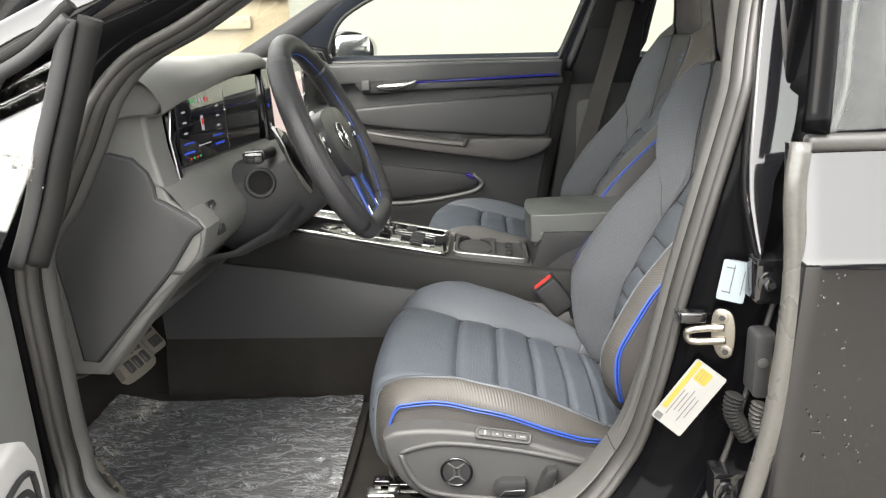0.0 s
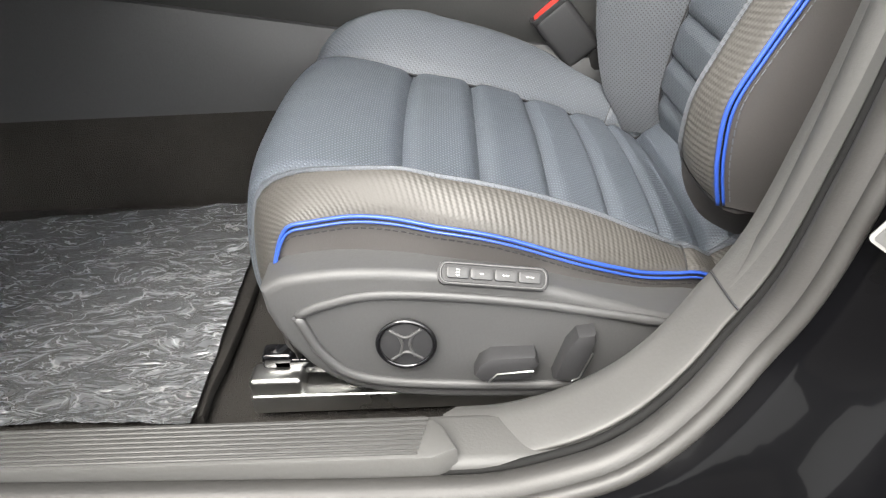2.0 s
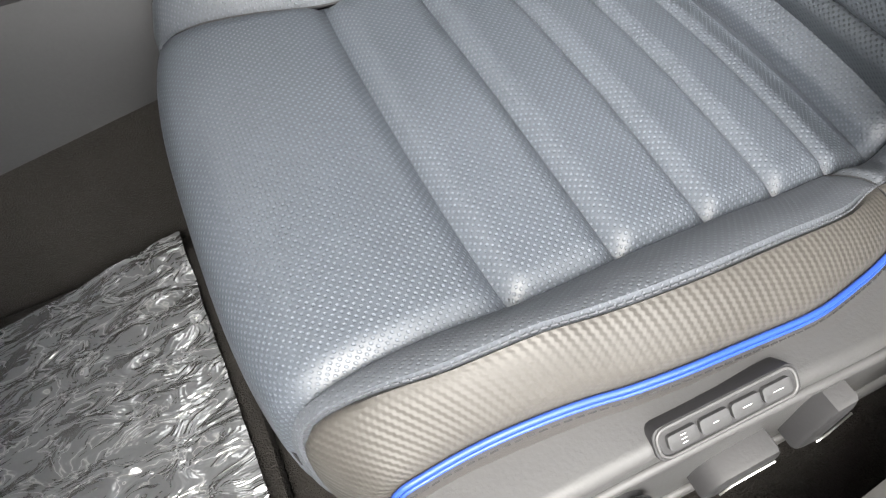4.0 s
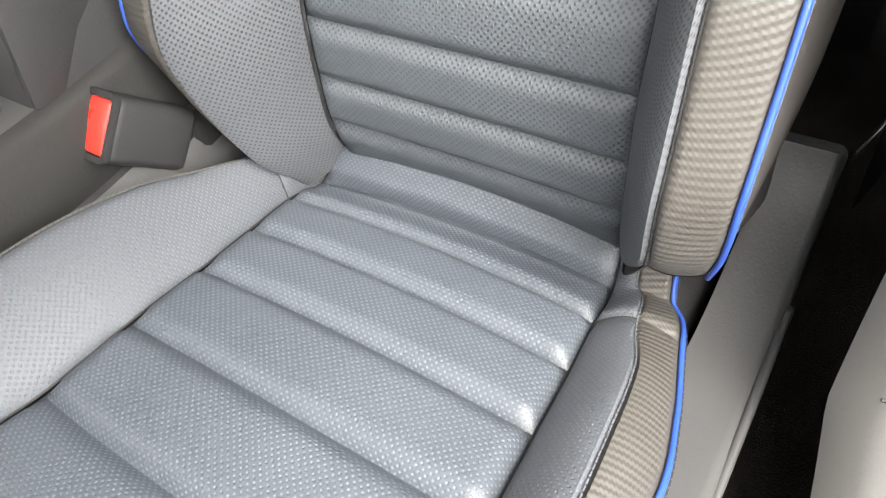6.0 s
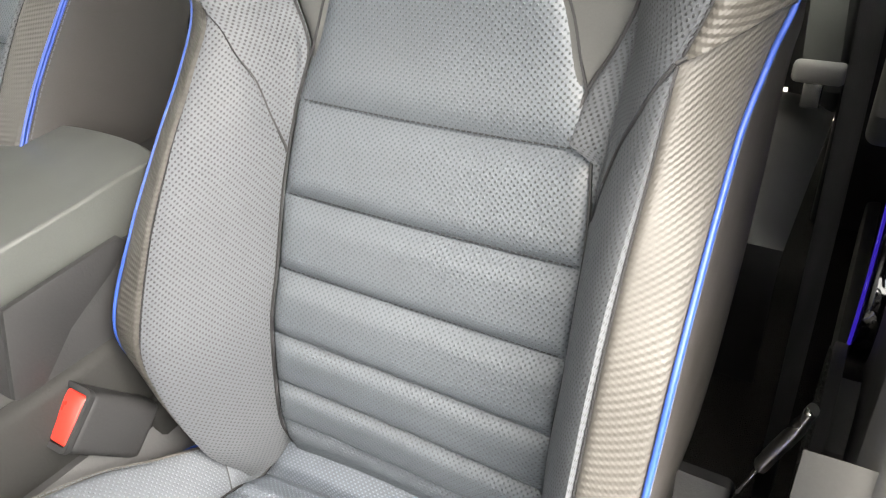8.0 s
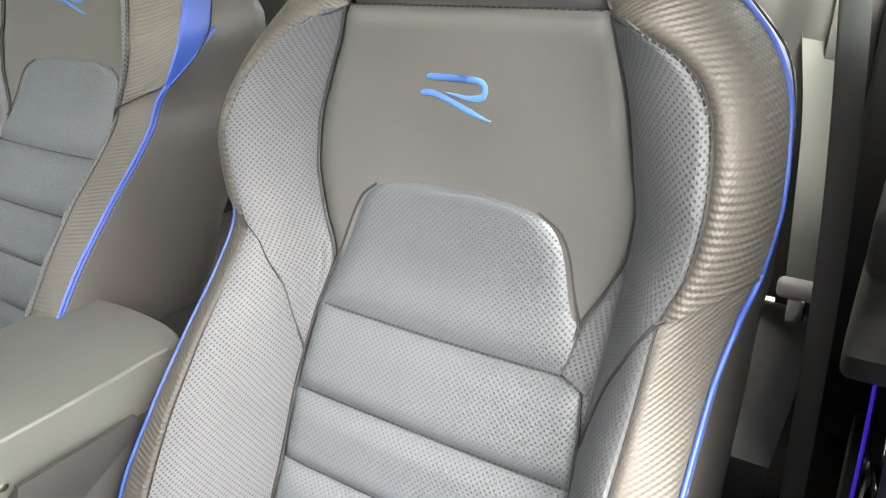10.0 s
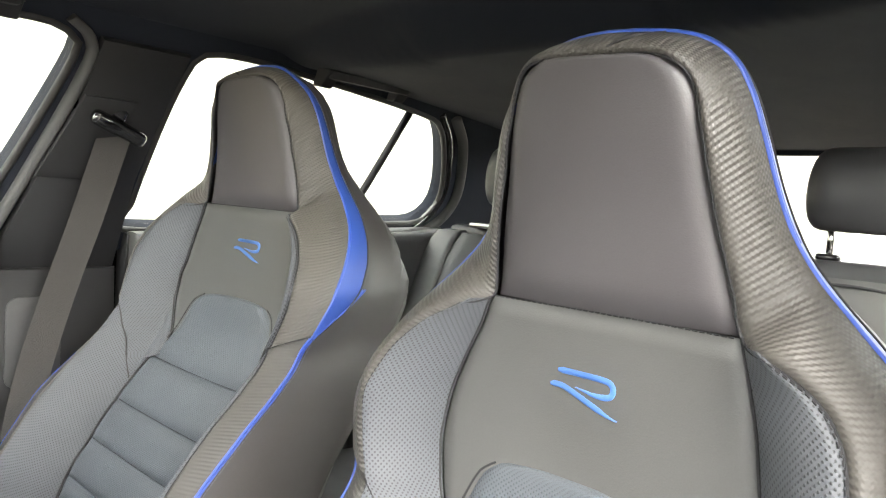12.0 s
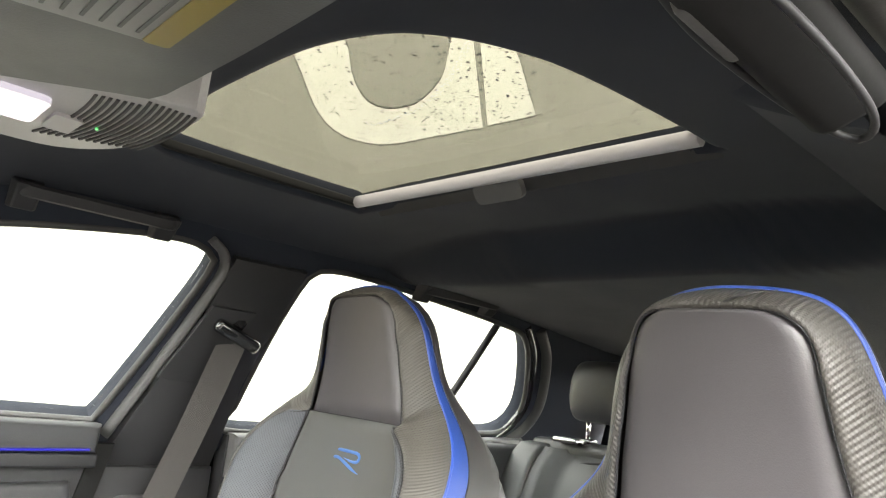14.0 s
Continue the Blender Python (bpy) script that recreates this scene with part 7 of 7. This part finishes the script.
part("armrest", slab([tuple(q) for q in cr([(-0.56, 0.815), (-0.40, 0.790), (-0.22, 0.768), (-0.16, 0.775), (0.05, 0.772), (0.065, 0.755), (0.03, 0.728), (-0.05, 0.705), (-0.15, 0.715), (-0.35, 0.745), (-0.56, 0.785)], 70, True)[:-1]], 0.07, left_face(0.628), 0.014, seg=4), LEATHER_SIDE, pd, "padded armrest")
part("pull_seam", tube([(-0.52, 0.632, 0.800), (-0.36, 0.626, 0.775), (-0.20, 0.626, 0.752)], 0.002, 6), PLASTIC_LO, pd)
part("pull_cup", box((-0.20, 0.63, 0.765), (0.012, 0.02, 0.03), 0.004, (0, 30, 0)), PLASTIC_LO, pd)
part("pocket", slab([tuple(q) for q in cr([(-0.65, 0.70), (-0.30, 0.672), (-0.18, 0.648), (-0.165, 0.625), (-0.25, 0.60), (-0.45, 0.582), (-0.65, 0.58)], 50, True)[:-1]], 0.02, left_face(0.678), 0.006), PLASTIC_LO, pd, "dark map pocket")
part("pocket_lip", tube(cr([(-0.65, 0.66, 0.575), (-0.40, 0.652, 0.572), (-0.2, 0.652, 0.60), (-0.15, 0.655, 0.63), (-0.18, 0.66, 0.66)], 40), 0.008, 8), PLASTIC, pd)
part("pocket_light", box((-0.185, 0.672, 0.652), (0.035, 0.006, 0.012), 0.003, (0, 20, 0)), AMBIENT, pd, "violet pocket light")
one("door_gap", slab([(0.0, 0.38), (0.035, 0.38), (0.065, 0.62), (0.135, 0.97), (0.102, 0.97), (0.03, 0.62)], 0.02, left_face(0.685), 0.003), BLACK, "black gap between door and centre pillar", "door gap", "structure")
pr = thing("passenger_rear_door", (0.7, 0.70, 0.4), "closed rear passenger door with dark plastic trim", "car door")
part("panel", slab([(0.345, 0.36), (0.95, 0.36), (1.02, 0.55), (1.18, 0.85), (1.19, 1.02), (0.345, 0.995)], 0.04, left_face(0.69), 0.006), PLASTIC_LO, pr)
part("upper_trim", slab([(0.35, 0.915), (1.16, 0.935), (1.19, 1.025), (0.35, 0.998)], 0.06, left_face(0.66), 0.012, seg=4), SOFT, pr)
part("armrest", box((0.72, 0.65, 0.74), (0.45, 0.07, 0.08), 0.02), LEATHER, pr)
part("light_dot", box((0.94, 0.655, 0.91), (0.02, 0.01, 0.006), 0.002), AMBIENT, pr)

# outside mirror seen through the passenger window
om = thing("outside_mirror", (-0.60, 0.98, 1.0), "black outside mirror with silver glass edge", "wing mirror")
part("housing", slab([tuple(q) for q in cr([(-0.665, 1.03), (-0.67, 1.09), (-0.64, 1.115), (-0.57, 1.11), (-0.525, 1.08), (-0.52, 1.03), (-0.55, 1.005), (-0.63, 1.005)], 40, True)[:-1]], 0.10, left_face(0.96), 0.03, seg=4), GLOSS, om)
part("mirror_glass", slab([(x, z) for x, z in rounded(0.12, 0.085, 0.02, cx=-0.59, cy=1.058)], 0.004, left_face(0.957), 0.001), CHROME, om)
part("foot", box((-0.62, 0.86, 0.985), (0.07, 0.20, 0.05), 0.02), GLOSS, om)

# ---------------------------------------------------------------- windscreen, pillars and roof
ws = thing("windscreen", (-0.7, 0, 1.0), "wet sloping windscreen", "windscreen", kind="structure")
part("pane", grid([[(-1.05 + 0.70 * t + 0.05 * (y / 0.7) ** 2, y * (1 - 0.20 * t), 0.985 + 0.36 * t) for y in np.linspace(-0.72, 0.72, 20)] for t in np.linspace(0, 1, 12)]), GLASS, ws).visible_shadow = False
for s in (-1, 1):
    one("pillar_a", tube(cr([(-0.98, s * 0.70, 0.98), (-0.75, s * 0.665, 1.10), (-0.50, s * 0.62, 1.235), (-0.33, s * 0.57, 1.32)], 30), 0.032, 10, flat=0.75), PLASTIC_LO if s > 0 else TRIM, "dark windscreen pillar trim", "pillar trim", "structure")
tri_w = thing("quarter_window", (-0.75, 0.68, 1.02), "small triangular front quarter trim", "window trim")
part("triangle", slab(up([(-0.80, 1.012), (-0.61, 1.012), (-0.62, 1.06), (-0.70, 1.075)]), 0.02, WALLM @ Matrix.Translation((0, 0, 0.006)), 0.004), GLOSS, tri_w)
part("triangle_edge", tube([on_wall(x, z, 0.010) for x, z in ((-0.79, 1.018), (-0.625, 1.018), (-0.635, 1.052), (-0.70, 1.066))], 0.003, 6, closed=True), PLASTIC, tri_w)


def roof_z(x, y):
    z = 1.402 - 0.055 * (abs(y) / 0.55) ** 4
    z -= 0.075 * max(0.0, (-x - 0.05) / 0.37) ** 1.4
    t = min(max((x - 0.535) / 0.085, 0), 1)
    z -= 0.072 * t * t * (3 - 2 * t) * (1 - (abs(y) / 0.56) ** 4)
    z -= 0.065 * max(0.0, (x - 0.6) / 0.85) ** 1.5
    return z


def opening(n=160):
    pts = [(0.325, 0.290), (0.30, 0.305), (0.05, 0.310), (-0.02, 0.29), (-0.046, 0.22), (-0.050, 0.10), (-0.049, -0.01), (-0.043, -0.114), (-0.022, -0.190), (0.008, -0.234), (0.045, -0.262), (0.10, -0.285), (0.20, -0.298), (0.31, -0.303), (0.332, -0.29), (0.337, 0.0)]
    return cr(pts, n + 1, True)[:-1]


op_ = opening()
cx, cy = 0.14, -0.01
rows = []
for t in np.linspace(0, 1, 76):
    row = []
    for x, y in op_:
        dx_, dy_ = x - cx, y - cy
        k = min((1.45 - cx) / dx_ if dx_ > 1e-6 else 9e9, (-0.42 - cx) / dx_ if dx_ < -1e-6 else 9e9, (0.55 - cy) / dy_ if dy_ > 1e-6 else 9e9, (-0.55 - cy) / dy_ if dy_ < -1e-6 else 9e9)
        px_, py_ = x + (cx + dx_ * k - x) * t, y + (cy + dy_ * k - y) * t
        row.append((px_, py_, roof_z(px_, py_) + (0.006 * (1 - t / 0.03) if t < 0.03 else 0)))
    rows.append(row)
one("ceiling", grid([[(x + 0.004 * (x - cx), y, z + 0.028) for x, y, z in rows[0]]] + rows, closed_u=True), LINER, "black cloth headliner with a roof opening", "headliner", "structure")
one("roof_skin", grid([[(x, y, 1.462 - 0.06 * (y / 0.6) ** 2 - 0.07 * ((x - 0.4) / 1.0) ** 2) for x in np.linspace(0.40, 1.55, 10)] for y in np.linspace(-0.62, 0.62, 12)]), PAINT, "black painted roof panel", "roof", "structure")
one("roof_skin", grid([[(x, y, 1.455 - 0.06 * (y / 0.6) ** 2 - 0.35 * max(0, -x - 0.12) ** 1.3) for x in np.linspace(-0.42, -0.10, 8)] for y in np.linspace(-0.62, 0.62, 12)]), PAINT, "black painted roof panel", "roof", "structure")
for s in (-1, 1):
    one("roof_skin", grid([[(x, s * y, 1.445 - 0.35 * max(0, y - 0.4) - 0.35 * max(0, -x - 0.12) ** 1.3 - 0.05 * max(0, x - 0.5)) for x in np.linspace(-0.42, 1.5, 20)] for y in np.linspace(0.36, 0.62, 6)]), PAINT, "black painted roof side", "roof", "structure")

PALE_BAR = surf("pale_shade_rail", (0.42, 0.41, 0.42), 0.45, grain=400, bump=0.1, var=0.05)
roofw = thing("sunroof", (0.14, 0, 1.43), "tinted glass sunroof covered in raindrops with pale reflections set into the glass", "sunroof")
# outlines of the letter-like reflection, cut out and filled with lighter tint
U_OUT = [tuple(q) for q in cr([(-0.06, -0.08), (-0.004, -0.024), (0.079, 0.069), (0.140, 0.113), (0.185, 0.110), (0.207, 0.075), (0.214, 0.026), (0.226, -0.055)], 40)] + [(0.228, -0.066), (0.03, -0.245)]
U_IN = [(-0.05, -0.155)] + [tuple(q) for q in cr([(0.007, -0.100), (0.048, -0.050), (0.090, -0.014), (0.118, -0.008), (0.131, -0.030), (0.130, -0.064), (0.102, -0.130), (0.046, -0.206)], 30)] + [(0.012, -0.245)]
U_SHAPE = U_OUT + U_IN[::-1]
U_QUAD = [(0.035, -0.248), (0.226, -0.075), (0.233, -0.145), (0.119, -0.221), (0.070, -0.250)]
gm = Matrix.Translation((0, 0, 1.436))
part("roof_glass", slab([(-0.25, -0.60), (0.60, -0.60), (0.60, 0.60), (-0.25, 0.60)], 0.002, gm, 0, holes=[U_SHAPE, U_QUAD]), ROOFGLASS, roofw, "wet tinted roof glass")
part("reflection_patch", slab(U_SHAPE, 0.002, gm, 0), REFLECTION_GLASS, roofw, "curved reflection set into the glass as a lighter tint")
part("reflection_patch", slab(U_QUAD, 0.002, gm, 0), REFLECTION_GLASS, roofw, "straight reflection set into the glass as a lighter tint")
DROP = glass("raindrop", (0.16, 0.16, 0.155), graze=0.1, face=0.02)
spots = []
while len(spots) < 2600:
    p = (rng.uniform(-0.08, 0.36), rng.uniform(-0.34, 0.33))
    spots.append((*p, 1.4365))
ob = part("raindrops", drops(spots, 0.0006, 0.0018, (0, 0, 1), 0.4), DROP, roofw, "raindrops on the glass")
ob["kind"] = "stuff"
part("slide_rail", box((0.13, 0.298, 1.408), (0.40, 0.014, 0.012), 0.003), BLACK, roofw)
part("slide_rail", box((0.13, -0.318, 1.408), (0.40, 0.014, 0.012), 0.003), BLACK, roofw)
part("shade_bar", tube(cr([(0.300, 0.285, 1.406), (0.312, 0.1, 1.409), (0.316, -0.1, 1.409), (0.314, -0.300, 1.406)], 30), 0.010, 10, flat=0.9), PALE_BAR, roofw, "pale shade bar")
part("shade_tab", slab(rounded(0.085, 0.030, 0.010), 0.010, axes_m((0.336, 0.0, 1.398), (0, -1, 0), (0.5, 0, -0.7)), 0.004), PLASTIC, roofw, "dark pull tab of the shade")
part("shade_cloth", grid([[(0.333 + 0.012 * t, y, 1.404 - 0.012 * t + 0.0008 * (i % 2)) for i, y in enumerate(np.linspace(-0.31, 0.28, 160))] for t in (0, 1)]), RUBBER, roofw, "pleated shade cloth")

# grab handles
def grab(c, length, side, label):
    g = thing("grab_handle", c, label, "grab handle", "roof grab handles")
    x0, x1 = c[0] - length / 2, c[0] + length / 2
    lean = lambda x, n, h: (x, c[1] - side * (n * 0.82 + h * 0.42), c[2] + h * 0.82 - n * 0.35)
    prof = [(0.030, 0.012), (0.036, 0.008), (0.037, 0.0), (0.036, -0.008), (0.030, -0.012), (0.024, -0.008), (0.023, 0.0), (0.024, 0.008)]
    rows = []
    for k in np.linspace(0, 1, 30):
        x = x0 - 0.012 + (length + 0.024) * k
        e = min(k, 1 - k) / 0.10
        dip = 0.016 * (1 - min(e, 1)) ** 2
        f = 1.0 if e > 0.35 else 0.55 + 0.45 * e / 0.35
        rows.append([lean(x, n - dip, h * f) for n, h in prof])
    bar = joined(grid(rows, closed_u=True))
    part("bar", bar, PLASTIC_LO, g, "flat dark grip bar")
    for x, sgn in ((x0 + 0.006, 1), (x1 - 0.006, -1)):
        bm = bmesh.new()
        lo_ = [bm.verts.new(lean(x + dx_, -0.004, h)) for dx_, h in ((-0.022, 0.010), (0.022, 0.010), (0.020, -0.040), (-0.020, -0.040))]
        hi_ = [bm.verts.new(lean(x + dx_, n, h)) for dx_, h, n in ((-0.018, 0.010, 0.034), (0.015, 0.010, 0.034), (0.013, -0.036, 0.016), (-0.016, -0.036, 0.016))]
        bm.faces.new(hi_)
        for i in range(4):
            bm.faces.new((lo_[i], lo_[(i + 1) % 4], hi_[(i + 1) % 4], hi_[i]))
        bmesh.ops.recalc_face_normals(bm, faces=bm.faces)
        bmesh.ops.bevel(bm, geom=list(bm.edges), offset=0.003, segments=2, profile=0.5, affect="EDGES")
        part("foot", bm, PLASTIC_LO, g)
    return g


grab((-0.02, 0.50, 1.345), 0.215, 1, "dark plastic roof grab handle above the passenger window")
grab((0.745, 0.50, 1.338), 0.21, 1, "dark plastic roof grab handle above the rear window")
gc = thing("glasses_case", (0.02, -0.50, 1.31), "dark roof compartment with grey rim above the driver", "roof compartment")
part("case_rim", tube(cr([(-0.10, -0.495, 1.322), (-0.02, -0.475, 1.322), (0.08, -0.485, 1.312), (0.128, -0.507, 1.302), (0.08, -0.53, 1.30), (-0.05, -0.53, 1.308)], 50, True)[:-1], 0.0026, 8, closed=True), PLASTIC_LO, gc)
part("case_well", box((0.01, -0.51, 1.322), (0.20, 0.05, 0.03), 0.012, (-24, 3, 0)), BLACK, gc)
part("case_latch", box((-0.03, -0.497, 1.314), (0.06, 0.022, 0.016), 0.006, (-24, 3, 0)), TRIM, gc)

# overhead lamp unit and sun visor
lamp = thing("overhead_lamp", (-0.17, 0.07, 1.34), "pale ribbed overhead lamp console, lit", "overhead lamp")
LO = [tuple(q) for q in cr([(-0.33, -0.035), (-0.20, -0.040), (-0.125, -0.052), (-0.098, -0.045), (-0.098, 0.05), (-0.112, 0.14), (-0.150, 0.20), (-0.20, 0.218), (-0.33, 0.215), (-0.35, 0.09)], 60, True)[:-1]]
part("base", slab(LO, 0.05, Matrix.Translation((0, 0, 1.378)) @ Matrix.Diagonal((1, 1, -1, 1)) @ Matrix.Translation((0, 0, 0.04)), 0.008, seg=3), PALE_GREY, lamp)
for i in range(15):
    x = -0.186 + 0.0058 * i
    part("rib", tube([(x + 0.010 * (1 - ((y - 0.05) / 0.10) ** 2), y, 1.3375) for y in np.linspace(-0.040 + 0.002 * (14 - i) * (i < 7), 0.165 - 0.0035 * i, 14)], 0.0017, 5), PLASTIC_LO, lamp)
part("lens", slab(rounded(0.085, 0.085, 0.01, cx=-0.245, cy=0.07), 0.006, Matrix.Translation((0, 0, 1.336)), 0.002), glow("lamp_lens", (0.9, 0.85, 1.0), 0.035), lamp, "lit lamp lens")
part("touch_key", slab(rounded(0.026, 0.055, 0.004, cx=-0.178, cy=0.10), 0.004, Matrix.Translation((0, 0, 1.3385)), 0.001), PALE_GREY, lamp)
part("status_light", disc((-0.150, 0.085, 1.3355), (0, 0, -1), 0.0018, 0.002, 0, 10), LIT_GREEN, lamp)
vis = thing("sun_visor", (-0.26, -0.22, 1.33), "grey folded sun visor with white and yellow label", "sun visor")
part("panel", slab([tuple(q) for q in cr([(-0.38, -0.47), (-0.20, -0.47), (-0.165, -0.42), (-0.165, -0.16), (-0.19, -0.11), (-0.38, -0.10)], 50, True)[:-1]], 0.022, axes_m((0, 0, 1.352), (1, 0, 0.10), (0, 1, 0)), 0.006), LEATHER, vis)
vm = axes_m((-0.245, -0.30, 1.301), (0, 1, 0), (1, 0, 0.10))
part("label_sheet", slab(rounded(0.13, 0.09, 0.004), 0.001, vm, 0), LABEL, vis, "white warning label")
part("label_band", slab(rounded(0.13, 0.016, 0.002, 2, 0, 0.038), 0.001, vm @ Matrix.Translation((0, 0, 0.0008)), 0), YELLOW, vis)
for i in range(7):
    part("label_print", slab(rounded(0.11, 0.0022, 0.0005, 2, 0.0, -0.036 + 0.010 * i), 0.001, vm @ Matrix.Translation((0, 0, 0.0008)), 0), INK, vis)
one("windscreen_header", tube(cr([(-0.40, -0.56, 1.325), (-0.385, -0.3, 1.345), (-0.38, 0, 1.352), (-0.385, 0.3, 1.345), (-0.40, 0.56, 1.325)], 30), 0.03, 10, flat=0.6), LINER, "black cloth header above the windscreen", "header", "structure")

# ---------------------------------------------------------------- rear bench
bench = thing("rear_bench", (0.9, 0, 0.32), "dark grey leather rear bench with blue piped headrests", "rear seat")
for (a, b) in ((-0.60, -0.15), (-0.15, 0.15), (0.15, 0.60)):
    rows = []
    for v in np.linspace(0, 1, 20):
        x, z = 0.955 + 0.195 * v, 0.52 + 0.50 * v
        rows.append([(x - 0.03 * soft_pad(u, v, rim=0.16) - 0.03 * (abs(a + (b - a) * u) > 0.48), a + (b - a) * u, z) for u in np.linspace(0, 1, 18)])
    part("backrest", grid(rows, flip=True), LEATHER, bench)
    rows = []
    for v in np.linspace(0, 1, 20):
        x, z = 0.50 + 0.47 * v, 0.515 - 0.035 * v
        rows.append([(x, a + (b - a) * u, z + 0.035 * soft_pad(u, v, rim=0.16)) for u in np.linspace(0, 1, 18)])
    part("cushion", grid(rows), LEATHER, bench)
part("cushion_front", grid([[(x, y, z) for y in np.linspace(-0.60, 0.60, 8)] for x, z in ((0.50, 0.52), (0.485, 0.48), (0.50, 0.32))]), LEATHER_DARK, bench)
part("top_edge", box((1.185, 0, 1.015), (0.09, 1.2, 0.05), 0.018), LEATHER_DARK, bench)
part("shoulder_seam", tube(cr([(1.06, 0.22, 0.80), (1.09, 0.22, 0.92), (1.115, 0.26, 0.985), (1.125, 0.36, 1.0), (1.12, 0.47, 0.975), (1.09, 0.50, 0.90), (1.05, 0.505, 0.80)], 50), 0.003, 6), THREAD, bench)
part("shoulder_seam", tube(cr([(1.06, -0.22, 0.80), (1.09, -0.22, 0.92), (1.115, -0.26, 0.985), (1.125, -0.36, 1.0), (1.12, -0.47, 0.975), (1.09, -0.50, 0.90), (1.05, -0.505, 0.80)], 50), 0.003, 6), THREAD, bench)
for s in (-1, 1):
    part("side_pad", slab([tuple(q) for q in cr([(0.93, 0.50), (1.02, 0.50), (1.20, 0.98), (1.17, 1.02), (1.08, 1.0), (0.98, 0.75)], 40, True)[:-1]], 0.07, left_face(0.53 if s > 0 else -0.60), 0.02, seg=4), LEATHER, bench)
    part("release_handle", box((1.14, s * 0.47, 1.042), (0.05, 0.075, 0.012), 0.005), SATIN, bench)
for yc_ in (-0.37, 0.0, 0.37):
    hr = thing("rear_headrest", (1.16, yc_, 1.04), "black leather rear headrest on two chrome posts", "headrest", "rear headrests")
    dzh = 0.0 if yc_ else -0.03
    rows = []
    for v in np.linspace(0, 1, 16):
        a = math.pi * (v - 0.5)
        r = abs(math.cos(a)) ** 0.45
        rows.append([(1.165 + 0.05 * r * math.copysign(abs(math.cos(t)) ** 0.6, math.cos(t)), yc_ + (0.118 - 0.012 * v) * (0.82 + 0.18 * r) * r**0.3 * math.copysign(abs(math.sin(t)) ** 0.35, math.sin(t)), 1.165 + dzh + 0.075 * math.sin(a)) for t in np.linspace(0, 2 * math.pi, 41)[:-1]])
    part("pad", grid(rows, closed_u=True, flip=True), LEATHER_DARK, hr)
    part("blue_edge", tube(cr([(1.165, yc_ - 0.114, 1.10 + dzh), (1.155, yc_ - 0.117, 1.15 + dzh), (1.165, yc_ - 0.112, 1.22 + dzh)], 20), 0.004, 6), BLUE, hr)
    for s in (-1, 1):
        part("post", tube([(1.17, yc_ + s * 0.07, 1.03), (1.168, yc_ + s * 0.07, 1.12 + dzh)], 0.006, 10), CHROME, hr)
        part("post_collar", box((1.17, yc_ + s * 0.07, 1.045), (0.03, 0.04, 0.012), 0.005), GLOSS, hr)
rb = thing("rear_belt", (1.10, -0.50, 0.9), "grey rear seat belt with buckle tongue", "seat belt", "seat belts")
part("webbing", webbing([(1.13, -0.49, 1.04), (1.06, -0.51, 0.92), (0.95, -0.545, 0.80), (0.86, -0.565, 0.68), (0.82, -0.575, 0.59)], 0.050, (0.2, 1, 0.3)), surf("pale_grey_webbing", (0.085, 0.09, 0.086), 0.6, grain=1200, bump=0.3, var=0.08), rb)
part("tongue_grip", box((0.82, -0.575, 0.590), (0.02, 0.066, 0.03), 0.008), PALE_GREY, rb)
part("tongue", box((0.815, -0.572, 0.560), (0.006, 0.024, 0.036), 0.002), CHROME, rb)

for s in (-1, 1):
    one("rear_side_trim", box((1.28, s * 0.68, 0.55), (0.72, 0.16, 0.92), 0.02), PLASTIC_LO, "dark plastic trim over the rear wheel arch", "side trim", "structure")

# tail: shelf, rear window, tailgate
one("parcel_shelf", box((1.36, 0, 1.0), (0.28, 1.1, 0.02), 0.006), CARPET, "black parcel shelf behind the rear bench", "parcel shelf", "structure")
tg = thing("tailgate", (1.55, 0, 1.0), "dark tailgate trim with rear window", "tailgate", kind="structure")
part("frame", slab([(-0.68, 0.45), (0.68, 0.45), (0.66, 1.0), (0.56, 1.34), (-0.56, 1.34), (-0.66, 1.0)], 0.05, axes_m((1.62, 0, 0), (0, -1, 0), (-0.10, 0, 1)), 0.01, holes=[rounded(0.98, 0.24, 0.06, cy=1.14)]), LINER, tg)
part("pane", slab(rounded(0.98, 0.24, 0.06, cy=1.14), 0.004, axes_m((1.64, 0, 0), (0, -1, 0), (-0.10, 0, 1)), 0), GLASS, tg).visible_shadow = False
one("rear_header", box((1.46, 0, 1.315), (0.14, 1.1, 0.06), 0.02, (0, 25, 0)), LINER, "black cloth header above the rear window", "header", "structure")
